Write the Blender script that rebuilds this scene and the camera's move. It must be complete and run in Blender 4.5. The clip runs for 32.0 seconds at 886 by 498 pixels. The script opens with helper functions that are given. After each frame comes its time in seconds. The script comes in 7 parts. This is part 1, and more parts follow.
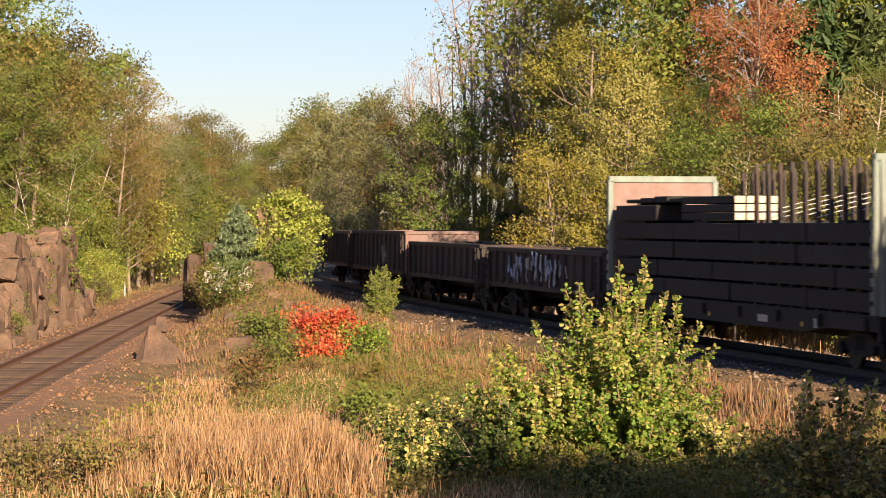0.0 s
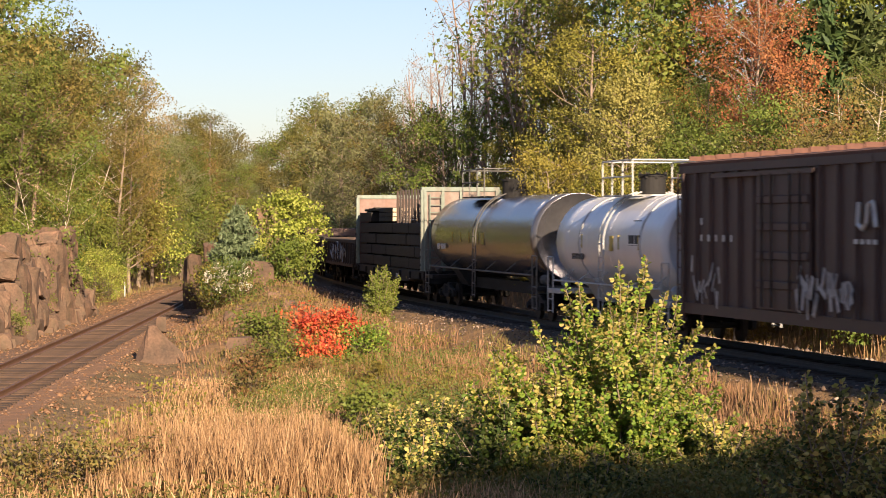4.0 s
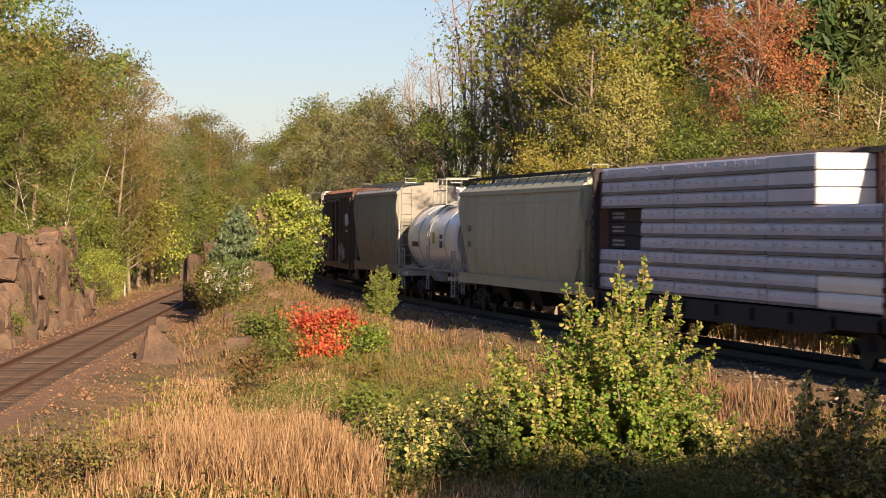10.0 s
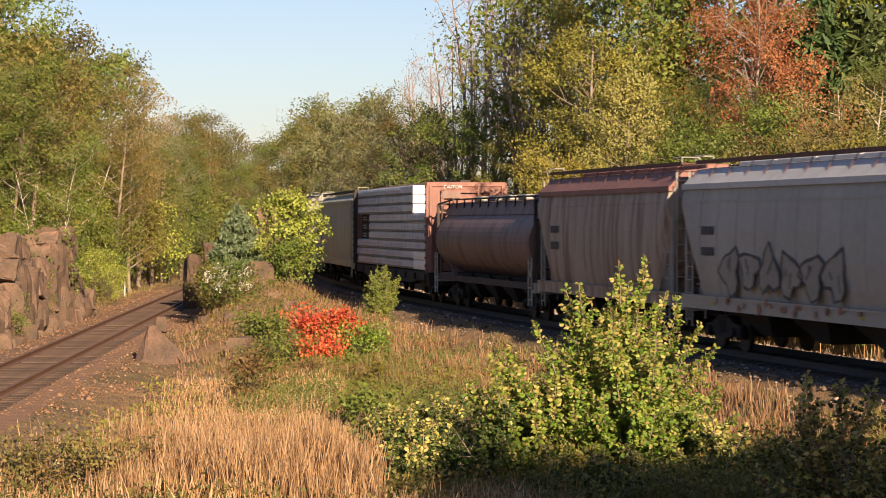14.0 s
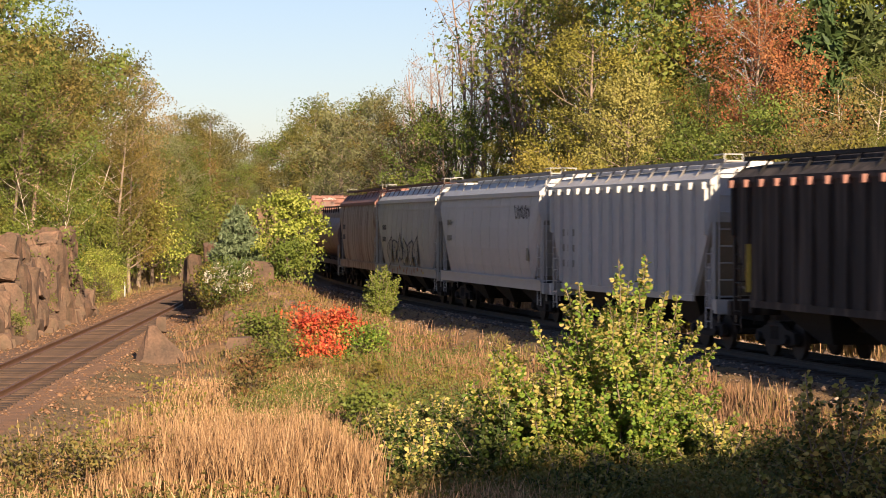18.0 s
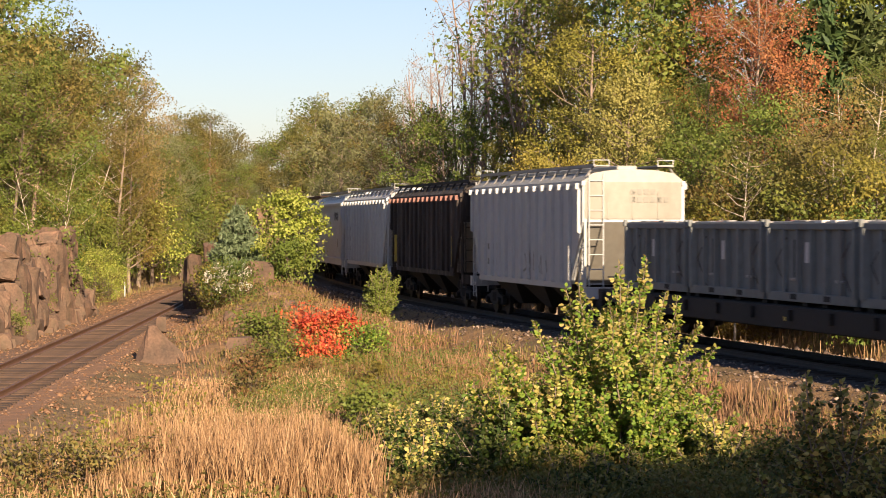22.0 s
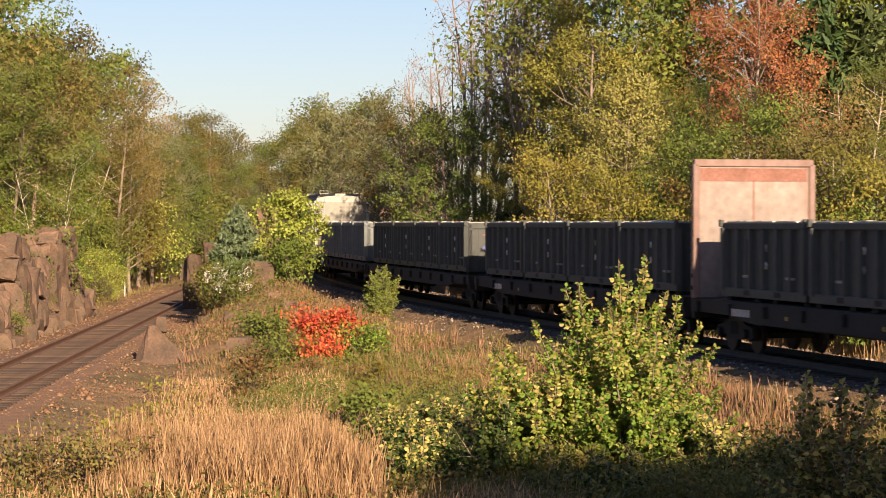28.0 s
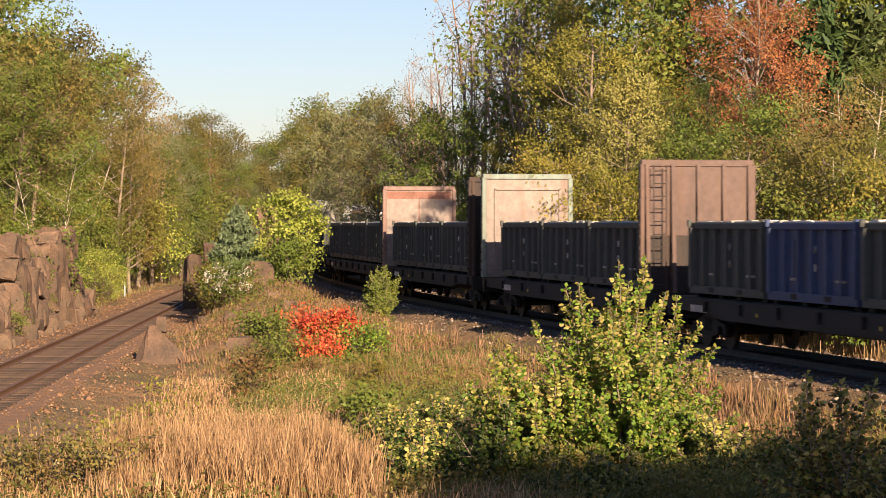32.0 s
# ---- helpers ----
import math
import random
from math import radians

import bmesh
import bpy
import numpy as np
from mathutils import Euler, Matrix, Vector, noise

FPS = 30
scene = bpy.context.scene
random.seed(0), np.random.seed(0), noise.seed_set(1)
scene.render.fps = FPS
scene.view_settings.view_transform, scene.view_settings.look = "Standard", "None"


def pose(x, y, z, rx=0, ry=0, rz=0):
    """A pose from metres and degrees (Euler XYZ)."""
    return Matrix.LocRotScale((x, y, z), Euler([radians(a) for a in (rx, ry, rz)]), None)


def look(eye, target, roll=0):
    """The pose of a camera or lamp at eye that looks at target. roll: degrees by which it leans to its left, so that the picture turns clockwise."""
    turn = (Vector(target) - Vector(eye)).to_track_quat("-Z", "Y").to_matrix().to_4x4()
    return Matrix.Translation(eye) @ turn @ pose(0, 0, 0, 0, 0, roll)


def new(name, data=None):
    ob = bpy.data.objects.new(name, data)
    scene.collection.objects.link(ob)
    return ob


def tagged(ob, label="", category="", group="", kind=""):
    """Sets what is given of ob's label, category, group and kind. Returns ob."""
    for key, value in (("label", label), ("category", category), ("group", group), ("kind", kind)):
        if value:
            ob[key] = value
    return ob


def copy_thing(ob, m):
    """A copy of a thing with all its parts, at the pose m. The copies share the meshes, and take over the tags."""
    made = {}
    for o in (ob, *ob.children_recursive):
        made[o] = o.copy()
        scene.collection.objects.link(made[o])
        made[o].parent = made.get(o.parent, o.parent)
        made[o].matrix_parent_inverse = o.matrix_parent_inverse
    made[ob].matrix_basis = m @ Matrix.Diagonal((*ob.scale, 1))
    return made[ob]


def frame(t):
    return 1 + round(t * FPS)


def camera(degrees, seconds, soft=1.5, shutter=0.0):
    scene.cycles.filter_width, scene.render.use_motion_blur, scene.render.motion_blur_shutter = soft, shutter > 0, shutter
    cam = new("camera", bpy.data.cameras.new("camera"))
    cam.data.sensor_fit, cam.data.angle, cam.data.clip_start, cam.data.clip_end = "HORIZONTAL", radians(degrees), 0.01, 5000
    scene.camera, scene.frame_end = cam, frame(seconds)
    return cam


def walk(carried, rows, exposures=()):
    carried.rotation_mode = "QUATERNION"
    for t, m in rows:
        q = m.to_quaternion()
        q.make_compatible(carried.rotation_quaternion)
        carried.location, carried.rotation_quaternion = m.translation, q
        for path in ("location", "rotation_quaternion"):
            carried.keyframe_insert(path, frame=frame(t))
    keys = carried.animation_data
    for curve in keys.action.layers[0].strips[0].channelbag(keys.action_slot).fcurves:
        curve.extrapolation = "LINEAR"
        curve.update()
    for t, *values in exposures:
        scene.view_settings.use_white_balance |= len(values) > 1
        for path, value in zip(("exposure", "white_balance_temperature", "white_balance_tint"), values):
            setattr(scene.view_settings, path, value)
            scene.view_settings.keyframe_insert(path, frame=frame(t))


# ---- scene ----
# The camera stands still on a bank beside two railway lines.
cam = camera(20.66, 32.0, 0.9, 0.5)
EYE = (0.0, 0.0, 3.08)
PITCH = -0.0107
VIEW = look(EYE, (0.0, 100.0, EYE[2] + 100.0 * PITCH))
walk(cam, [(0.0, VIEW), (32.0, VIEW)], [(t, e, 6680, 15.2) for t, e in ((0.0, 1.43), (3.0, 1.46), (6.0, 1.37), (8.0, 1.32), (11.0, 1.21), (13.0, 1.21), (14.0, 1.32), (17.0, 1.37), (19.0, 1.37), (21.0, 1.46), (22.0, 1.41), (23.0, 1.32), (24.0, 1.22), (25.0, 1.19), (28.0, 1.32), (29.0, 1.39), (32.0, 1.37))])

# Low evening sun from behind the camera and to its right.
SUN_AZ, SUN_EL = radians(163.0), radians(18.5)
to_sun = Vector((math.sin(SUN_AZ) * math.cos(SUN_EL), math.cos(SUN_AZ) * math.cos(SUN_EL), math.sin(SUN_EL)))
world = bpy.data.worlds.new("world")
scene.world = world
world.use_nodes = True
sky = world.node_tree.nodes.new("ShaderNodeTexSky")
sky.sky_type, sky.sun_disc = "NISHITA", False
sky.sun_elevation, sky.sun_rotation = SUN_EL, SUN_AZ
sky.air_density, sky.dust_density, sky.ozone_density = 1.0, 0.45, 2.4
back = world.node_tree.nodes["Background"]
back.inputs["Strength"].default_value = 0.0465
tint = world.node_tree.nodes.new("ShaderNodeMix")
tint.data_type, tint.blend_type = "RGBA", "MULTIPLY"
tint.inputs["Factor"].default_value = 1.0
tint.inputs["B"].default_value = (0.99, 0.953, 1.085, 1.0)
world.node_tree.links.new(sky.outputs[0], tint.inputs["A"])
world.node_tree.links.new(tint.outputs["Result"], back.inputs[0])
sun_data = bpy.data.lights.new("sun", "SUN")
sun_data.energy, sun_data.angle, sun_data.color = 5.0, radians(0.55), (1.0, 0.79, 0.54)
sun = new("sun", sun_data)
sun.matrix_world = look((0, 0, 60), Vector((0, 0, 60)) - to_sun)

rng = np.random.default_rng(7)


# ---- helpers of this scene ----
def smooth(a, b, v):
    k = np.clip((np.asarray(v, float) - a) / (b - a), 0, 1)
    return k * k * (3 - 2 * k)


def fast_mesh(name, verts, faces, material=None, smooth_shade=False):
    """A mesh from arrays: verts (n, 3), faces (m, 3 or 4)."""
    verts, faces = np.asarray(verts, np.float32), np.asarray(faces, np.int32)
    me = bpy.data.meshes.new(name)
    k = faces.shape[1]
    me.vertices.add(len(verts))
    me.vertices.foreach_set("co", verts.ravel())
    me.loops.add(faces.size)
    me.loops.foreach_set("vertex_index", faces.ravel())
    me.polygons.add(len(faces))
    me.polygons.foreach_set("loop_start", np.arange(0, faces.size, k, dtype=np.int32))
    if smooth_shade:
        me.polygons.foreach_set("use_smooth", np.ones(len(faces), bool))
    me.update(calc_edges=True)
    if material:
        me.materials.append(material)
    return me


def part(name, bm, material, parent, label=""):
    """Links a bmesh (or a mesh) as one mesh object under a thing or a part."""
    if isinstance(bm, bmesh.types.BMesh):
        me = bpy.data.meshes.new(name)
        bmesh.ops.recalc_face_normals(bm, faces=bm.faces)
        bm.to_mesh(me)
        bm.free()
    else:
        me = bm
    if material and not me.materials:
        me.materials.append(material)
    ob = new(name, me)
    ob.parent = parent
    if label:
        tagged(ob, label)
    return ob


def box(bm, x0, x1, y0, y1, z0, z1, bevel=0.0):
    made = bmesh.ops.create_cube(bm, size=1.0, matrix=Matrix.Translation(((x0 + x1) / 2, (y0 + y1) / 2, (z0 + z1) / 2)) @ Matrix.Diagonal((x1 - x0, y1 - y0, z1 - z0, 1)))
    if bevel:
        edges = list({e for v in made["verts"] for e in v.link_edges})
        bmesh.ops.bevel(bm, geom=edges, offset=bevel, segments=1, affect="EDGES")
    return bm


def bar(bm, a, b, r, n=6):
    """A round bar from a to b."""
    a, b = Vector(a), Vector(b)
    d = b - a
    m = Matrix.Translation((a + b) / 2) @ d.to_track_quat("Z", "Y").to_matrix().to_4x4()
    bmesh.ops.create_cone(bm, cap_ends=True, segments=n, radius1=r, radius2=r, depth=d.length, matrix=m)
    return bm


def loft(bm, rings, close=True, caps=True):
    """Skin between rings of points, all of the same count."""
    rows = [[bm.verts.new(p) for p in ring] for ring in rings]
    n = len(rows[0])
    for a, b in zip(rows, rows[1:]):
        for i in range(n if close else n - 1):
            bm.faces.new((a[i], a[(i + 1) % n], b[(i + 1) % n], b[i]))
    if caps and close:
        bm.faces.new(rows[0][::-1])
        bm.faces.new(rows[-1])
    return bm


def B():
    return bmesh.new()


# ---- materials ----
def mat(name, color, rough=0.7, metal=0.0, vary=0.25, scale=1.0, color2=None, bump=0.3, bump_scale=20.0, streak=0.0, streak_color=(0.10, 0.05, 0.025), stretch=(1, 1, 1), per_object=0.0, spec=0.5, coords="Object", broad=0.0):
    """A weathered surface: two scales of variation, optional run-down streaks, bump."""
    m = bpy.data.materials.new(name)
    m.use_nodes = True
    nt = m.node_tree
    n, l = nt.nodes, nt.links
    bsdf = n["Principled BSDF"]
    bsdf.inputs["Roughness"].default_value, bsdf.inputs["Metallic"].default_value = rough, metal
    bsdf.inputs["Specular IOR Level"].default_value = spec
    tc = n.new("ShaderNodeTexCoord")
    mp = n.new("ShaderNodeMapping")
    mp.inputs["Scale"].default_value = stretch
    l.new(tc.outputs[coords], mp.inputs[0])

    def noise_tex(s, detail=6.0, rough_=0.6):
        t = n.new("ShaderNodeTexNoise")
        t.inputs["Scale"].default_value, t.inputs["Detail"].default_value, t.inputs["Roughness"].default_value = s, detail, rough_
        l.new(mp.outputs[0], t.inputs[0])
        return t

    big, fine = noise_tex(scale * 0.6), noise_tex(scale * 9.0)
    c2 = color2 or tuple(c * 0.45 for c in color)
    ramp = n.new("ShaderNodeMapRange")
    ramp.inputs["From Min"].default_value, ramp.inputs["From Max"].default_value = 0.35, 0.7
    l.new(big.outputs[0], ramp.inputs[0])
    mul = n.new("ShaderNodeMath")
    mul.operation = "MULTIPLY"
    mul.inputs[1].default_value = min(1.0, vary * 1.6)
    l.new(ramp.outputs[0], mul.inputs[0])
    mix = n.new("ShaderNodeMix")
    mix.data_type = "RGBA"
    mix.inputs["A"].default_value, mix.inputs["B"].default_value = (*color, 1), (*c2, 1)
    l.new(mul.outputs[0], mix.inputs["Factor"])
    fine_mix = n.new("ShaderNodeMix")
    fine_mix.data_type, fine_mix.blend_type = "RGBA", "OVERLAY"
    fine_mix.inputs["Factor"].default_value = vary
    l.new(mix.outputs["Result"], fine_mix.inputs["A"])
    l.new(fine.outputs[0], fine_mix.inputs["B"])
    out = fine_mix.outputs["Result"]
    if streak:
        mp2 = n.new("ShaderNodeMapping")
        mp2.inputs["Scale"].default_value = (1.6, 1.6, 0.14)
        l.new(tc.outputs["Object"], mp2.inputs[0])
        st = n.new("ShaderNodeTexNoise")
        st.inputs["Scale"].default_value, st.inputs["Detail"].default_value = 1.6, 5.0
        l.new(mp2.outputs[0], st.inputs[0])
        sr = n.new("ShaderNodeMapRange")
        sr.inputs["From Min"].default_value, sr.inputs["From Max"].default_value, sr.inputs["To Max"].default_value = 0.5 - broad, 0.72 - 2 * broad, streak
        l.new(st.outputs[0], sr.inputs[0])
        sm = n.new("ShaderNodeMix")
        sm.data_type = "RGBA"
        sm.inputs["B"].default_value = (*streak_color, 1)
        l.new(sr.outputs[0], sm.inputs["Factor"])
        l.new(out, sm.inputs["A"])
        out = sm.outputs["Result"]
    if per_object:
        info = n.new("ShaderNodeObjectInfo")
        hsv = n.new("ShaderNodeHueSaturation")
        r = n.new("ShaderNodeMapRange")
        r.inputs["To Min"].default_value, r.inputs["To Max"].default_value = 1 - per_object, 1 + per_object
        l.new(info.outputs["Random"], r.inputs[0])
        l.new(r.outputs[0], hsv.inputs["Value"])
        l.new(out, hsv.inputs["Color"])
        out = hsv.outputs["Color"]
    l.new(out, bsdf.inputs["Base Color"])
    if bump:
        bt = noise_tex(bump_scale, 5.0)
        b = n.new("ShaderNodeBump")
        b.inputs["Strength"].default_value, b.inputs["Distance"].default_value = bump, 0.02
        l.new(bt.outputs[0], b.inputs["Height"])
        l.new(b.outputs[0], bsdf.inputs["Normal"])
    return m


def leaf_mat(name, colors, translucent=0.35, rough=0.55, object_hue=0.04, spread=1.0, patch=0.0, patch_scale=0.6):
    """Leaves: each leaf takes its own tone from a ramp, each spray of leaves and each plant shifts it."""
    mean = [sum(c[k] for c in colors) / len(colors) for k in range(3)]
    colors = [tuple(q + (v - q) * spread for v, q in zip(c, mean)) for c in colors]
    m = bpy.data.materials.new(name)
    m.use_nodes = True
    nt = m.node_tree
    n, l = nt.nodes, nt.links
    bsdf, out = n["Principled BSDF"], n["Material Output"]
    geo = n.new("ShaderNodeNewGeometry")
    ramp = n.new("ShaderNodeValToRGB")
    els = ramp.color_ramp.elements
    while len(els) < len(colors):
        els.new(0.5)
    for i, c in enumerate(colors):
        els[i].position = i / (len(colors) - 1)
        els[i].color = (*c, 1)
    tone = geo.outputs["Random Per Island"]
    if patch:
        tc = n.new("ShaderNodeTexCoord")
        tex = n.new("ShaderNodeTexNoise")
        tex.inputs["Scale"].default_value, tex.inputs["Detail"].default_value = patch_scale, 3.0
        l.new(tc.outputs["Object"], tex.inputs[0])
        wide = n.new("ShaderNodeMapRange")
        wide.inputs["From Min"].default_value, wide.inputs["From Max"].default_value = 0.3, 0.7
        l.new(tex.outputs[0], wide.inputs[0])
        both = n.new("ShaderNodeMix")
        both.inputs["Factor"].default_value = patch
        l.new(tone, both.inputs["A"])
        l.new(wide.outputs[0], both.inputs["B"])
        tone = both.outputs["Result"]
    l.new(tone, ramp.inputs[0])
    info = n.new("ShaderNodeObjectInfo")
    hsv = n.new("ShaderNodeHueSaturation")
    hue = n.new("ShaderNodeMapRange")
    hue.inputs["To Min"].default_value, hue.inputs["To Max"].default_value = 0.5 - object_hue, 0.5 + object_hue
    val = n.new("ShaderNodeMapRange")
    val.inputs["To Min"].default_value, val.inputs["To Max"].default_value = 0.75, 1.2
    mul = n.new("ShaderNodeMath")
    mul.operation = "MULTIPLY"
    mul.inputs[1].default_value = 7.31
    fract = n.new("ShaderNodeMath")
    fract.operation = "FRACT"
    l.new(info.outputs["Random"], hue.inputs[0])
    l.new(info.outputs["Random"], mul.inputs[0])
    l.new(mul.outputs[0], fract.inputs[0])
    l.new(fract.outputs[0], val.inputs[0])
    l.new(hue.outputs[0], hsv.inputs["Hue"])
    l.new(val.outputs[0], hsv.inputs["Value"])
    l.new(ramp.outputs[0], hsv.inputs["Color"])
    l.new(hsv.outputs[0], bsdf.inputs["Base Color"])
    bsdf.inputs["Roughness"].default_value = rough
    bsdf.inputs["Specular IOR Level"].default_value = 0.25
    tr = n.new("ShaderNodeBsdfTranslucent")
    l.new(hsv.outputs[0], tr.inputs[0])
    mix = n.new("ShaderNodeMixShader")
    mix.inputs[0].default_value = translucent
    l.new(bsdf.outputs[0], mix.inputs[1])
    l.new(tr.outputs[0], mix.inputs[2])
    l.new(mix.outputs[0], out.inputs[0])
    return m


M = {}
M["steel_dark"] = mat("dark_steel", (0.035, 0.032, 0.03), 0.75, 0.0, 0.4, 1.5)
M["rail"] = mat("rusty_rail", (0.19, 0.10, 0.055), 0.55, 0.3, 0.3, 3.0)
M["rail_top"] = mat("worn_rail_head", (0.25, 0.2, 0.17), 0.35, 0.8, 0.3, 3.0)
M["tie"] = mat("weathered_tie", (0.088, 0.053, 0.034), 0.9, 0, 0.6, 2.0, per_object=0.3)
M["tie_dark"] = mat("dark_tie", (0.04, 0.03, 0.025), 0.9, 0, 0.6, 2.0, per_object=0.3)
M["ballast"] = mat("ballast_stone", (0.23, 0.118, 0.056), 0.95, 0, 0.7, 3.0, color2=(0.11, 0.065, 0.04), bump=0.8, bump_scale=14)
M["rock"] = mat("reddish_rock", (0.155, 0.09, 0.058), 0.9, 0, 0.8, 1.4, color2=(0.06, 0.042, 0.03), bump=1.0, bump_scale=3.0, per_object=0.3, streak=0.35, streak_color=(0.07, 0.06, 0.035))
M["ballast_dark"] = mat("dark_ballast", (0.055, 0.042, 0.035), 0.95, 0, 0.6, 3.0, color2=(0.028, 0.022, 0.019), bump=0.8, bump_scale=14)
M["bark_rosy"] = mat("rosy_brown_bark", (0.36, 0.25, 0.185), 0.85, 0, 0.45, 3.0)
M["bark"] = mat("grey_brown_bark", (0.16, 0.12, 0.09), 0.9, 0, 0.5, 3.0)
M["bark_pale"] = mat("pale_bark", (0.26, 0.20, 0.155), 0.85, 0, 0.45, 3.0)
M["birch"] = mat("white_birch_bark", (0.5, 0.43, 0.36), 0.8, 0, 0.45, 3.0, color2=(0.12, 0.09, 0.07), stretch=(1, 1, 4))

# ---- the two lines ----
U0, V0, A0 = 0.0, 11.383, -0.006515


def line_points():
    g = np.arange(-420.0, 520.0, 0.5)
    gg = np.clip(g, -60, 330)
    th = 1.810195 - 1.735e-4 * gg - 6.4385e-6 * gg ** 2
    x = np.concatenate([[0], np.cumsum(0.25 * (np.cos(th[1:]) + np.cos(th[:-1])))])
    y = np.concatenate([[0], np.cumsum(0.25 * (np.sin(th[1:]) + np.sin(th[:-1])))])
    x += 17.058 - np.interp(0, g, x)
    y += 12.717 - np.interp(0, g, y)
    return g, x + 1.55 * np.sin(th), y - 1.55 * np.cos(th), th


LINE = line_points()


def on_line(s):
    return np.interp(s, LINE[0], LINE[1]), np.interp(s, LINE[0], LINE[2])


def x_main(y):
    """Centre of the main line, on which the train runs."""
    return np.interp(y, LINE[2], LINE[1])


def x_side(y):
    """Centre of the single line on the other side of the mound."""
    y = np.asarray(y, float)
    return -11.36 - 0.0424 * (y - 62.3) + 0.0005 * np.clip(y - 138, 0, 150) ** 2


SIDE_Z = -0.86


def ground_z(x, y, rough=True):
    x, y = np.asarray(x, float), np.asarray(y, float)
    xl, xr = x_side(y), x_main(y)
    z = np.full(np.broadcast(x, y).shape, -1.32)
    # mound between the lines
    mid, half = (xl + xr) / 2 - 0.6 * smooth(85, 105, y), np.maximum((xr - xl) / 2 - 3.0, 0.8)
    across = np.clip(1 - ((x - mid) / half) ** 2, 0, 1) ** 0.7
    z = z + across * (smooth(66, 92, y) * 1.3 + smooth(92, 124, y) * 1.9)
    # bank rising beyond the main line
    d = x - xr
    z = z + smooth(3.5, 9, d) * 1.5 + np.clip(d - 5, 0, 34) * 0.2
    # hill left of the single line
    e = xl - x
    z = z + smooth(4.0, 8.0, e) * (1.0 + 1.6 * smooth(80, 95, y)) + np.clip(e - 8, 0, 40) * 0.1
    # rising bank on which the camera stands
    z = z + smooth(30, 4, y) * 2.2
    # beds of the lines
    bl, br = smooth(4.6, 2.1, abs(x - xl)), smooth(4.6, 2.2, abs(d))
    z = z * (1 - bl) + (SIDE_Z - 0.21) * bl
    z = z * (1 - br) - 0.21 * br
    if rough:
        keep = 1 - np.maximum(smooth(3.2, 2.2, abs(x - xl)), smooth(3.2, 2.2, abs(d)))
        z = z + keep * 0.09 * (np.sin(x * 1.7 + 1.3 * np.sin(y * 0.9)) + np.sin(y * 1.3 + 1.7 * np.sin(x * 0.8 + 2)))
    return z


def gz(x, y):
    return float(ground_z(np.array([x]), np.array([y]))[0])


def ground_material():
    m = bpy.data.materials.new("meadow_soil")
    m.use_nodes = True
    n, l = m.node_tree.nodes, m.node_tree.links
    b = n["Principled BSDF"]
    b.inputs["Roughness"].default_value = 0.95
    tc = n.new("ShaderNodeTexCoord")
    t1, t2, t3 = (n.new("ShaderNodeTexNoise") for _ in range(3))
    for t, s in ((t1, 0.25), (t2, 2.5), (t3, 18.0)):
        t.inputs["Scale"].default_value, t.inputs["Detail"].default_value = s, 6
        l.new(tc.outputs["Object"], t.inputs[0])
    ramp = n.new("ShaderNodeValToRGB")
    els = ramp.color_ramp.elements
    els.new(0.5)
    for e, p, c in zip(els, (0.3, 0.5, 0.7), ((0.11, 0.085, 0.03), (0.21, 0.125, 0.055), (0.27, 0.16, 0.075))):
        e.position, e.color = p, (*c, 1)
    l.new(t1.outputs[0], ramp.inputs[0])
    mix = n.new("ShaderNodeMix")
    mix.data_type, mix.blend_type = "RGBA", "OVERLAY"
    mix.inputs["Factor"].default_value = 0.8
    l.new(ramp.outputs[0], mix.inputs["A"])
    l.new(t2.outputs[0], mix.inputs["B"])
    l.new(mix.outputs["Result"], b.inputs["Base Color"])
    bump = n.new("ShaderNodeBump")
    bump.inputs["Strength"].default_value, bump.inputs["Distance"].default_value = 1.0, 0.1
    l.new(t3.outputs[0], bump.inputs["Height"])
    l.new(bump.outputs[0], b.inputs["Normal"])
    return m


def grid_sheet(name, xs, ys, zf, material):
    X, Y = np.meshgrid(xs, ys)
    v = np.stack([X, Y, zf(X, Y)], -1).reshape(-1, 3)
    nx, ny = len(xs), len(ys)
    i = (np.arange(ny - 1)[:, None] * nx + np.arange(nx - 1)[None]).ravel()
    return new(name, fast_mesh(name, v, np.stack([i, i + 1, i + 1 + nx, i + nx], 1), material, True))


M["ground"] = ground_material()
xs = np.concatenate([[-3000, -1200, -500, -250, -120], np.arange(-70, -30, 3), np.arange(-30, 40, 0.5), np.arange(40, 90, 4), [120, 250, 500, 1200, 3000]])
ys = np.concatenate([[-3000, -1000, -400, -150], np.arange(-80, 26, 3), np.arange(26, 180, 0.6), np.arange(180, 330, 5), [400, 600, 1200, 4500]])
tagged(grid_sheet("ground", xs, ys, ground_z, M["ground"]), "uneven dry autumn meadow and soil between the railway lines", "ground", kind="structure")


def ribbon(xf, y0, y1, half, step, z, thick):
    """A bed following a line: top and sloping sides."""
    y = np.arange(y0, y1, step)
    prof = [(-half - thick * 1.6, z - thick), (-half, z), (half, z), (half + thick * 1.6, z - thick)]
    v = np.array([[float(xf(t)) + a, t, b] for t in y for a, b in prof])
    k = len(prof)
    f = [(r * k + c, r * k + c + 1, (r + 1) * k + c + 1, (r + 1) * k + c) for r in range(len(y) - 1) for c in range(k - 1)]
    return v, np.array(f)


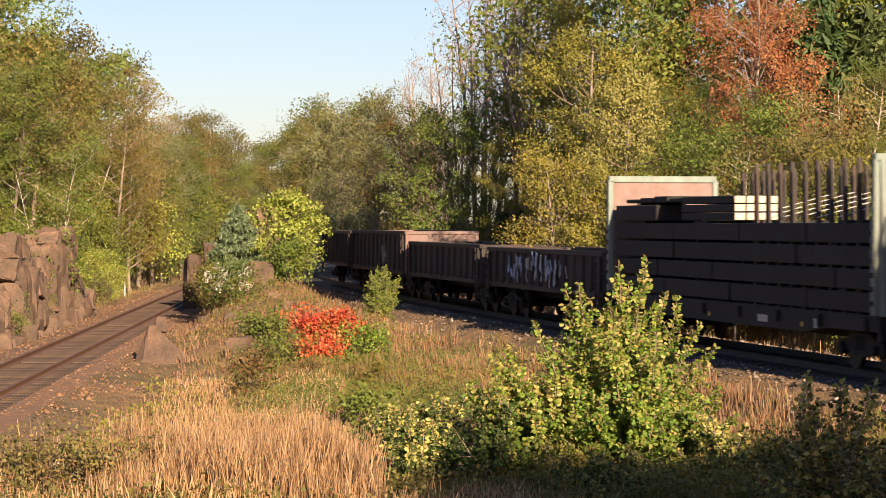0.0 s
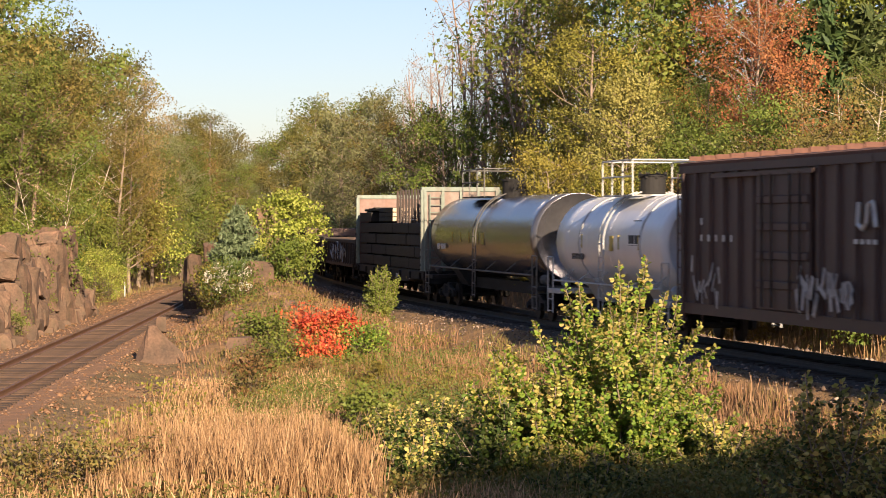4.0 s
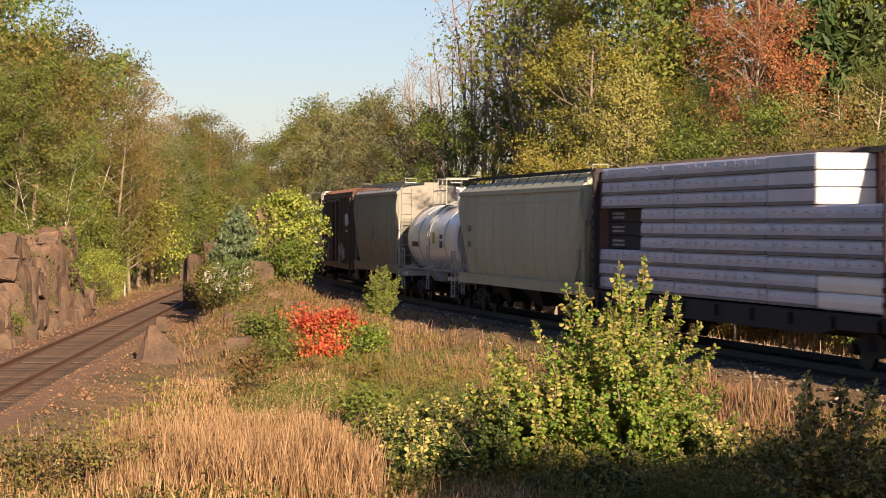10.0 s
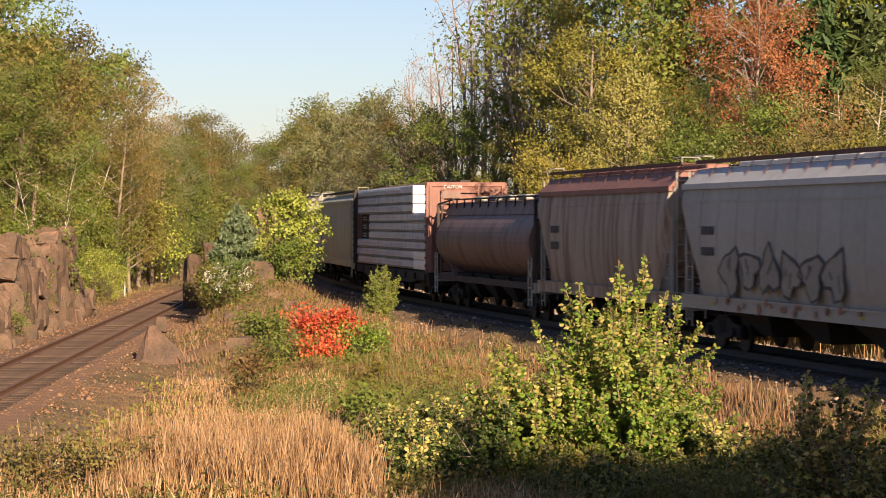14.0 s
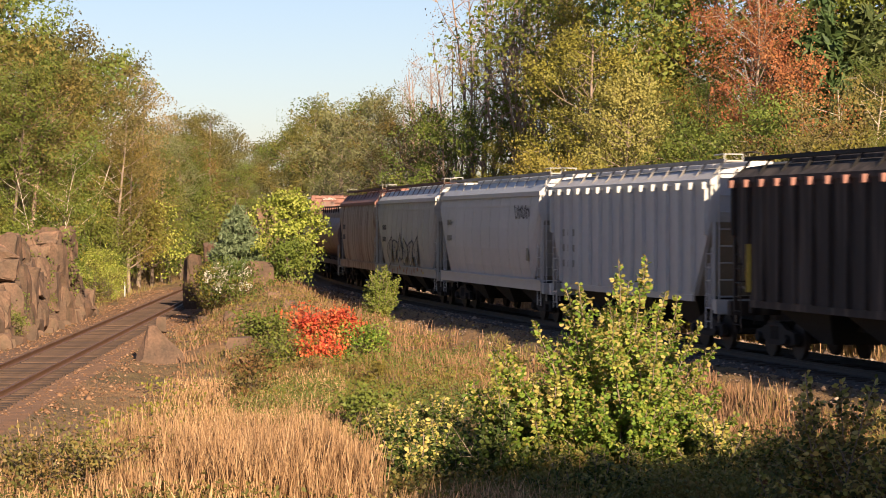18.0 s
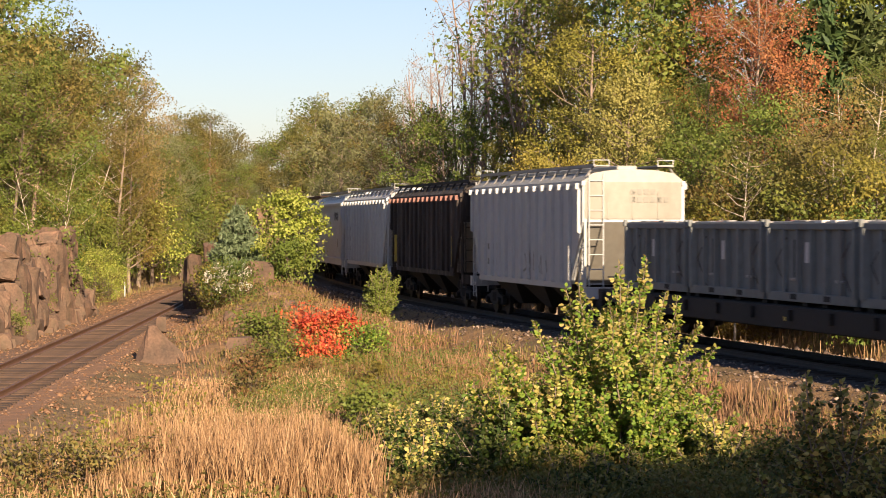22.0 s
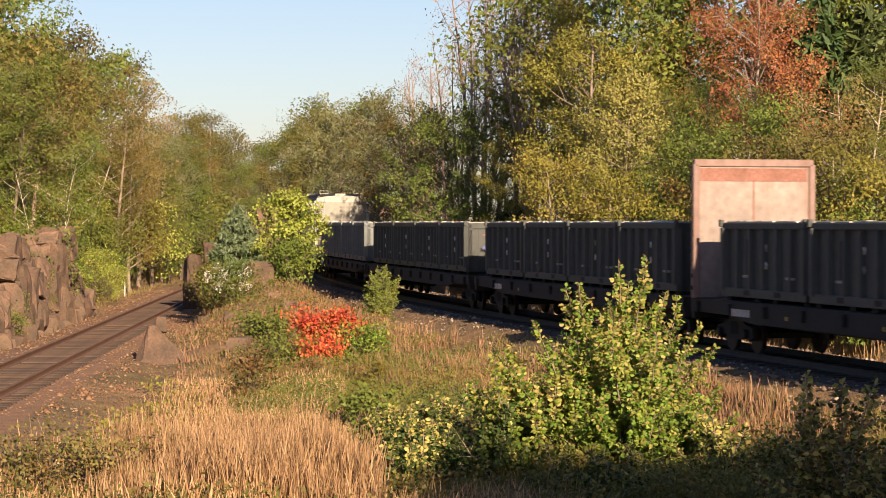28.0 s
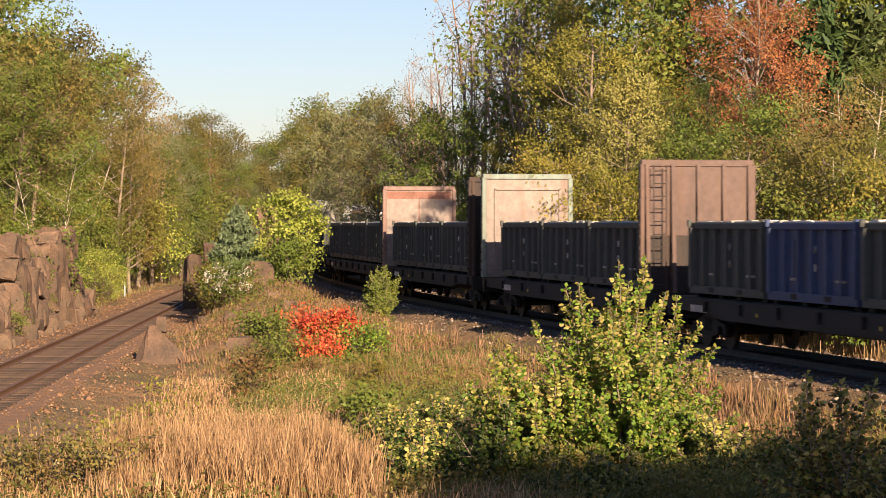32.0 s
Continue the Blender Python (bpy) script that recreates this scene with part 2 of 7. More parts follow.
def track(xf, z_top, y0, y1, name, label, stone, steel):
    root = tagged(new(name), label, "railway track", kind="structure")
    y = np.arange(y0, y1, 1.5)
    prof = [(-0.036, 0), (0.036, 0), (0.03, -0.04), (0.01, -0.05), (0.01, -0.13), (0.07, -0.16), (-0.07, -0.16), (-0.01, -0.13), (-0.01, -0.05), (-0.03, -0.04)]
    for side in (-0.7525, 0.7525):
        bm = B()
        loft(bm, [[(float(xf(t)) + side + a, t, z_top + b) for a, b in prof] for t in y])
        part("rail", bm, steel, root)
    v, f = ribbon(xf, y0, y1, 2.0, 1.5, z_top - 0.19, 0.5)
    part("ballast_bed", fast_mesh("ballast_bed", v, f, stone, True), None, root, "crushed stone ballast bed")
    return root


side_track = track(x_side, SIDE_Z, 20.0, 190.0, "track_side", "single railway line with rusty rails on weathered ties in reddish ballast", M["ballast"], M["rail"])
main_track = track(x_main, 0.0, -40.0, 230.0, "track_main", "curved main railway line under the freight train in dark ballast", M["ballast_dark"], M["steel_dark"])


# ---- the train ----
# Each car: x runs forward along the line, y to the side that faces the meadow, z = 0 at the rail head.
CARS = []
TRAIN = "freight cars of the train"


def thing(name, label, category, u0, u1, group=TRAIN):
    root = tagged(new(name), label, category, group)
    CARS.append((root, (u0 + u1) / 2, abs(u0 - u1), None))
    return root


def rider(name, label, category, u0, u1, offset, group=""):
    """A load that rides on the car between u0 and u1."""
    root = tagged(new(name), label, category, group)
    CARS.append((root, (u0 + u1) / 2, abs(u0 - u1), offset))
    return root


def paint(name, color, streak=0.35, streak_color=(0.09, 0.05, 0.03), rough=0.6, vary=0.22, **kw):
    """Weathered car paint with dirt that has run down the sides."""
    return mat(name, color, rough, 0.0, vary, 0.5, streak=streak, streak_color=streak_color, bump=0.12, bump_scale=9.0, **kw)


P = {
    "white": paint("chalky_white_paint", (0.45, 0.455, 0.46), 0.22, (0.25, 0.21, 0.18)),
    "white2": paint("clean_white_paint", (0.39, 0.405, 0.41), 0.2, (0.30, 0.27, 0.24), 0.5, 0.14),
    "tankwhite": paint("glossy_white_tank_paint", (0.68, 0.68, 0.69), 0.12, (0.40, 0.35, 0.30), 0.28, 0.12),
    "grey": paint("olive_grey_paint", (0.185, 0.185, 0.16), 0.35, (0.16, 0.13, 0.09)),
    "tan": paint("warm_grey_paint", (0.32, 0.315, 0.28), 0.25, (0.21, 0.18, 0.14)),
    "olivetan": paint("pale_olive_paint", (0.37, 0.37, 0.27), 0.25, (0.25, 0.23, 0.16)),
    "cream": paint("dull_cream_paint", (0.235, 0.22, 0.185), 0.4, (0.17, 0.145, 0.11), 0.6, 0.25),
    "rustytan": paint("rust_stained_tan_paint", (0.31, 0.26, 0.21), 0.85, (0.12, 0.062, 0.042), broad=0.05),
    "rust": mat("rusted_roof", (0.105, 0.047, 0.034), 0.85, 0, 0.5, 1.0, color2=(0.10, 0.045, 0.03)),
    "brown": paint("oxide_brown_paint", (0.062, 0.03, 0.024), 0.5, (0.045, 0.025, 0.02)),
    "darkbrown": paint("sooty_brown_paint", (0.026, 0.019, 0.016), 0.8, (0.10, 0.08, 0.066), 0.85, 0.4, broad=0.02),
    "plum": paint("faded_plum_paint", (0.17, 0.105, 0.09), 0.75, (0.06, 0.035, 0.03), 0.62, broad=0.03),
    "black": mat("polished_dark_steel_tank", (0.17, 0.17, 0.19), 0.25, 0.7, 0.3, 0.7, bump=0.03),
    "soot": mat("sooty_black_steel", (0.013, 0.012, 0.0115), 0.85, 0, 0.5, 1.2),
    "gond": paint("brown_black_gondola_paint", (0.034, 0.025, 0.022), 0.6, (0.085, 0.045, 0.03), 0.8, 0.4),
    "cont": paint("dark_grey_container_paint", (0.05, 0.055, 0.052), 0.5, (0.035, 0.03, 0.026), 0.7, 0.35),
    "cont2": paint("light_grey_container_paint", (0.15, 0.165, 0.165), 0.5, (0.12, 0.11, 0.10), 0.7, 0.35),
    "blue": paint("dull_blue_container_paint", (0.04, 0.06, 0.14), 0.4, (0.03, 0.03, 0.04), 0.7, 0.3),
    "green": paint("pale_green_paint", (0.19, 0.235, 0.205), 0.5, (0.12, 0.07, 0.05), 0.7, 0.35),
    "pink": paint("faded_pink_paint", (0.22, 0.145, 0.125), 0.6, (0.15, 0.075, 0.055), 0.75, 0.4),
    "salmon": paint("salmon_red_paint", (0.23, 0.105, 0.082), 0.5, (0.14, 0.06, 0.045), 0.7, 0.35),
    "panel": paint("peeling_pale_panel", (0.27, 0.22, 0.195), 0.6, (0.19, 0.11, 0.08), 0.8, 0.5),
    "darkpanel": paint("dull_plum_panel", (0.13, 0.085, 0.072), 0.6, (0.13, 0.075, 0.055), 0.8, 0.5),
    "dimcream": paint("dimmed_cream_paint", (0.17, 0.16, 0.135), 0.4, (0.13, 0.11, 0.085), 0.6, 0.25),
    "orange": mat("rusty_orange_band", (0.24, 0.11, 0.085), 0.8, 0, 0.6, 1.5, color2=(0.12, 0.05, 0.03)),
    "wrap": mat("printed_plastic_wrap", (0.50, 0.51, 0.60), 0.42, 0, 0.3, 1.6, color2=(0.30, 0.32, 0.42), bump=0.6, bump_scale=6),
    "wrapwhite": mat("plain_white_wrap", (0.78, 0.76, 0.72), 0.45, 0, 0.12, 1.0, bump=0.4, bump_scale=5),
    "print": mat("grey_print", (0.24, 0.25, 0.31), 0.6, 0, 0.2, 2.0),
    "stripe": mat("dark_printed_stripe", (0.11, 0.11, 0.13), 0.5, 0, 0.3, 2.0),
    "darktimber": mat("dark_treated_timber", (0.014, 0.012, 0.011), 0.85, 0, 0.5, 1.5, per_object=0.35),
    "sawn": mat("fresh_sawn_ends", (0.58, 0.46, 0.33), 0.8, 0, 0.25, 3.0, per_object=0.12),
    "mark": mat("white_stencil", (0.62, 0.60, 0.58), 0.7, 0, 0.4, 3.0),
    "markdark": mat("dark_stencil", (0.045, 0.045, 0.05), 0.7, 0, 0.3, 3.0),
    "diamond": mat("blue_sign", (0.05, 0.055, 0.20), 0.5, 0, 0.15, 3.0),
    "yellow": mat("yellow_placard", (0.45, 0.33, 0.05), 0.6, 0, 0.2, 2.0),
    "tagblue": mat("pale_blue_spray", (0.30, 0.42, 0.62), 0.7, 0, 0.4, 3.0),
    "tagwhite": mat("white_spray", (0.45, 0.43, 0.42), 0.7, 0, 0.5, 3.0),
    "tagrust": mat("brown_spray", (0.30, 0.13, 0.07), 0.7, 0, 0.4, 3.0),
    "wheel": mat("rusty_wheel", (0.028, 0.02, 0.016), 0.7, 0.2, 0.3, 2.0),
    "railing": mat("dull_dark_railing", (0.11, 0.105, 0.10), 0.6, 0.2, 0.3, 2.0),
    "galv": mat("galvanised_grating", (0.30, 0.29, 0.27), 0.6, 0.3, 0.3, 2.0),
}


def shared_meshes():
    bm = B()
    bmesh.ops.create_cone(bm, cap_ends=True, segments=20, radius1=0.43, radius2=0.40, depth=0.13, matrix=Matrix.Rotation(radians(90), 4, "X"))
    bmesh.ops.create_cone(bm, cap_ends=True, segments=14, radius1=0.13, radius2=0.13, depth=0.24, matrix=Matrix.Rotation(radians(90), 4, "X"))
    wheel = bpy.data.meshes.new("wheel")
    bm.to_mesh(wheel)
    bm.free()
    wheel.materials.append(P["wheel"])
    bm = B()
    arch = [(-1.25, 0.36), (-1.2, 0.6), (-0.75, 0.66), (-0.45, 0.78), (0.45, 0.78), (0.75, 0.66), (1.2, 0.6), (1.25, 0.36), (1.0, 0.3), (0.72, 0.42), (0.38, 0.30), (-0.38, 0.30), (-0.72, 0.42), (-1.0, 0.3)]
    loft(bm, [[(x, -0.06, z) for x, z in arch], [(x, 0.06, z) for x, z in arch]])
    for k in (-0.2, -0.07, 0.07, 0.2):
        bar(bm, (k, 0.04, 0.42), (k, 0.04, 0.72), 0.05, 6)
    for k in (-0.87, 0.87):
        bar(bm, (k, 0.05, 0.45), (k, 0.17, 0.45), 0.11, 8)
    frame_ = bpy.data.meshes.new("side_frame")
    bm.to_mesh(frame_)
    bm.free()
    frame_.materials.append(P["soot"])
    bm = B()
    box(bm, -0.2, 0.2, -1.0, 1.0, 0.55, 0.85)
    for k in (-0.87, 0.87):
        bar(bm, (k, -0.9, 0.45), (k, 0.9, 0.45), 0.08, 6)
    bolster = bpy.data.meshes.new("truck")
    bm.to_mesh(bolster)
    bm.free()
    bolster.materials.append(P["soot"])
    bm = B()
    box(bm, -0.35, 0.3, -0.1, 0.1, 0.78, 0.98)
    box(bm, 0.2, 0.48, -0.17, 0.17, 0.72, 1.02, 0.05)
    coupler = bpy.data.meshes.new("coupler")
    bm.to_mesh(coupler)
    bm.free()
    coupler.materials.append(P["wheel"])
    return wheel, frame_, bolster, coupler


WHEEL, SIDE_FRAME, BOLSTER, COUPLER = shared_meshes()


def running_gear(root, L, inset=2.1):
    for e in (-1, 1):
        t = part("truck", BOLSTER, None, root)
        t.location = (e * (L / 2 - inset), 0, 0)
        for sx in (-0.87, 0.87):
            for sy in (-0.7525, 0.7525):
                w = part("wheel", WHEEL, None, t)
                w.location = (sx, sy, 0.43)
                w.rotation_euler = (0, 0, 0 if sy > 0 else math.pi)
        for sy in (-1.0, 1.0):
            f = part("side_frame", SIDE_FRAME, None, t)
            f.location = (0, sy, 0.02)
            f.rotation_euler = (0, 0, 0 if sy > 0 else math.pi)
        c = part("coupler", COUPLER, None, root)
        c.location = (e * (L / 2 + 0.1), 0, 0)
        c.rotation_euler = (0, 0, 0 if e > 0 else math.pi)


def ladder(root, x, y, z0, z1, width, along, material, rungs=7, r=0.022):
    """A ladder whose rungs run along x or y."""
    bm = B()
    d = Vector((width / 2, 0, 0)) if along == "x" else Vector((0, width / 2, 0))
    c = Vector((x, y, 0))
    for s in (-1, 1):
        bar(bm, c + d * s + Vector((0, 0, z0)), c + d * s + Vector((0, 0, z1)), r * 1.3, 5)
    for k in range(rungs):
        z = z0 + (z1 - z0) * (k + 0.5) / rungs
        bar(bm, c - d + Vector((0, 0, z)), c + d + Vector((0, 0, z)), r, 5)
    return part("ladder", bm, material, root)


def bars(root, x, z, count, w, h, gap, y, material, name="lettering", rows=1, row_gap=0.0):
    """Stencilled marks as plain bars, running toward the rear."""
    bm = B()
    for r in range(rows):
        for k in range(count):
            x0 = x - k * (w + gap)
            box(bm, x0 - w, x0, y, y + 0.006, z - r * (h + row_gap) - h, z - r * (h + row_gap))
    return tagged(part(name, bm, material, root), kind="stuff")


def spray(root, seed, x0, x1, z0, z1, y, material, n=26, w=0.06):
    """Loose spray-painted strokes on a side."""
    g = np.random.default_rng(seed)
    bm = B()
    for k in range(n):
        t = k / n
        cx, cz = x0 + (x1 - x0) * (t + g.uniform(-0.05, 0.05)), g.uniform(z0, z1)
        hgt, a = (z1 - z0) * g.uniform(0.3, 0.75), g.normal() * 0.45
        ww = w * g.uniform(0.5, 1.6)
        m = Matrix.Translation((cx, y, cz)) @ Matrix.Rotation(a, 4, "Y") @ Matrix.Diagonal((ww, 0.006, hgt, 1))
        bmesh.ops.create_cube(bm, size=1.0, matrix=m)
    return tagged(part("graffiti", bm, material, root, "spray-painted graffiti strokes"), kind="stuff")


def bubble_tag(root, seed, x0, x1, z0, z1, y, outline, fill, letters=6):
    """A sprayed row of swollen letter shapes: filled loops with thick dark outlines and drips."""
    g = np.random.default_rng(seed)
    edge, inside = B(), B()
    step = (x1 - x0) / letters
    for k in range(letters):
        cx, cz = x0 + step * (k + 0.5), (z0 + z1) / 2 + g.uniform(-0.06, 0.06)
        a, b = abs(step) * 0.48, (z1 - z0) * g.uniform(0.42, 0.55)
        ph = g.uniform(0, 6.28)
        loop = []
        for j in range(13):
            t = 2 * math.pi * j / 12
            q = 1 + 0.28 * math.sin(3 * t + ph) + 0.12 * math.sin(5 * t + 2 * ph)
            loop.append((cx + a * q * math.cos(t), cz + b * q * math.sin(t)))
        for (ax, az), (bx, bz) in zip(loop, loop[1:]):
            d = math.hypot(bx - ax, bz - az)
            m = Matrix.Translation(((ax + bx) / 2, y + 0.004, (az + bz) / 2)) @ Matrix.Rotation(-math.atan2(bz - az, bx - ax), 4, "Y") @ Matrix.Diagonal((d + 0.03, 0.006, 0.05 * g.uniform(0.7, 1.9), 1))
            bmesh.ops.create_cube(edge, size=1.0, matrix=m)
        c = [inside.verts.new((px, y + 0.002, pz)) for px, pz in loop[:-1]]
        inside.faces.new(c)
        for _ in range(2):
            hh = b * g.uniform(0.4, 1.1)
            m = Matrix.Translation((cx + a * g.uniform(-0.5, 0.5), y + 0.005, cz + b * g.uniform(-0.4, 0.4))) @ Matrix.Rotation(g.normal() * 0.5, 4, "Y") @ Matrix.Diagonal((0.055, 0.006, hh, 1))
            bmesh.ops.create_cube(edge, size=1.0, matrix=m)
    tagged(part("graffiti", edge, outline, root, "dark outlines of spray-painted bubble letters"), kind="stuff")
    tagged(part("graffiti_fill", inside, fill, root, "pale fill of spray-painted bubble letters"), kind="stuff")


def mirrored(half):
    return [(y, z) for y, z in half] + [(-y, z) for y, z in reversed(half) if y > 1e-6]


def covered_hopper(name, label, u0, u1, skin, roof_skin, style="smooth", eave=4.1, top=4.45, frame_skin=None, sill_skin=None, ribs=14, walk_skin=None, tab_skin=None, bays=3, end_skin=None, slope_skin=None):
    L = u0 - u1
    root = thing(name, label, "hopper car", u0, u1)
    frame_skin, sill_skin = frame_skin or skin, sill_skin or skin
    xe, low = L / 2 - 0.35, 1.28
    cut = 3.1 if style == "ribbed" else 3.15
    run = 1.35 if style == "ribbed" else 1.25
    bulge = 1.5 if style == "ribbed" else 1.56

    def section(zb, f):
        if style == "ribbed":
            half = [(0.9, zb), (bulge, zb + 0.02), (bulge, zb + (eave - zb) * 0.35), (bulge, zb + (eave - zb) * 0.7), (bulge, eave)]
        else:
            hs = [0, 0.14, 0.35, 0.6, 0.82, 1.0]
            ys_ = [1.40, 1.49, 1.555, 1.56, 1.515, 1.45]
            half = [(0.9, zb)] + [(w, zb + (eave - zb) * k) for w, k in zip(ys_, hs)]
        return mirrored(half)

    bm = B()
    bend = [(0.0, 0.0), (0.35, 0.35), (0.75, 0.75), (1.0, 1.0)] if style == "ribbed" else [(0.0, 0.0), (0.28, 0.36), (0.6, 0.66), (1.0, 1.0)]
    xr = [(-xe + run * a, cut + (low - cut) * b) for a, b in bend] + [(xe - run * a, cut + (low - cut) * b) for a, b in reversed(bend)]
    loft(bm, [[(x, y, z) for y, z in section(zb, 0)] for x, zb in xr])
    part("body", bm, skin, root)
    if style == "smooth":
        n_seam = max(8, int(L / 1.5))
        for s in (-1, 1):
            for k in range(n_seam):
                x = -xe + run + 0.1 + k * (2 * xe - 2 * run - 0.2) / (n_seam - 1)
                bm = B()
                curve = [(y, z) for y, z in section(low, 0) if y > 1.0]
                loft(bm, [[(x - 0.022, s * (y + o), z), (x + 0.022, s * (y + o), z), (x + 0.022, s * (y - 0.02), z), (x - 0.022, s * (y - 0.02), z)] for (y, z), o in zip(curve, [0.008] * len(curve))])
                part("side_seam", bm, skin, root)
    # roof with sloping shoulders
    bm = B()
    shoulder = [(1.2, top - 0.09)] if style == "ribbed" else [(1.14, top - 0.06)]
    prof = mirrored([(1.47, eave - 0.02), (1.5, eave + 0.03)] + shoulder + [(0.62, top), (0.0, top + 0.02)])
    loft(bm, [[(x, y, z) for y, z in prof] for x in (-xe - 0.05, xe + 0.05)])
    part("roof", bm, roof_skin, root)
    # eave rails
    for s in (-1, 1):
        part("top_chord", box(B(), -xe - 0.08, xe + 0.08, s * 1.49 - 0.05, s * 1.49 + 0.05, eave - 0.10, eave + 0.035), roof_skin if style == "smooth" else skin, root)
    # long trough hatch in segments
    n = 5
    for k in range(n):
        x0 = -xe + 0.6 + k * (2 * xe - 1.2) / n
        part("hatch_cover", box(B(), x0 + 0.04, x0 + (2 * xe - 1.2) / n - 0.04, -0.3, 0.3, top, top + 0.14, 0.03), roof_skin, root)
    wm = walk_skin or P["galv"]
    for s in (-1, 1):
        bm = B()
        box(bm, -xe - 0.1, xe + 0.1, s * 0.95 - 0.22, s * 0.95 + 0.22, top + 0.1, top + 0.14)
        box(bm, -xe - 0.1, xe + 0.1, s * 1.16 - 0.02, s * 1.16 + 0.02, top + 0.08, top + 0.17)
        part("running_board", bm, wm, root)
        m_ = max(8, int(L / 1.25))
        for k in range(m_):
            x = -xe + 0.2 + k * (2 * xe - 0.4) / (m_ - 1)
            bm = B()
            bar(bm, (x, s * 1.42, eave + 0.05), (x, s * 1.12, top + 0.1), 0.03 if style == "ribbed" else 0.013, 4)
            part("bracket", bm, wm, root)
    for e in (-1, 1):
        for s in (-1, 1):
            bm = B()
            for q, h in ((0.72, 0.18), (1.18, 0.18)):
                bar(bm, (e * (xe + 0.05), s * q, top + 0.1), (e * (xe + 0.05), s * q, top + 0.1 + h), 0.014, 5)
            bar(bm, (e * (xe + 0.05), s * 0.72, top + 0.28), (e * (xe + 0.05), s * 1.18, top + 0.28), 0.014, 5)
            bar(bm, (e * (xe - 0.7), s * 1.18, top + 0.27), (e * (xe + 0.05), s * 1.18, top + 0.28), 0.018, 5)
            part("roof_handrail", bm, frame_skin, root)
    # ribs
    if style == "ribbed":
        for s in (-1, 1):
            for k in range(ribs):
                x = -xe + 0.25 + k * (2 * xe - 0.5) / (ribs - 1)
                zb = low + 0.02 if abs(x) < xe - run else low + (cut - low) * (abs(x) - xe + run) / run
                bm = B()
                y0, y1 = s * bulge, s * (bulge + 0.1)
                loft(bm, [[(x - 0.07, y0, zb), (x + 0.07, y0, zb), (x + 0.05, y1, zb + 0.05), (x - 0.05, y1, zb + 0.05)],
                          [(x - 0.07, y0, eave - 0.2), (x + 0.07, y0, eave - 0.2), (x + 0.05, y1, eave - 0.2), (x - 0.05, y1, eave - 0.2)]])
                part("rib", bm, skin, root)
                y2 = s * (bulge + 0.17)
                part("rib_cap", box(B(), x - 0.075, x + 0.075, min(y0, y2), max(y0, y2), eave - 0.21, eave - 0.03, 0.01), tab_skin or skin, root)
            part("belt_rail", box(B(), -xe + run, xe - run, s * bulge - 0.03, s * (bulge + 0.03), low - 0.12, low + 0.04), skin, root)
    else:
        for s in (-1, 1):
            bm = B()
            box(bm, -L / 2 + 0.25, L / 2 - 0.25, s * 1.46 - 0.05, s * 1.46 + 0.05, 1.0, 1.3)
            box(bm, -L / 2 + 0.25, L / 2 - 0.25, s * 1.46 - 0.09, s * 1.46 + 0.09, 1.28, 1.33)
            part("side_sill", bm, sill_skin, root)
            part("shoulder_rail", box(B(), -xe, xe, s * 1.485 - 0.03, s * 1.485 + 0.035, eave - 0.42, eave - 0.36), skin, root)
    # ends: slope sheet, sill, posts, ladder, brake platform
    for e in (-1, 1):
        bm = B()
        pts = [(e * (xe + 0.02), 1.42, cut), (e * (xe + 0.02), -1.42, cut), (e * (xe - run + 0.03), -1.38, low + 0.02), (e * (xe - run + 0.03), 1.38, low + 0.02)]
        loft(bm, [pts, [(x - e * 0.05, y, z + 0.02) for x, y, z in pts]])
        # plate laid over the slope; its dimmer cream paints in the shade there
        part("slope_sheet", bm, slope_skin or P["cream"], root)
        part("end_sill", box(B(), e * (L / 2 - 0.12) - 0.12, e * (L / 2 - 0.12) + 0.12, -1.48, 1.48, 0.92, 1.25), frame_skin, root)
        for s in (-1, 1):
            part("corner_post", box(B(), e * xe - 0.035, e * xe + 0.035, s * 1.42 - 0.035, s * 1.42 + 0.035, 1.0, eave), frame_skin, root)
            part("end_post", box(B(), e * (xe - 0.75) - 0.03, e * (xe - 0.75) + 0.03, s * 1.30 - 0.03, s * 1.30 + 0.03, 1.0, 2.2), frame_skin, root)
        ladder(root, e * (xe - 0.3), 1.46, 0.55, 2.5, 0.42, "x", frame_skin, 6, 0.013)
        ladder(root, e * (xe + 0.1), 1.12, 0.7, top - 0.1, 0.42, "y", frame_skin, 9, 0.016)
        part("brake_platform", box(B(), e * (xe - 0.2) - 0.35, e * (xe - 0.2) + 0.35, -0.6, 0.6, 1.5, 1.55), P["galv"], root)
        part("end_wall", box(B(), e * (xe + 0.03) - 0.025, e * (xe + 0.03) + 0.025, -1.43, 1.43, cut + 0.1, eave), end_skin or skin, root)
        # end stiffeners beneath the roof
        bm = B()
        for y in (-0.75, 0.0, 0.75):
            box(bm, e * (xe + 0.05) - 0.02, e * (xe + 0.05) + 0.05, y - 0.04, y + 0.04, cut + 0.1, eave - 0.25)
        part("end_stiffener", bm, end_skin or skin, root)
    for k in range(bays):
        x = (k - (bays - 1) / 2) * (2 * xe - 3.4) / bays
        w = (2 * xe - 3.6) / bays / 2
        bm = B()
        loft(bm, [[(x - w, -1.35, 1.4), (x + w, -1.35, 1.4), (x + w, 1.35, 1.4), (x - w, 1.35, 1.4)], [(x - 0.35, -0.6, 0.42), (x + 0.35, -0.6, 0.42), (x + 0.35, 0.6, 0.42), (x - 0.35, 0.6, 0.42)]])
        part("hopper_bay", bm, P["soot"], root)
    part("center_sill", box(B(), -L / 2 + 0.1, L / 2 - 0.1, -0.25, 0.25, 0.72, 1.05), P["soot"], root)
    running_gear(root, L, 2.0)
    return root, L


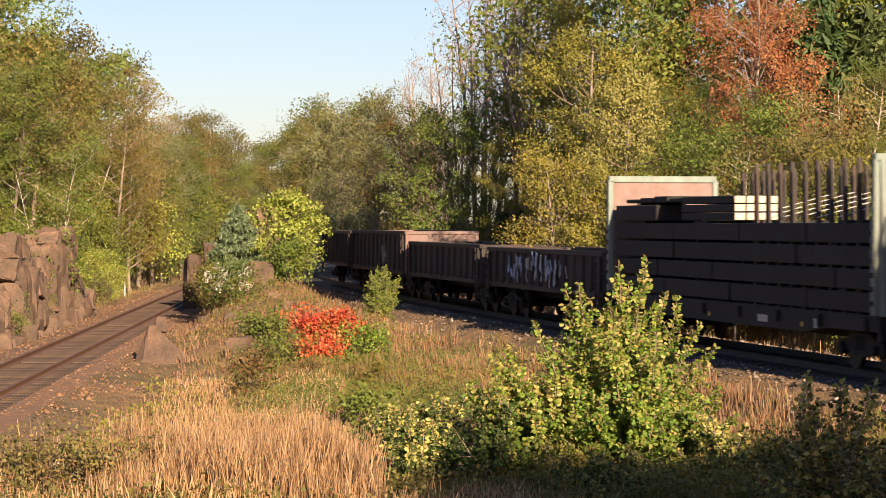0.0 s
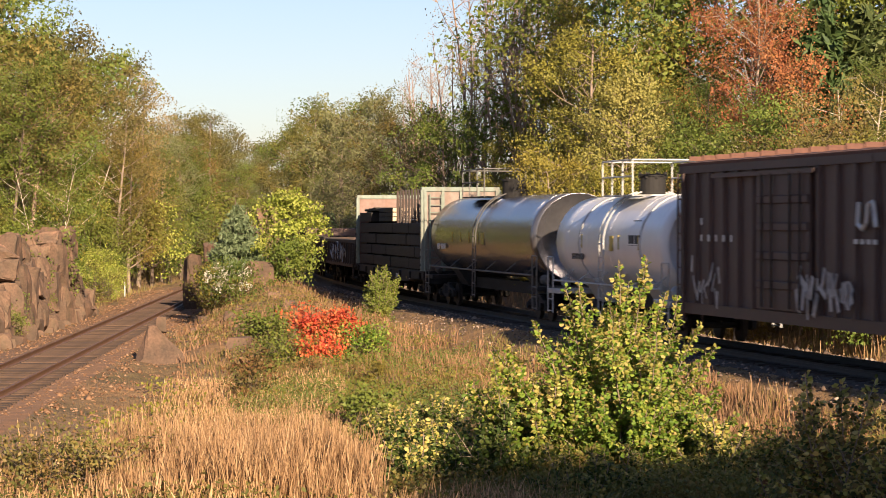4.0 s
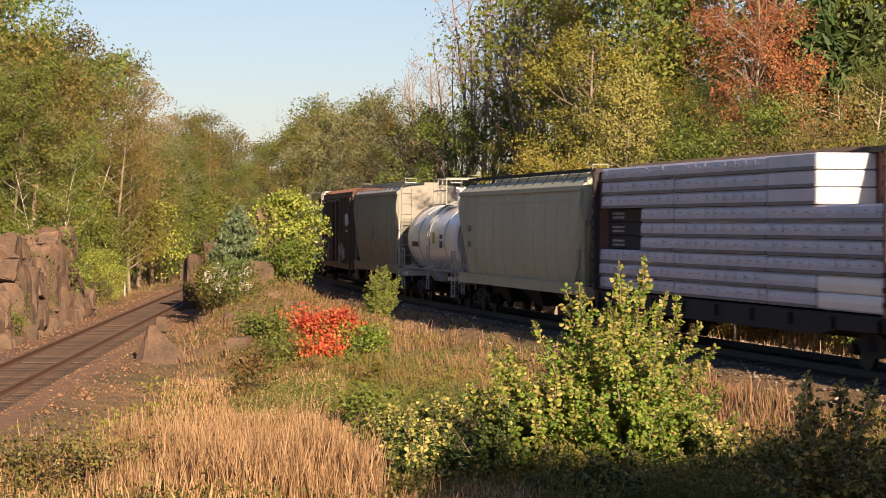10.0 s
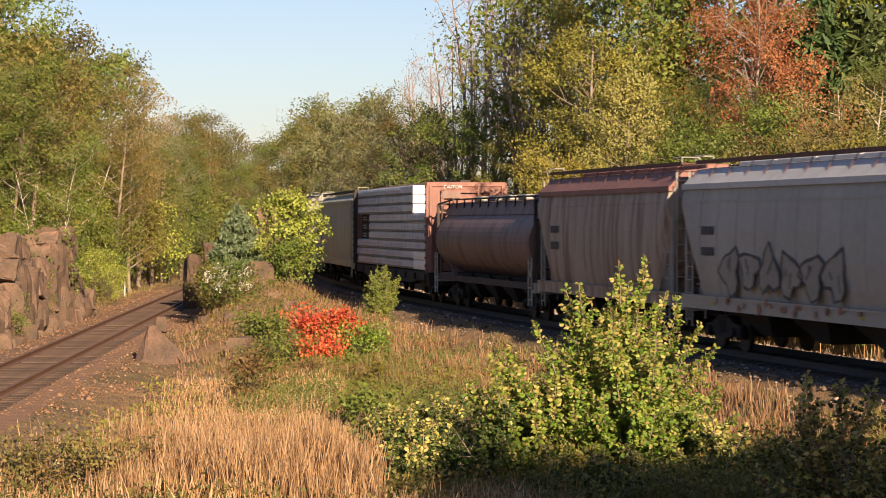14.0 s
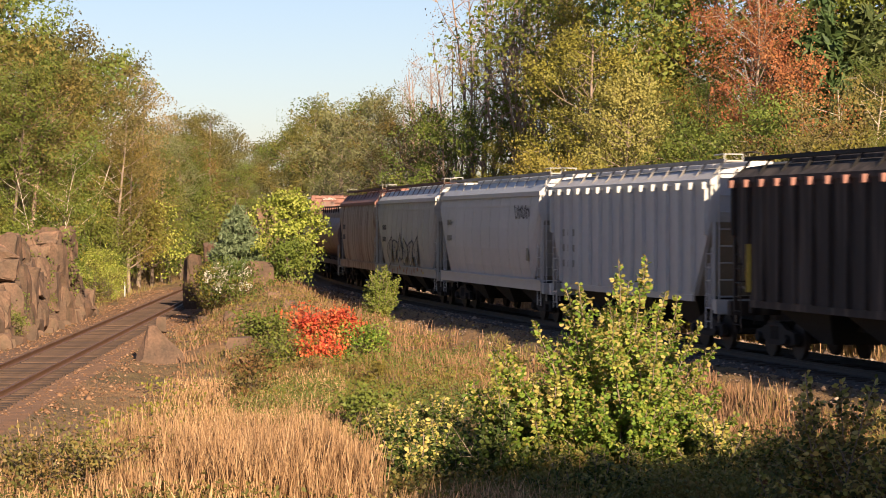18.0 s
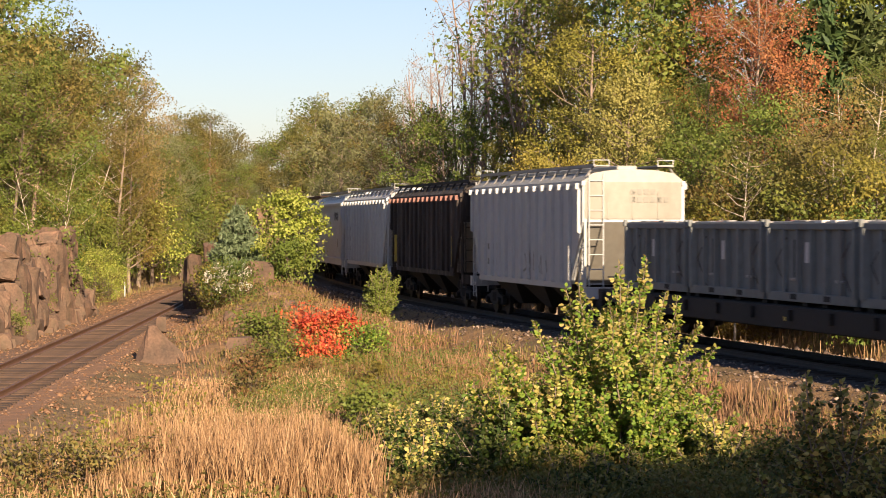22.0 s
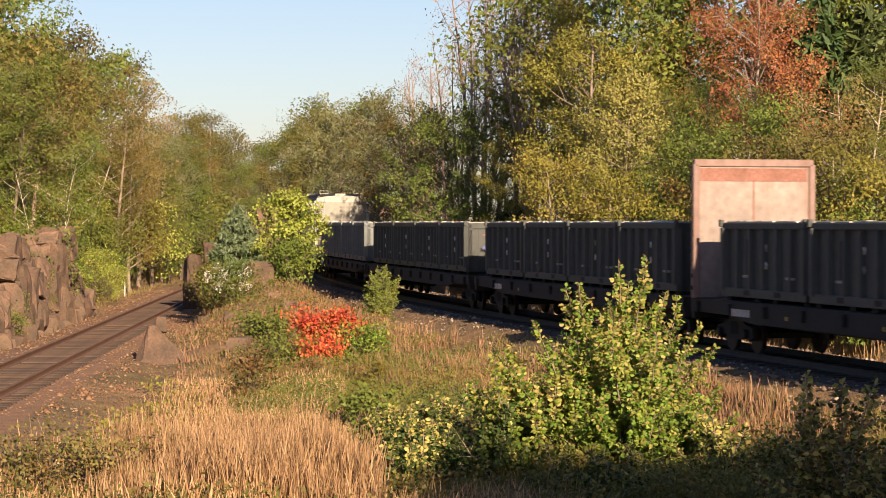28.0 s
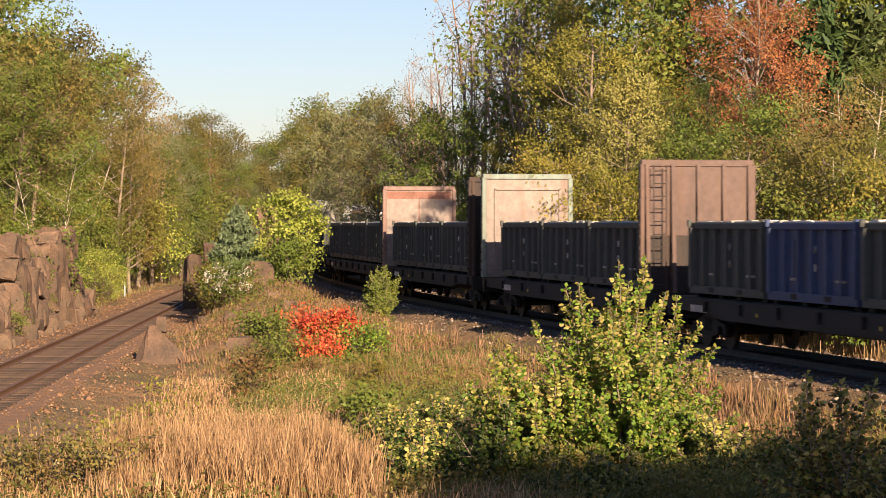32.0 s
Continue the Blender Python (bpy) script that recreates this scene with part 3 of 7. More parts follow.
def ellipse(x, cy, cz, r, n=28):
    return [(x, cy + r * math.sin(2 * math.pi * k / n), cz + r * math.cos(2 * math.pi * k / n)) for k in range(n)]


def tank_car(label, u0, u1, skin, r, cz, body0, body1, frame_skin, dome=True, dome_x=0.0, rails_skin=None, platform=2.2, ahead=0.0, straps=True):
    """body0, body1: front and rear ends of the tank, in u."""
    L, mid = u0 - u1, (u0 + u1) / 2
    root = thing("tank_car", label, "tank car", u0, u1)
    a, b = body1 - mid, body0 - mid
    bm = B()
    rings = []
    for t in np.linspace(0, 1, 6):
        rings.append(ellipse(a + 0.62 * (1 - math.sin(t * math.pi / 2)), 0, cz, max(0.02, r * math.sin(math.acos(1 - t)) if t < 1 else r)))
    for x in np.linspace(a + 0.9, b - 0.9, 6):
        rings.append(ellipse(x, 0, cz, r))
    for t in np.linspace(1, 0, 6):
        rings.append(ellipse(b - 0.62 * (1 - math.sin(t * math.pi / 2)), 0, cz, max(0.02, r * math.sin(math.acos(1 - t)) if t < 1 else r)))
    rings = [[(max(a, x), y, z) for x, y, z in ring] for ring in rings]
    loft(bm, rings)
    body = part("tank", bm, skin, root)
    for f in body.data.polygons:
        f.use_smooth = True
    rs = rails_skin or frame_skin
    # weld bands
    for x in np.linspace(a + 1.2, b - 1.2, 5):
        bm = B()
        loft(bm, [ellipse(x - 0.025, 0, cz, r + 0.003), ellipse(x + 0.025, 0, cz, r + 0.003)])
        part("weld_band", bm, skin, root)
    for x in (a + 2.6, b - 2.6):
        bm = B()
        if straps:
            loft(bm, [ellipse(x - 0.07, 0, cz, r + 0.02), ellipse(x + 0.07, 0, cz, r + 0.02)])
            part("strap", bm, frame_skin, root)
            bm = B()
        loft(bm, [[(x - 0.5, -1.1, cz - r * 0.75), (x + 0.5, -1.1, cz - r * 0.75), (x + 0.5, 1.1, cz - r * 0.75), (x - 0.5, 1.1, cz - r * 0.75)], [(x - 0.7, -0.6, 0.8), (x + 0.7, -0.6, 0.8), (x + 0.7, 0.6, 0.8), (x - 0.7, 0.6, 0.8)]])
        part("saddle", bm, frame_skin, root)
    # manway and platform with rails
    dx, zt = dome_x, cz + r
    wide = 0.52 if ahead else 0.36
    bm = B()
    bmesh.ops.create_cone(bm, cap_ends=True, segments=18, radius1=wide, radius2=wide, depth=0.62, matrix=Matrix.Translation((dx, 0, zt + 0.22)))
    bmesh.ops.create_cone(bm, cap_ends=True, segments=18, radius1=wide + 0.05, radius2=wide + 0.05, depth=0.07, matrix=Matrix.Translation((dx, 0, zt + 0.55)))
    for k in range(8):
        bar(bm, (dx + 0.38 * math.cos(k * 0.785), 0.38 * math.sin(k * 0.785), zt + 0.46), (dx + 0.38 * math.cos(k * 0.785), 0.38 * math.sin(k * 0.785), zt + 0.64), 0.035, 5)
    part("manway_dome", bm, P["soot"] if dome else skin, root)
    bm = B()
    h = platform / 2
    stairs = dx
    dx += ahead
    for s in (-1, 1):
        box(bm, dx - h, dx + h, s * 0.75 - 0.28, s * 0.75 + 0.28, zt - 0.04, zt)
    box(bm, dx - h, dx - h + 0.4, -1.03, 1.03, zt - 0.04, zt)
    part("platform", bm, frame_skin, root)
    bm = B()
    zr = zt + 0.95
    for s in (-1, 1):
        for x in (dx - h, dx - h * 0.35, dx + h * 0.35, dx + h):
            bar(bm, (x, s * 1.03, zt - 0.05), (x, s * 1.03, zr), 0.024, 6)
        bar(bm, (dx - h, s * 1.03, zr), (dx + h, s * 1.03, zr), 0.024, 6)
        bar(bm, (dx - h, s * 1.03, zt + 0.5), (dx + h, s * 1.03, zt + 0.5), 0.022, 6)
    for x in (dx - h, dx + h):
        bar(bm, (x, -1.03, zr), (x, 1.03, zr), 0.024, 6)
    part("guard_rail", bm, rs, root)
    # ladder up the side, bent to the shell
    for s in (-1, 1):
        bm = B()
        for o in (-0.22, 0.22):
            prev = (stairs + o, s * (r + 0.16), 0.55)
            for k in range(9):
                an = radians(-5 + k * 10)
                p = (stairs + o, s * (r + 0.14) * math.cos(an), cz + (r + 0.14) * math.sin(an))
                bar(bm, prev, p, 0.024, 5)
                prev = p
        for z in np.linspace(0.6, cz, 6):
            bar(bm, (stairs - 0.22, s * (r + 0.15), z), (stairs + 0.22, s * (r + 0.15), z), 0.02, 5)
        part("ladder", bm, rs, root)
        bm = B()
        zs = cz - r * 0.83
        bar(bm, (a + 0.3, s * 1.5, zs), (b - 0.3, s * 1.5, zs), 0.028, 6)
        for x in np.linspace(a + 1.0, b - 1.0, 6):
            bar(bm, (x, s * 1.5, zs), (x, s * r * 0.8, zs + 0.32), 0.02, 5)
        part("side_handrail", bm, rs, root)
        for e in (-1, 1):
            bm = B()
            x = e * (L / 2 - 0.45)
            for q in (-0.3, 0.3):
                bar(bm, (x + q, s * 1.5, 0.4), (x + q, s * 1.5, 2.05), 0.025, 5)
            bar(bm, (x - 0.3, s * 1.5, 2.05), (x + 0.3, s * 1.5, 2.05), 0.025, 5)
            for z in (0.45, 0.8, 1.1):
                bar(bm, (x - 0.3, s * 1.5, z), (x + 0.3, s * 1.5, z), 0.02, 5)
            part("grab_iron", bm, rs, root)
    for e in (-1, 1):
        x = e * (L / 2 - 0.75)
        part("end_platform", box(B(), x - 0.75, x + 0.7, -1.5, 1.5, 0.98, 1.12, 0.02), frame_skin, root)
        bm = B()
        bmesh.ops.create_uvsphere(bm, u_segments=10, v_segments=6, radius=0.16, matrix=Matrix.Translation((x, 1.1, 1.32)))
        part("valve", bm, rs, root)
    part("center_sill", box(B(), -L / 2 + 0.1, L / 2 - 0.1, -0.3, 0.3, 0.72, 1.1), P["soot"], root)
    running_gear(root, L, 2.0)
    return root, L


def gondola(label, u0, u1, top, skin, ribs=13, end_skin=None):
    L = u0 - u1
    root = thing("gondola_car", label, "gondola car", u0, u1)
    for s in (-1, 1):
        part("side_wall", box(B(), -L / 2 + 0.2, L / 2 - 0.2, s * 1.42 - 0.04, s * 1.42 + 0.04, 1.05, top), skin, root)
        part("top_chord", box(B(), -L / 2 + 0.15, L / 2 - 0.15, s * 1.46 - 0.09, s * 1.46 + 0.09, top - 0.12, top + 0.03, 0.02), skin, root)
        part("bottom_chord", box(B(), -L / 2 + 0.15, L / 2 - 0.15, s * 1.46 - 0.07, s * 1.46 + 0.08, 1.0, 1.16), skin, root)
        for k in range(ribs):
            x = -L / 2 + 0.4 + k * (L - 0.8) / (ribs - 1)
            bm = B()
            loft(bm, [[(x - 0.09, s * 1.45, 1.1), (x + 0.09, s * 1.45, 1.1), (x + 0.06, s * 1.58, 1.12), (x - 0.06, s * 1.58, 1.12)], [(x - 0.07, s * 1.45, top - 0.1), (x + 0.07, s * 1.45, top - 0.1), (x + 0.05, s * 1.54, top - 0.12), (x - 0.05, s * 1.54, top - 0.12)]])
            part("rib", bm, skin, root)
    part("floor", box(B(), -L / 2 + 0.2, L / 2 - 0.2, -1.4, 1.4, 0.98, 1.1), skin, root)
    for e in (-1, 1):
        x = e * (L / 2 - 0.2)
        part("end_wall", box(B(), x - 0.05, x + 0.05, -1.42, 1.42, 1.0, top), end_skin or skin, root)
        bm = B()
        for z in (top - 0.06, top - 0.55, 1.35):
            box(bm, x - 0.1, x + 0.1, -1.5, 1.5, z - 0.07, z + 0.07, 0.02)
        for y in (-1.43, -0.5, 0.5, 1.43):
            box(bm, x - 0.09, x + 0.09, y - 0.06, y + 0.06, 1.0, top - 0.04)
        part("end_bracing", bm, end_skin or skin, root)
        ladder(root, e * (L / 2 - 0.45), 1.6, 0.5, top - 0.1, 0.42, "x", skin, 6)
    part("center_sill", box(B(), -L / 2 + 0.1, L / 2 - 0.1, -0.3, 0.3, 0.7, 1.0), P["soot"], root)
    running_gear(root, L, 1.9)
    return root, L


def bulkhead(root, x, face, top, deck, skin, panel_skin, ribbed_panels=4, band=None, half=1.5):
    """An end wall; face: the way its smooth side looks (+1 forward, -1 back)."""
    bh = part("bulkhead", box(B(), x - 0.05, x + 0.05, -half, half, deck, top, 0.02), panel_skin, root)
    bm = B()
    box(bm, x - 0.11, x + 0.11, -half - 0.04, half + 0.04, top - 0.16, top + 0.02, 0.02)
    for s in (-1, 1):
        box(bm, x - 0.11, x + 0.11, s * half - 0.09, s * half + 0.07, deck, top - 0.1, 0.02)
    part("bulkhead_frame", bm, skin, root)
    out = -face
    for k in range(ribbed_panels + 1):
        y = -half + 0.1 + k * (2 * half - 0.2) / ribbed_panels
        bm = B()
        x0, x1 = x + out * 0.04, x + out * 0.34
        xt = x + out * 0.16
        loft(bm, [[(x0, y - 0.05, deck), (x1, y - 0.05, deck), (x1, y + 0.05, deck), (x0, y + 0.05, deck)], [(x0, y - 0.05, top - 0.1), (xt, y - 0.05, top - 0.1), (xt, y + 0.05, top - 0.1), (x0, y + 0.05, top - 0.1)]])
        part("bulkhead_rib", bm, skin, root)
    for k in range(11):
        z = deck + 0.25 + k * (top - deck - 0.4) / 10
        part("edge_bolt", box(B(), x - 0.06, x + 0.06, half + 0.06, half + 0.10, z - 0.05, z + 0.05), P["soot"], root)
    if band:
        part("paint_band", box(B(), x + face * 0.053, x + face * 0.058, -half + 0.12, half - 0.12, top - 0.52, top - 0.2), band, root)
        part("seam", box(B(), x + face * 0.054, x + face * 0.062, -0.02, 0.02, deck + 0.3, top - 0.5), band, root)
    return bh


def flat_car(label, u0, u1, deck=1.22, skin=None, name="flat_car"):
    L = u0 - u1
    skin = skin or P["soot"]
    root = thing(name, label, "flat car", u0, u1)
    part("deck", box(B(), -L / 2, L / 2, -1.4, 1.4, deck - 0.1, deck), skin, root)
    for s in (-1, 1):
        bm = B()
        prof = [(-L / 2, deck - 0.02), (L / 2, deck - 0.02), (L / 2, deck - 0.32), (L / 2 - 2.8, deck - 0.34), (L / 2 - 4.2, deck - 0.48), (-L / 2 + 4.2, deck - 0.48), (-L / 2 + 2.8, deck - 0.34), (-L / 2, deck - 0.32)]
        loft(bm, [[(x, s * 1.42, z) for x, z in prof], [(x, s * 1.48, z) for x, z in prof]])
        part("side_sill", bm, skin, root)
        n = int(L / 2.2)
        for k in range(n):
            x = -L / 2 + 0.6 + k * (L - 1.2) / (n - 1)
            part("stake_pocket", box(B(), x - 0.07, x + 0.07, s * 1.53 - 0.05, s * 1.53 + 0.04, deck - 0.32, deck - 0.06, 0.01), skin, root)
    for e in (-1, 1):
        part("end_sill", box(B(), e * (L / 2 - 0.08) - 0.09, e * (L / 2 - 0.08) + 0.09, -1.45, 1.45, deck - 0.5, deck), skin, root)
    part("center_sill", box(B(), -L / 2 + 0.1, L / 2 - 0.1, -0.3, 0.3, 0.6, deck - 0.1), P["soot"], root)
    running_gear(root, L, 2.0)
    return root, L


def build_train():
    W = "white"
    # gondolas at the head of the visible train
    gondola("dark brown steel gondola with ribbed sides", 120.0, 105.9, 2.68, P["gond"])
    r, L = gondola("tall dark gondola with a faded pink end wall", 105.3, 88.5, 2.74, P["gond"], end_skin=P["pink"])
    spray(r, 3, -3.5, -2.0, 1.5, 2.1, 1.6, P["tagwhite"], 14, 0.05)
    r, L = gondola("sooty brown gondola with battered ribs", 87.8, 73.2, 2.33, P["gond"])
    r, L = gondola("brown gondola with a blue and white graffiti panel", 72.4, 57.5, 2.26, P["gond"], 15)
    spray(r, 5, 4.0, -3.0, 1.35, 2.0, 1.6, P["tagblue"], 34, 0.12)
    spray(r, 6, 3.0, -3.5, 1.3, 1.9, 1.61, P["tagwhite"], 24, 0.08)

    # log flat with dark timbers
    u0, u1, deck = 57.2, 38.2, 1.22
    r, L = flat_car("bulkhead flat car with steel stakes, loaded with dark timbers", u0, u1, deck)
    bulkhead(r, L / 2 - 0.15, -1, 4.35, deck, P["green"], P["pink"], 4)
    bulkhead(r, -L / 2 + 0.15, 1, 4.45, deck, P["green"], P["panel"], 4)
    ladder(r, -L / 2 - 0.05, 1.0, 1.3, 4.2, 0.45, "y", P["green"], 10)
    n = 20
    for k in range(n):
        x = L / 2 - 3.0 - k * (L - 4.4) / (n - 1)
        for s in ((-1, 1) if x < -1.4 else (-1,)):
            bm = B()
            loft(bm, [[(x - 0.08, s * 1.24, deck), (x + 0.08, s * 1.24, deck), (x + 0.08, s * 1.36, deck), (x - 0.08, s * 1.36, deck)], [(x - 0.05, s * 1.30, 4.42), (x + 0.05, s * 1.30, 4.42), (x + 0.05, s * 1.38, 4.42), (x - 0.05, s * 1.38, 4.42)]])
            part("stake", bm, P["gond"], r, "dark rusty steel stake" if k == 0 else "")
    bars(r, -2.5, 1.02, 3, 0.16, 0.16, 0.06, 1.49, P["mark"])
    bars(r, -6.0, 1.05, 1, 0.16, 0.2, 0.06, 1.49, P["mark"])
    for k, x in enumerate((-5.2, 5.0, 1.0)):
        bars(r, x, 0.95, 1, 0.14, 0.1, 0.06, 1.49, P["yellow"], "reflector")
    load = rider("timber_load", "layers of dark treated timber with pale sawn ends on top", "timber load", u0, u1, Matrix())
    g = np.random.default_rng(31)
    for layer in range(5):
        x = L / 2 - 0.5
        while x > -L / 2 + 1.2:
            w = float(g.choice([3.7, 4.3, 5.0]))
            x1 = max(x - w, -L / 2 + 0.4)
            z = deck + 0.04 + layer * 0.47
            for s in (-1, 1):
                if layer == 4 and x1 < 2.4:
                    continue
                part("timber_pack", box(B(), x1 + 0.03, x - 0.03, min(s * 0.03, s * 1.41), max(s * 0.03, s * (1.41 + 0.03 * g.uniform(-1, 1))), z, z + 0.41, 0.02), P["darktimber"], load)
                if s > 0:
                    part("spacer", box(B(), (x + x1) / 2 - 0.05, (x + x1) / 2 + 0.05, 0.05, 1.38, z + 0.41, z + 0.47), P["darktimber"], load)
            x = x1
    # top pack with light ends that look back along the train
    for k in range(4):
        x0 = L / 2 - 1.0 - k * 1.25
        z = deck + 0.04 + 5 * 0.47
        part("timber_pack", box(B(), x0 - 1.15, x0 - 0.05, 0.05, 1.3, z, z + 0.1 + 0.03 * (k % 3), 0.02), P["darktimber"], load)
    for iy in range(4):
        for iz in range(3):
            y, z = 0.15 + iy * 0.30, 3.15 + iz * 0.2
            part("timber", box(B(), -0.4, 3.6, y, y + 0.27, z, z + 0.18, 0.015), P["darktimber"], load)
            part("sawn_end", box(B(), -0.415, -0.402, y + 0.01, y + 0.26, z + 0.01, z + 0.17), P["sawn"], load)
    for k in range(6):
        x = -1.6 - k * 1.1
        bm = B()
        bar(bm, (x, 1.42, 3.2), (x + 1.1, -1.2, 3.8), 0.009, 4)
        part("tie_strap", bm, P["mark"], load)

    # black tank
    r, L = tank_car("glossy dark steel tank car with a manway platform", 37.7, 18.9, P["black"], 1.40, 2.62, 37.0, 19.6, P["soot"], True, 0.0, rails_skin=P["railing"], platform=3.8, ahead=2.6, straps=False)
    bars(r, 7.4, 2.32, 3, 0.13, 0.2, 0.05, 1.40, P["mark"])
    bars(r, 6.7, 2.32, 5, 0.13, 0.2, 0.05, 1.40, P["mark"])
    for k in range(4):
        part("reflector", box(B(), 4.6 - k * 1.5 - 0.09, 4.6 - k * 1.5, 1.395, 1.412, 2.4, 2.75), P["yellow"], r)
    part("placard", box(B(), -0.9, -0.5, 1.395, 1.415, 2.35, 2.75), P["yellow"], r, "yellow square placard")
    # white tank with a tall white guard rail
    r, L = tank_car("chalky white tank car with a tall white guard rail", 17.8, 5.3, P["tankwhite"], 1.36, 2.5, 17.2, 5.9, P[W], True, 0.2, rails_skin=P["white2"], platform=3.0)
    bars(r, 3.9, 2.2, 6, 0.16, 0.17, 0.07, 1.335, P["markdark"])
    part("placard", box(B(), -0.5, -0.15, 1.352, 1.37, 2.3, 2.72), P["yellow"], r, "yellow square placard")
    bars(r, -2.0, 3.15, 1, 0.75, 0.16, 0.1, 1.2, P["markdark"], rows=1)
    bars(r, -2.0, 2.75, 2, 0.5, 0.28, 0.1, 1.352, P["markdark"], "stencil_block")
    for k in range(4):
        part("reflector", box(B(), 2.8 - k * 1.9 - 0.06, 2.8 - k * 1.9, 1.352, 1.37, 2.35, 2.75), P["yellow"], r)

    # boxcar
    u0, u1 = 4.6, -10.1
    L = u0 - u1
    r = thing("boxcar", "oxide-brown boxcar with ribbed sides and a red roof", "boxcar", u0, u1)
    part("body", box(B(), -L / 2 + 0.1, L / 2 - 0.1, -1.42, 1.42, 1.02, 4.5), P["brown"], r)
    bm = B()
    prof = mirrored([(1.5, 4.45), (1.52, 4.55), (0.75, 4.66), (0.0, 4.72)])
    loft(bm, [[(x, y, z) for y, z in prof] for x in (-L / 2, L / 2)])
    part("roof", bm, P["rust"], r)
    for k in range(15):
        x = -L / 2 + 0.2 + k * (L - 0.4) / 14
        part("roof_seam", box(B(), x - 0.03, x + 0.03, -1.3, 1.3, 4.62, 4.735), P["rust"], r)
    for s in (-1, 1):
        for k in range(15):
            x = -L / 2 + 0.25 + k * (L - 0.5) / 14
            if abs(x) < 1.8 and s > 0:
                continue
            bm = B()
            loft(bm, [[(x - 0.11, s * 1.41, 1.05), (x + 0.11, s * 1.41, 1.05), (x + 0.06, s * 1.52, 1.05), (x - 0.06, s * 1.52, 1.05)], [(x - 0.11, s * 1.41, 4.42), (x + 0.11, s * 1.41, 4.42), (x + 0.06, s * 1.52, 4.42), (x - 0.06, s * 1.52, 4.42)]])
            part("rib", bm, P["brown"], r)
        part("side_sill", box(B(), -L / 2 + 0.05, L / 2 - 0.05, s * 1.45 - 0.06, s * 1.45 + 0.07, 0.86, 1.12), P["brown"], r)
        part("top_plate", box(B(), -L / 2 + 0.05, L / 2 - 0.05, s * 1.46 - 0.06, s * 1.46 + 0.06, 4.3, 4.48), P["brown"], r)
        part("door_rail", box(B(), -2.0, 4.6, s * 1.56 - 0.05, s * 1.56 + 0.05, 4.15, 4.25), P["brown"], r)
    door = part("door", box(B(), -1.65, 1.65, 1.43, 1.54, 1.15, 4.2, 0.01), P["brown"], r)
    for z in (1.7, 2.35, 3.0, 3.6):
        part("door_corrugation", box(B(), -1.6, 1.6, 1.535, 1.58, z - 0.1, z + 0.1, 0.03), P["brown"], door)
    for x in (-1.2, -0.6, 0.55, 1.15):
        bm = B()
        bar(bm, (x, 1.6, 1.2), (x, 1.6, 4.2), 0.03, 6)
        part("lock_rod", bm, P["gond"], door)
    for e in (-1, 1):
        for k in range(5):
            z = 1.5 + k * 0.6
            part("end_corrugation", box(B(), e * (L / 2 - 0.1) - 0.06, e * (L / 2 - 0.1) + 0.06, -1.35, 1.35, z - 0.14, z + 0.14, 0.05), P["brown"], r)
        ladder(r, e * (L / 2 - 0.45), 1.6, 0.5, 4.3, 0.45, "x", P["brown"], 9)
        ladder(r, e * (L / 2 + 0.02), 1.1, 0.6, 4.4, 0.45, "y", P["brown"], 9)
    # a plain emblem and stencils
    bm = B()
    loop = [(-4.35, 3.5), (-4.3, 3.05), (-4.55, 2.95), (-4.75, 3.1), (-4.85, 3.45), (-5.1, 3.5), (-5.25, 3.0)]
    for (ax, az), (bx, bz) in zip(loop, loop[1:]):
        bar(bm, (ax, 1.53, az), (bx, 1.53, bz), 0.055, 4)
    tagged(part("emblem", bm, P["mark"], r, "white wavy emblem"), kind="stuff")
    bars(r, -4.1, 2.75, 4, 0.2, 0.1, 0.13, 1.53, P["mark"])
    bars(r, 5.6, 3.2, 1, 0.16, 0.16, 0.1, 1.53, P["mark"])
    bars(r, 5.6, 2.8, 5, 0.14, 0.16, 0.4, 1.53, P["mark"])
    spray(r, 8, 6.2, 4.0, 1.2, 2.1, 1.53, P["tagwhite"], 14, 0.09)
    spray(r, 9, -0.9, -4.2, 1.2, 2.0, 1.585, P["tagwhite"], 26, 0.12)

    # grey covered hopper
    r, L = covered_hopper("hopper_car", "olive-grey covered hopper with curved sides and graffiti", -10.4, -24.9, P["grey"], P["cream"], "smooth", 4.35, 4.62, frame_skin=P["tan"], sill_skin=P["grey"], walk_skin=P["white2"], end_skin=P["cream"])
    spray(r, 10, 2.0, -5.0, 1.5, 2.4, 1.57, P["tagrust"], 22, 0.03)
    spray(r, 110, 0.4, -0.4, 2.4, 2.9, 1.58, P["orange"], 6, 0.05)
    for k in range(5):
        part("reflector", box(B(), 5.0 - k * 2.4 - 0.25, 5.0 - k * 2.4, 1.56, 1.575, 1.12, 1.2), P["yellow"], r)

    # second white tank
    r, L = tank_car("white tank car with a railed platform and dark stencils", -25.6, -37.4, P["tankwhite"], 1.36, 2.45, -26.3, -37.0, P["white2"], False, -0.3, rails_skin=P["tan"], platform=2.6)
    bars(r, 4.2, 2.35, 5, 0.26, 0.2, 0.06, 1.35, P["markdark"])
    bars(r, -1.9, 2.65, 1, 0.6, 0.5, 0.1, 1.35, P["markdark"], "stencil_block")
    part("placard", box(B(), -0.9, -0.45, 1.345, 1.365, 2.3, 2.75), P["yellow"], r, "yellow square placard")

    # warm grey covered hopper
    r, L = covered_hopper("hopper_car", "pale olive-grey covered hopper with smooth curved sides", -37.9, -55.6, P["olivetan"], P["olivetan"], "smooth", 4.12, 4.48, sill_skin=P["olivetan"], walk_skin=P["soot"])
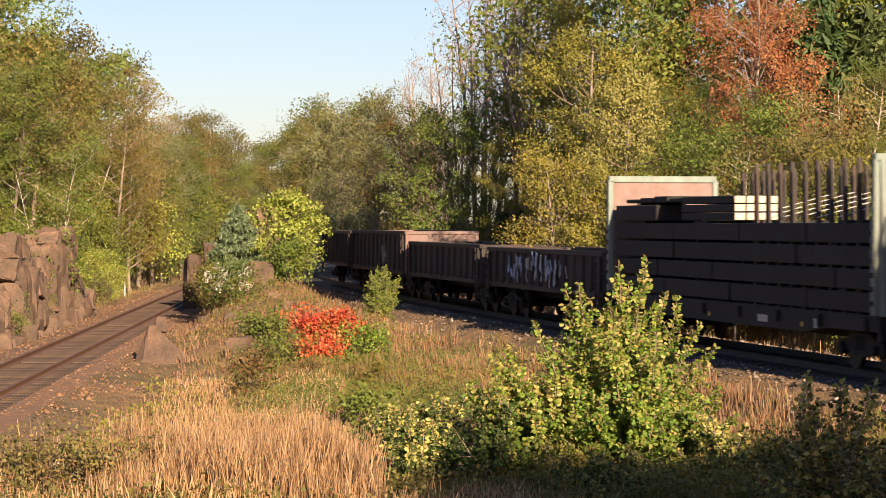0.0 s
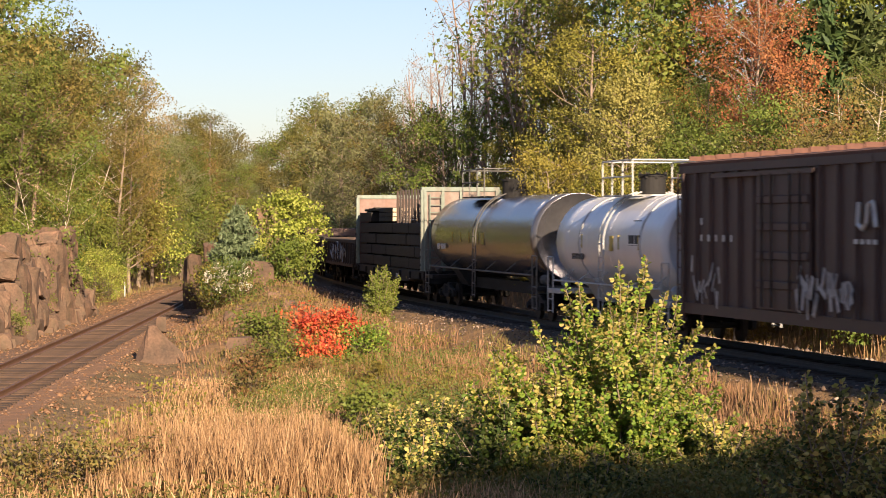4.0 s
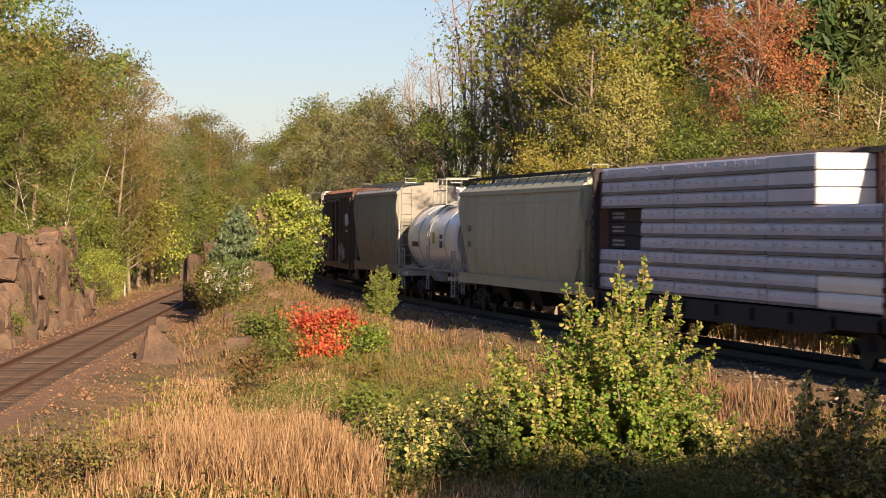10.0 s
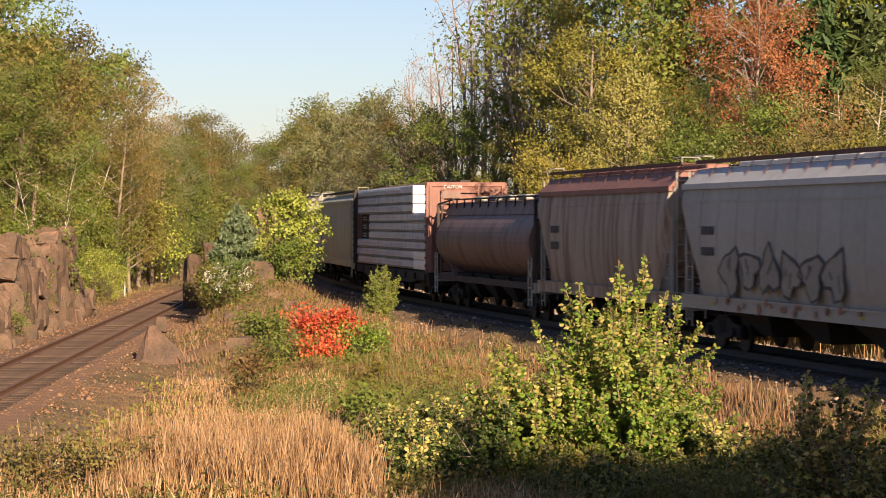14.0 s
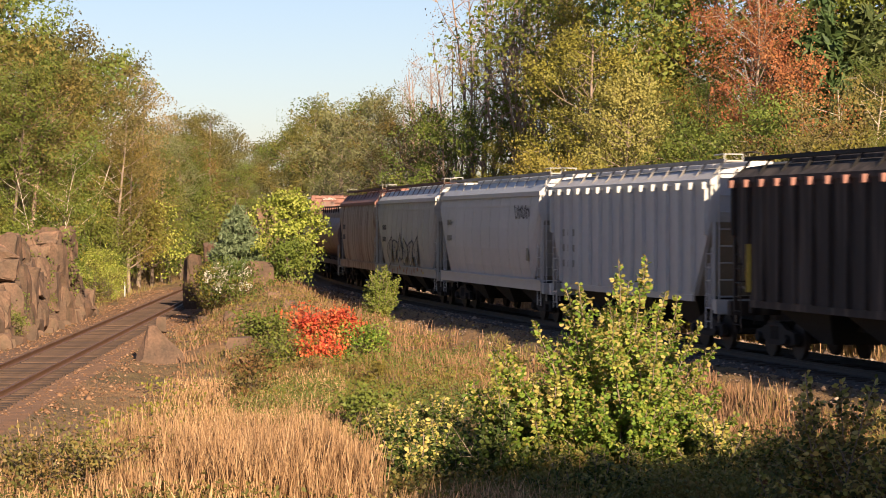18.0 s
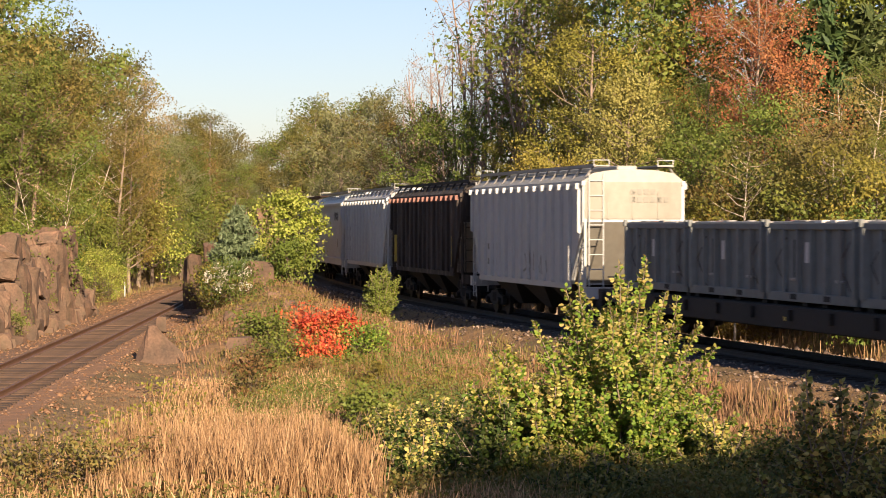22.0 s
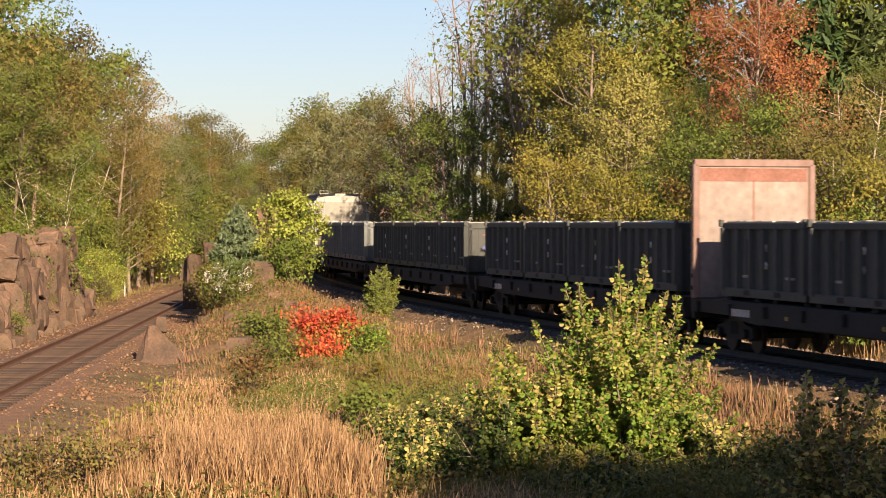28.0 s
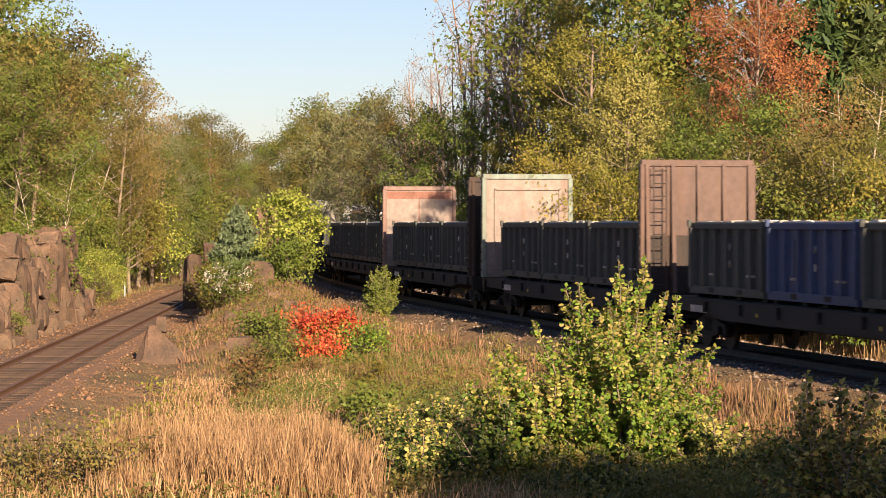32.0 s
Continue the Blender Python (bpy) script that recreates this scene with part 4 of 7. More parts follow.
    for z in (3.0, 2.45):
        bars(r, 6.8, z, 2, 0.2, 0.22, 0.06, 1.585, P["grey"])

    # wrapped lumber on a bulkhead flat
    u0, u1, deck = -56.6, -77.7, 1.2
    r, L = flat_car("bulkhead flat car carrying wrapped lumber", u0, u1, deck)
    bulkhead(r, L / 2 - 0.15, -1, 4.6, deck, P["gond"], P["salmon"], 4)
    bulkhead(r, -L / 2 + 0.15, 1, 4.62, deck, P["salmon"], P["salmon"], 3)
    part("panel_frame", frame_rect(-L / 2 - 0.02, -1.0, 1.0, 3.6, 4.35, 0.06), P["salmon"], r)
    caution = bpy.data.curves.new("caution_sign", "FONT")
    caution.body, caution.size, caution.extrude, caution.align_x = "CAUTION", 0.16, 0.004, "CENTER"
    caution.materials.append(P["mark"])
    c = new("sign_lettering", caution)
    c.parent = r
    c.matrix_basis = Matrix.Translation((-L / 2 - 0.10, 0.55, 4.40)) @ Matrix.Rotation(radians(-90), 4, "Z") @ Matrix.Rotation(radians(90), 4, "X")
    part("sign_board", box(B(), -L / 2 - 0.075, -L / 2 - 0.06, 0.25, 0.95, 4.02, 4.28), P["pink"], r)
    load = rider("lumber_load", "stacked lumber packs in printed grey-blue plastic wrap", "lumber load", u0, u1, Matrix())
    g = np.random.default_rng(41)
    ends = [L / 2 - 0.45, L / 2 - 7.0, L / 2 - 13.8, -L / 2 + 0.5]
    hgt = 0.36
    for layer in range(9):
        z = deck + 0.05 + layer * (hgt + 0.012)
        for k in range(3):
            a, b = ends[k] - 0.03, ends[k + 1] + 0.03
            if k == 0 and layer < 3:
                a += 0.2
            hole = k == 0 and layer in (3, 4, 5)
            if hole:
                part("bare_pack", box(B(), a - 3.6, a, -1.25, 1.22, z, z + hgt, 0.03), P["darktimber"], load, "dark unwrapped pack end with printed text")
                bars(load, a - 0.5, z + 0.26, 5, 0.14, 0.06, 0.09, 1.225, P["tagwhite"], "printed_text", 2, 0.05)
                a -= 3.7
            bright = k == 2 and layer in (0, 1, 6, 7, 8)
            m_ = P["wrap"]
            if bright and layer > 5:
                part("lumber_pack", box(B(), a - 3.0, a, 0.03, 1.41, z, z + hgt, 0.03), P["wrap"], load)
                part("pack_end", box(B(), a - 3.02, a - 3.0, 0.05, 1.39, z + 0.015, z + hgt - 0.015, 0.008), P["wrapwhite"], load, "plain white wrapped end of a pack")
                part("printed_stripe", box(B(), a - 3.0, a - 0.02, 1.40, 1.44, z + 0.01, z + 0.075), P["stripe"], load)
            elif bright:
                part("lumber_pack", pack(a - 3.0, a, z, hgt, g), P["wrap"], load)
                part("lumber_pack", pack(b, a - 3.1, z, hgt, g), P["wrapwhite"], load, "pack in plain white wrap" if layer > 5 else "")
                part("printed_stripe", box(B(), a - 3.0, a - 0.02, 1.40, 1.44, z + 0.01, z + 0.075), P["stripe"], load)
            else:
                part("lumber_pack", pack(b, a, z, hgt, g), m_, load)
                bm = B()
                x = a - g.uniform(0.1, 0.6)
                while x - 0.3 > b:
                    dz = g.uniform(-0.02, 0.02)
                    box(bm, x - g.uniform(0.1, 0.3), x, 1.432, 1.44, z + 0.20 + dz, z + 0.225 + dz)
                    if g.uniform() < 0.6:
                        box(bm, x - 0.025, x - 0.01, 1.432, 1.44, z + 0.12, z + 0.31)
                    x -= g.uniform(0.6, 0.8)
                tagged(part("print_mark", bm, P["print"], load), kind="stuff")
            if not bright:
                part("printed_stripe", box(B(), b + 0.02, a - 0.02, 1.40, 1.44, z + 0.01, z + 0.075), P["stripe"], load)
    # centre beam that stands above the load
    part("center_beam", box(B(), -L / 2 + 0.3, L / 2 - 0.3, -0.2, 0.2, 4.6, 4.72), P["gond"], r)
    part("center_web", box(B(), -L / 2 + 0.3, L / 2 - 14.0, -0.06, 0.0, deck, 4.6), P["salmon"], r, "red centre partition of the car")
    for k in range(30):
        x = -L / 2 + 4.4 + k * (L - 5.0) / 29
        bm = B()
        bar(bm, (x, 0.9, 4.58), (x + 0.35, 0.12, 4.74), 0.03, 4)
        part("tie_down", bm, P["gond"], r)

    # barrel-sided hopper
    barrel_hopper(-78.9, -95.3)

    # three smooth hoppers
    # roof taken lighter than rust, so its colour carries the sunlight on the slope
    r, L = covered_hopper("hopper_car", "tan covered hopper with heavy rust streaks and a rusty roof in a sunlit tone", -95.7, -109.7, P["rustytan"], P["salmon"], "smooth", 3.98, 4.46, frame_skin=P["tan"], sill_skin=P["rustytan"], walk_skin=P["rust"])
    bars(r, 5.0, 3.0, 4, 0.18, 0.22, 0.06, 1.58, P["markdark"], rows=2, row_gap=0.25)
    # white roof puts the sunlit slope into the paint
    r, L = covered_hopper("hopper_car", "pale grey covered hopper with black graffiti along its side", -110.2, -125.2, P["tan"], P["white"], "smooth", 4.0, 4.46, frame_skin=P["tan"], sill_skin=P["tan"], walk_skin=P["rust"])
    bars(r, 5.6, 3.0, 4, 0.18, 0.2, 0.06, 1.58, P["markdark"], rows=2, row_gap=0.3)
    bubble_tag(r, 12, 4.2, -3.6, 1.5, 2.45, 1.575, P["markdark"], P["cream"], 6)
    spray(r, 112, 4.2, -4.4, 1.05, 1.3, 1.555, P["tagrust"], 22, 0.10)
    for k in range(3):
        part("reflector", box(B(), 5.0 - k * 4.6 - 0.25, 5.0 - k * 4.6, 1.52, 1.53, 1.12, 1.2), P["yellow"], r)
    r, L = covered_hopper("hopper_car", "clean white covered hopper with a dark slanted emblem", -125.8, -142.0, P["white2"], P["white2"], "smooth", 4.02, 4.48, walk_skin=P["galv"])
    bars(r, 6.4, 3.2, 4, 0.16, 0.2, 0.05, 1.58, P["grey"], rows=2, row_gap=0.35)
    bm = B()
    for k in range(4):
        x = -4.6 - k * 0.52
        for o in (0, 0.3):
            bmesh.ops.create_cube(bm, size=1.0, matrix=Matrix.Translation((x - o, 1.565, 3.42)) @ Matrix.Rotation(0.4, 4, "Y") @ Matrix.Diagonal((0.055, 0.012, 0.46 if o == 0 else 0.3, 1)))
        bmesh.ops.create_cube(bm, size=1.0, matrix=Matrix.Translation((x - 0.15, 1.565, 3.5 if k % 2 else 3.25)) @ Matrix.Diagonal((0.2, 0.012, 0.05, 1)))
    tagged(part("emblem", bm, P["markdark"], r, "dark slanted block emblem"), kind="stuff")
    bars(r, -6.2, 2.3, 1, 0.3, 0.4, 0.1, 1.58, P["grey"])

    # three ribbed hoppers
    r, L = covered_hopper("hopper_car", "white covered hopper with vertical side ribs", -142.7, -158.5, P["white2"], P["white"], "ribbed", 4.1, 4.45, ribs=15)
    bars(r, 6.2, 2.9, 3, 0.2, 0.2, 0.35, 1.505, P["grey"], rows=3, row_gap=0.25)
    r, L = covered_hopper("hopper_car", "sooty brown ribbed covered hopper with rust streaks", -159.3, -175.3, P["darkbrown"], P["darkbrown"], "ribbed", 4.1, 4.45, ribs=16, walk_skin=P["soot"], tab_skin=P["salmon"])
    for x in (6.4, -6.4):
        part("reflector", box(B(), x - 0.06, x + 0.06, 1.5, 1.6, 1.5, 2.6), P["yellow"], r)
    # slope dimmer than the end wall to put its shade into the colour
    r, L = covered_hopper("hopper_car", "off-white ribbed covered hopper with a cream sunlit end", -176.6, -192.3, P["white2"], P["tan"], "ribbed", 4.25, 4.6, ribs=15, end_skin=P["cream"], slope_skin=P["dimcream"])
    bars(r, 5.6, 2.4, 4, 0.22, 0.2, 0.45, 1.505, P["grey"], rows=2, row_gap=0.3)
    spray(r, 14, -0.4, -3.4, 1.35, 2.1, 1.52, P["grey"], 16, 0.06)
    bars(r, -6.2, 1.9, 1, 0.12, 0.35, 0.1, 1.505, P["markdark"])
    bm = B()
    for row, n in ((4.05, 4), (3.82, 6)):
        for k in range(n):
            y = 0.1 - k * 0.2
            box(bm, -L / 2 + 0.28, -L / 2 + 0.292, y - 0.14, y, row - 0.15, row)
    tagged(part("end_lettering", bm, P["grey"], r), kind="stuff")

    # flats with waste containers
    flats = [(-193.6, -218.9, -195.6, 4, "cont2"), (-219.5, -243.9, -220.6, 4, "cont"), (-244.9, -268.9, -246.0, 4, "cont"), (-269.5, -289.3, -271.2, 3, "cont"), (-291.0, -310.6, -293.2, 3, "cont"), (-312.4, -335.6, -313.6, 4, "cont")]
    for i, (u0, u1, c0, n, col) in enumerate(flats):
        r, L = flat_car("dark flat car carrying waste containers" if i not in (3, 4) else "dark bulkhead flat car carrying waste containers", u0, u1, 1.25)
        pitch = (5.52, 5.52, 5.5, 5.72, 5.52, 5.5)[i]
        bars(r, L / 2 - 3.0 if i != 5 else L / 2 - 1.9, 1.08, 7, 0.12, 0.17, 0.06, 1.49, P["mark"])
        for x in (L / 2 - 6.5, -2.0, -L / 2 + 3.0):
            bars(r, x, 1.02, 1, 0.12, 0.09, 0.06, 1.49, P["yellow"], "reflector")
        if i == 3:
            bulkhead(r, L / 2 - 0.35, -1, 4.62, 1.25, P["pink"], P["panel"], 4, P["orange"])
            bulkhead(r, -L / 2 + 0.3, 1, 4.66, 1.25, P["gond"], P["gond"], 4)
        if i == 4:
            bulkhead(r, L / 2 - 0.3, -1, 4.72, 1.25, P["green"], P["panel"], 4)
            part("inner_frame", frame_rect(L / 2 - 0.39, -1.15, 1.15, 1.8, 4.25, 0.025), P["panel"], r)
            # dark wall below, paler panel above: the lower half's shade is painted in
            bulkhead(r, -L / 2 + 0.35, 1, 4.72, 1.25, P["darkpanel"], P["gond"], 4)
            part("upper_panel", box(B(), -L / 2 + 0.27, -L / 2 + 0.295, -1.4, 1.4, 2.75, 4.55), P["darkpanel"], r, "plum-brown upper panel, lighter to stand for the sun on it")
            ladder(r, -L / 2 - 0.02, 1.12, 1.3, 4.6, 0.34, "y", P["gond"], 10, 0.016)
        for k in range(n):
            skin = P["blue"] if (i == 5 and k == 1) else P[col]
            mid = (u0 + u1) / 2
            cx = c0 - (k + 0.5) * pitch - mid
            lab = {"cont2": "light grey ribbed waste container with a flat lid", "cont": "dark grey ribbed waste container with diamond plates"}[col] if skin is not P["blue"] else "dull blue ribbed waste container"
            container(lab, u0, u1, cx, pitch - 0.22, skin, col == "cont2", i * 10 + k)


def frame_rect(x, y0, y1, z0, z1, w):
    bm = B()
    box(bm, x - 0.03, x + 0.03, y0, y1, z1 - w * 2, z1)
    box(bm, x - 0.03, x + 0.03, y0, y1, z0, z0 + w * 2)
    box(bm, x - 0.03, x + 0.03, y0, y0 + w * 2, z0, z1)
    box(bm, x - 0.03, x + 0.03, y1 - w * 2, y1, z0, z1)
    return bm


def pack(x0, x1, z, h, g):
    """A wrapped lumber pack with soft edges and a slight sag."""
    bm = B()
    n = 9
    rings = []
    for k in range(n):
        x = x0 + (x1 - x0) * k / (n - 1)
        o = 0.008 * math.sin(k * 1.9 + z * 7) + 0.008 * g.uniform(-1, 1)
        y = 1.40 + o
        rings.append([(x, -1.38, z), (x, y - 0.03, z), (x, y, z + 0.04), (x, y + 0.015, z + h * 0.5), (x, y, z + h - 0.05), (x, y - 0.04, z + h), (x, -1.38, z + h)])
    return loft(bm, rings)


def container(label, u0, u1, cx, L, skin, hatch, seed):
    g = np.random.default_rng(500 + seed)
    root = rider("waste_container", label, "container", u0, u1, Matrix.Translation((cx, 0, 1.26)), "waste containers on the flat cars")
    z0, z1, hw = 0.09, 1.83, 1.22
    for x in (-L / 2 + 0.25, -0.6, 0.6, L / 2 - 0.25):
        part("foot", box(B(), x - 0.16, x + 0.16, -hw, hw, 0.0, z0 + 0.02), P["soot"], root)
    part("body", box(B(), -L / 2 + 0.05, L / 2 - 0.05, -hw, hw, z0, z1 - 0.05), skin, root)
    for s in (-1, 1):
        part("top_rail", box(B(), -L / 2, L / 2, s * (hw + 0.02) - 0.08, s * (hw + 0.02) + 0.08, z1 - 0.16, z1, 0.02), skin, root)
        part("bottom_rail", box(B(), -L / 2, L / 2, s * (hw + 0.02) - 0.07, s * (hw + 0.02) + 0.09, z0, z0 + 0.2, 0.01), skin, root)
        n = 7
        for k in range(n):
            x = -L / 2 + 0.14 + k * (L - 0.28) / (n - 1)
            w = 0.14 if k in (0, n - 1) else 0.085
            bm = B()
            y0, y1 = s * hw, s * (hw + (0.16 if k in (0, n - 1) else 0.11))
            loft(bm, [[(x - w, y0, z0 + 0.15), (x + w, y0, z0 + 0.15), (x + w * 0.6, y1, z0 + 0.15), (x - w * 0.6, y1, z0 + 0.15)], [(x - w, y0, z1 - 0.12), (x + w, y0, z1 - 0.12), (x + w * 0.6, y1, z1 - 0.12), (x - w * 0.6, y1, z1 - 0.12)]])
            part("rib", bm, skin, root)
        for x in (-L / 4 - 0.25, L / 4 - 0.25):
            # black plate on the wall paints in a slot's inner shade
            part("slot", box(B(), x - 0.14, x + 0.14, s * (hw + 0.004), s * (hw + 0.02), 0.62, 1.45, 0.004), P["soot"], root, "dark plate painted as the shaded inside of a slot")
            part("ledge", box(B(), x - 0.2, x + 0.2, min(s * hw, s * (hw + 0.09)), max(s * hw, s * (hw + 0.09)), 0.55, 0.61, 0.01), P["galv"], root)
        for e in (-1, 1):
            part("hinge", box(B(), e * (L / 2 - 0.03) - 0.06, e * (L / 2 - 0.03) + 0.06, s * (hw + 0.12) - 0.05, s * (hw + 0.12) + 0.05, z1 - 0.1, z1 + 0.07, 0.01), skin, root)
        for x in (-1.0, 1.0):
            # pocket opening: its shade is a thin black plate
            part("fork_pocket", box(B(), x - 0.19, x + 0.19, s * (hw + 0.10), s * (hw + 0.116), z0 + 0.05, z0 + 0.17), P["soot"], root)
        if not hatch:
            for z in (1.25, 0.85):
                bm = B()
                y = s * (hw + 0.02)
                loft(bm, [[(0.15, y, z), (0.0, y, z + 0.2), (-0.15, y, z), (0.0, y, z - 0.2)], [(0.12, y + s * 0.03, z), (0.0, y + s * 0.03, z + 0.16), (-0.12, y + s * 0.03, z), (0.0, y + s * 0.03, z - 0.16)]])
                part("placard_holder", bm, P["mark"] if g.uniform() < 0.6 else P["galv"], root)
        else:
            for x in (-1.9, 1.9):
                bm = B()
                bar(bm, (x - 0.35, s * (hw + 0.05), 0.3), (x + 0.35, s * (hw + 0.05), 0.95), 0.012, 4)
                bar(bm, (x + 0.35, s * (hw + 0.05), 0.95), (x - 0.35, s * (hw + 0.05), 1.5), 0.012, 4)
                part("diagonal_brace", bm, P["gond"], root)
            part("label_plate", box(B(), 0.3, 0.55, s * (hw + 0.005), s * (hw + 0.012), 0.95, 1.4), P["mark"], root)
    part("lid", box(B(), -L / 2 + 0.06, L / 2 - 0.06, -hw, hw, z1 - 0.03, z1 + 0.03, 0.02), P["galv"], root, "grey flat lid")
    for k in range(12):
        x = -L / 2 + 0.3 + (L - 0.6) * (k + g.uniform(0, 0.8)) / 12
        w, h, y = g.uniform(0.05, 0.28), g.uniform(0.015, 0.06), g.uniform(-0.3, 0.0)
        part("lid_clamp", box(B(), x - w, x + w, hw - 0.12 + y, hw + 0.06 + y, z1 - 0.02, z1 + h, 0.006), P["mark"] if g.uniform() < 0.3 else P["galv"] if g.uniform() < 0.9 else P["orange"], root)
    for e in (-1, 1):
        part("end_panel", box(B(), e * (L / 2 - 0.03) - 0.03, e * (L / 2 - 0.03) + 0.03, -hw, hw, z0 + 0.05, z1 - 0.05), skin if not hatch else P["dimcream"], root)
        bm = B()
        for y in (-hw + 0.06, -0.4, 0.4, hw - 0.06):
            box(bm, e * (L / 2) - 0.05, e * L / 2 + 0.02, y - 0.06, y + 0.06, z0, z1 - 0.03)
        part("end_post", bm, skin, root)
        part("end_header", box(B(), e * L / 2 - 0.05, e * L / 2 + 0.06, -hw, hw, z1 - 0.22, z1 - 0.02, 0.015), skin, root)
        part("corner_plate", box(B(), e * L / 2 - 0.05, e * L / 2 + 0.045, hw - 0.36, hw, z0, z1 - 0.25, 0.012), skin, root)
        if hatch:
            continue
        for name, y, z, w, h, colour in (("placard", hw - 1.28, 1.36, 0.19, 0.18, "mark"), ("placard", hw - 0.72, 1.13, 0.1, 0.1, "mark"), ("warning_diamond", hw - 0.72, 0.93, 0.27, 0.19, "diamond")):
            x0, x1 = e * (L / 2 + 0.03), e * (L / 2 + (0.062 if name == "placard" else 0.07))
            bm = B()
            loft(bm, [[(x, y + w, z), (x, y, z + h), (x, y - w, z), (x, y, z - h)] for x in (x0, x1)])
            part(name, bm, P[colour], root, "blue diamond sign" if colour == "diamond" else "white diamond placard")
        part("latch", box(B(), e * L / 2 - 0.02, e * L / 2 + 0.06, hw - 0.75, hw - 0.5, 1.36, 1.43), P["orange"], root, "red latch handle")
        part("slotted_bar", box(B(), e * L / 2 - 0.02, e * L / 2 + 0.04, hw - 0.76, hw - 0.68, 0.35, 0.62), P["galv"], root)


def barrel_hopper(u0, u1):
    L = u0 - u1
    root = thing("hopper_car", "plum-brown barrel-sided covered hopper", "hopper car", u0, u1)
    xe = L / 2 - 0.55
    n = 16
    ring = []
    for k in range(n + 1):
        a = radians(-62 + k * (62 + 50) / n)
        ring.append((1.53 * math.cos(a), 2.45 + 1.28 * math.sin(a)))
    half = [(0.0, 1.18)] + ring
    bm = B()
    prof = mirrored(half + [(0.55, 3.62), (0.0, 3.64)])
    loft(bm, [[(x, y, z) for y, z in prof] for x in (-xe, -xe + 0.01, 0, xe - 0.01, xe)])
    body = part("body", bm, P["plum"], root)
    bm = B()
    prof = mirrored([(1.12, 3.36), (1.05, 3.55), (0.95, 3.78), (0.4, 3.86), (0, 3.88)])
    loft(bm, [[(x, y, z) for y, z in prof] for x in (-xe - 0.3, xe + 0.3)])
    part("roof", bm, P["plum"], root)
    for s in (-1, 1):
        part("running_board", box(B(), -xe - 0.3, xe + 0.3, s * 0.8 - 0.2, s * 0.8 + 0.2, 3.93, 3.97), P["soot"], root)
        part("side_sill", box(B(), -L / 2 + 0.1, L / 2 - 0.1, s * 1.42 - 0.07, s * 1.42 + 0.07, 1.0, 1.2), P["gond"], root)
        for k in range(12):
            x = -xe + k * 2 * xe / 11
            bm = B()
            bar(bm, (x, s * 1.02, 3.6), (x, s * 1.0, 3.95), 0.03, 4)
            part("bracket", bm, P["soot"], root)
    for k in range(6):
        x0 = -xe + 0.4 + k * (2 * xe - 0.8) / 6
        part("hatch_cover", box(B(), x0 + 0.3, x0 + 1.5, -0.35, 0.35, 3.86, 4.05, 0.04), P["galv"], root)
    for e in (-1, 1):
        bm = B()
        pts = [(e * (xe - 0.05), 1.2, 2.4), (e * (xe - 0.05), -1.2, 2.4), (e * (xe - 2.0), -1.2, 1.0), (e * (xe - 2.0), 1.2, 1.0)]
        loft(bm, [pts, [(x + e * 0.05, y, z - 0.05) for x, y, z in pts]])
        part("slope_sheet", bm, P["plum"], root)
        part("end_sill", box(B(), e * (L / 2 - 0.15) - 0.13, e * (L / 2 - 0.15) + 0.13, -1.48, 1.48, 0.9, 1.22), P["tan"], root)
        for s in (-1, 1):
            part("corner_post", box(B(), e * (L / 2 - 0.25) - 0.05, e * (L / 2 - 0.25) + 0.05, s * 1.38 - 0.05, s * 1.38 + 0.05, 1.1, 3.75), P["darkbrown"], root)
        bm = B()
        bar(bm, (e * (L / 2 - 0.25), -1.38, 3.78), (e * (L / 2 - 0.25), 1.38, 3.78), 0.04, 6)
        bar(bm, (e * (L / 2 - 0.25), 1.38, 3.78), (e * (xe - 1.2), 1.1, 3.95), 0.035, 6)
        part("end_rail", bm, P["darkbrown"], root)
        ladder(root, e * (L / 2 - 0.22), 1.0, 0.7, 3.7, 0.45, "y", P["darkbrown"], 8)
        ladder(root, e * (L / 2 - 0.5), 1.5, 0.5, 2.0, 0.42, "x", P["tan"], 4)
    part("placard", box(B(), -xe + 0.3, -xe + 0.65, 1.36, 1.40, 1.38, 1.6), P["yellow"], root, "yellow square placard")
    for k in range(4):
        x = (k - 1.5) * 3.0
        bm = B()
        loft(bm, [[(x - 1.3, -1.1, 1.3), (x + 1.3, -1.1, 1.3), (x + 1.3, 1.1, 1.3), (x - 1.3, 1.1, 1.3)], [(x - 0.3, -0.5, 0.42), (x + 0.3, -0.5, 0.42), (x + 0.3, 0.5, 0.42), (x - 0.3, 0.5, 0.42)]])
        part("hopper_bay", bm, P["soot"], root)
    part("center_sill", box(B(), -L / 2 + 0.1, L / 2 - 0.1, -0.28, 0.28, 0.7, 1.0), P["soot"], root)
    running_gear(root, L, 2.0)


build_train()


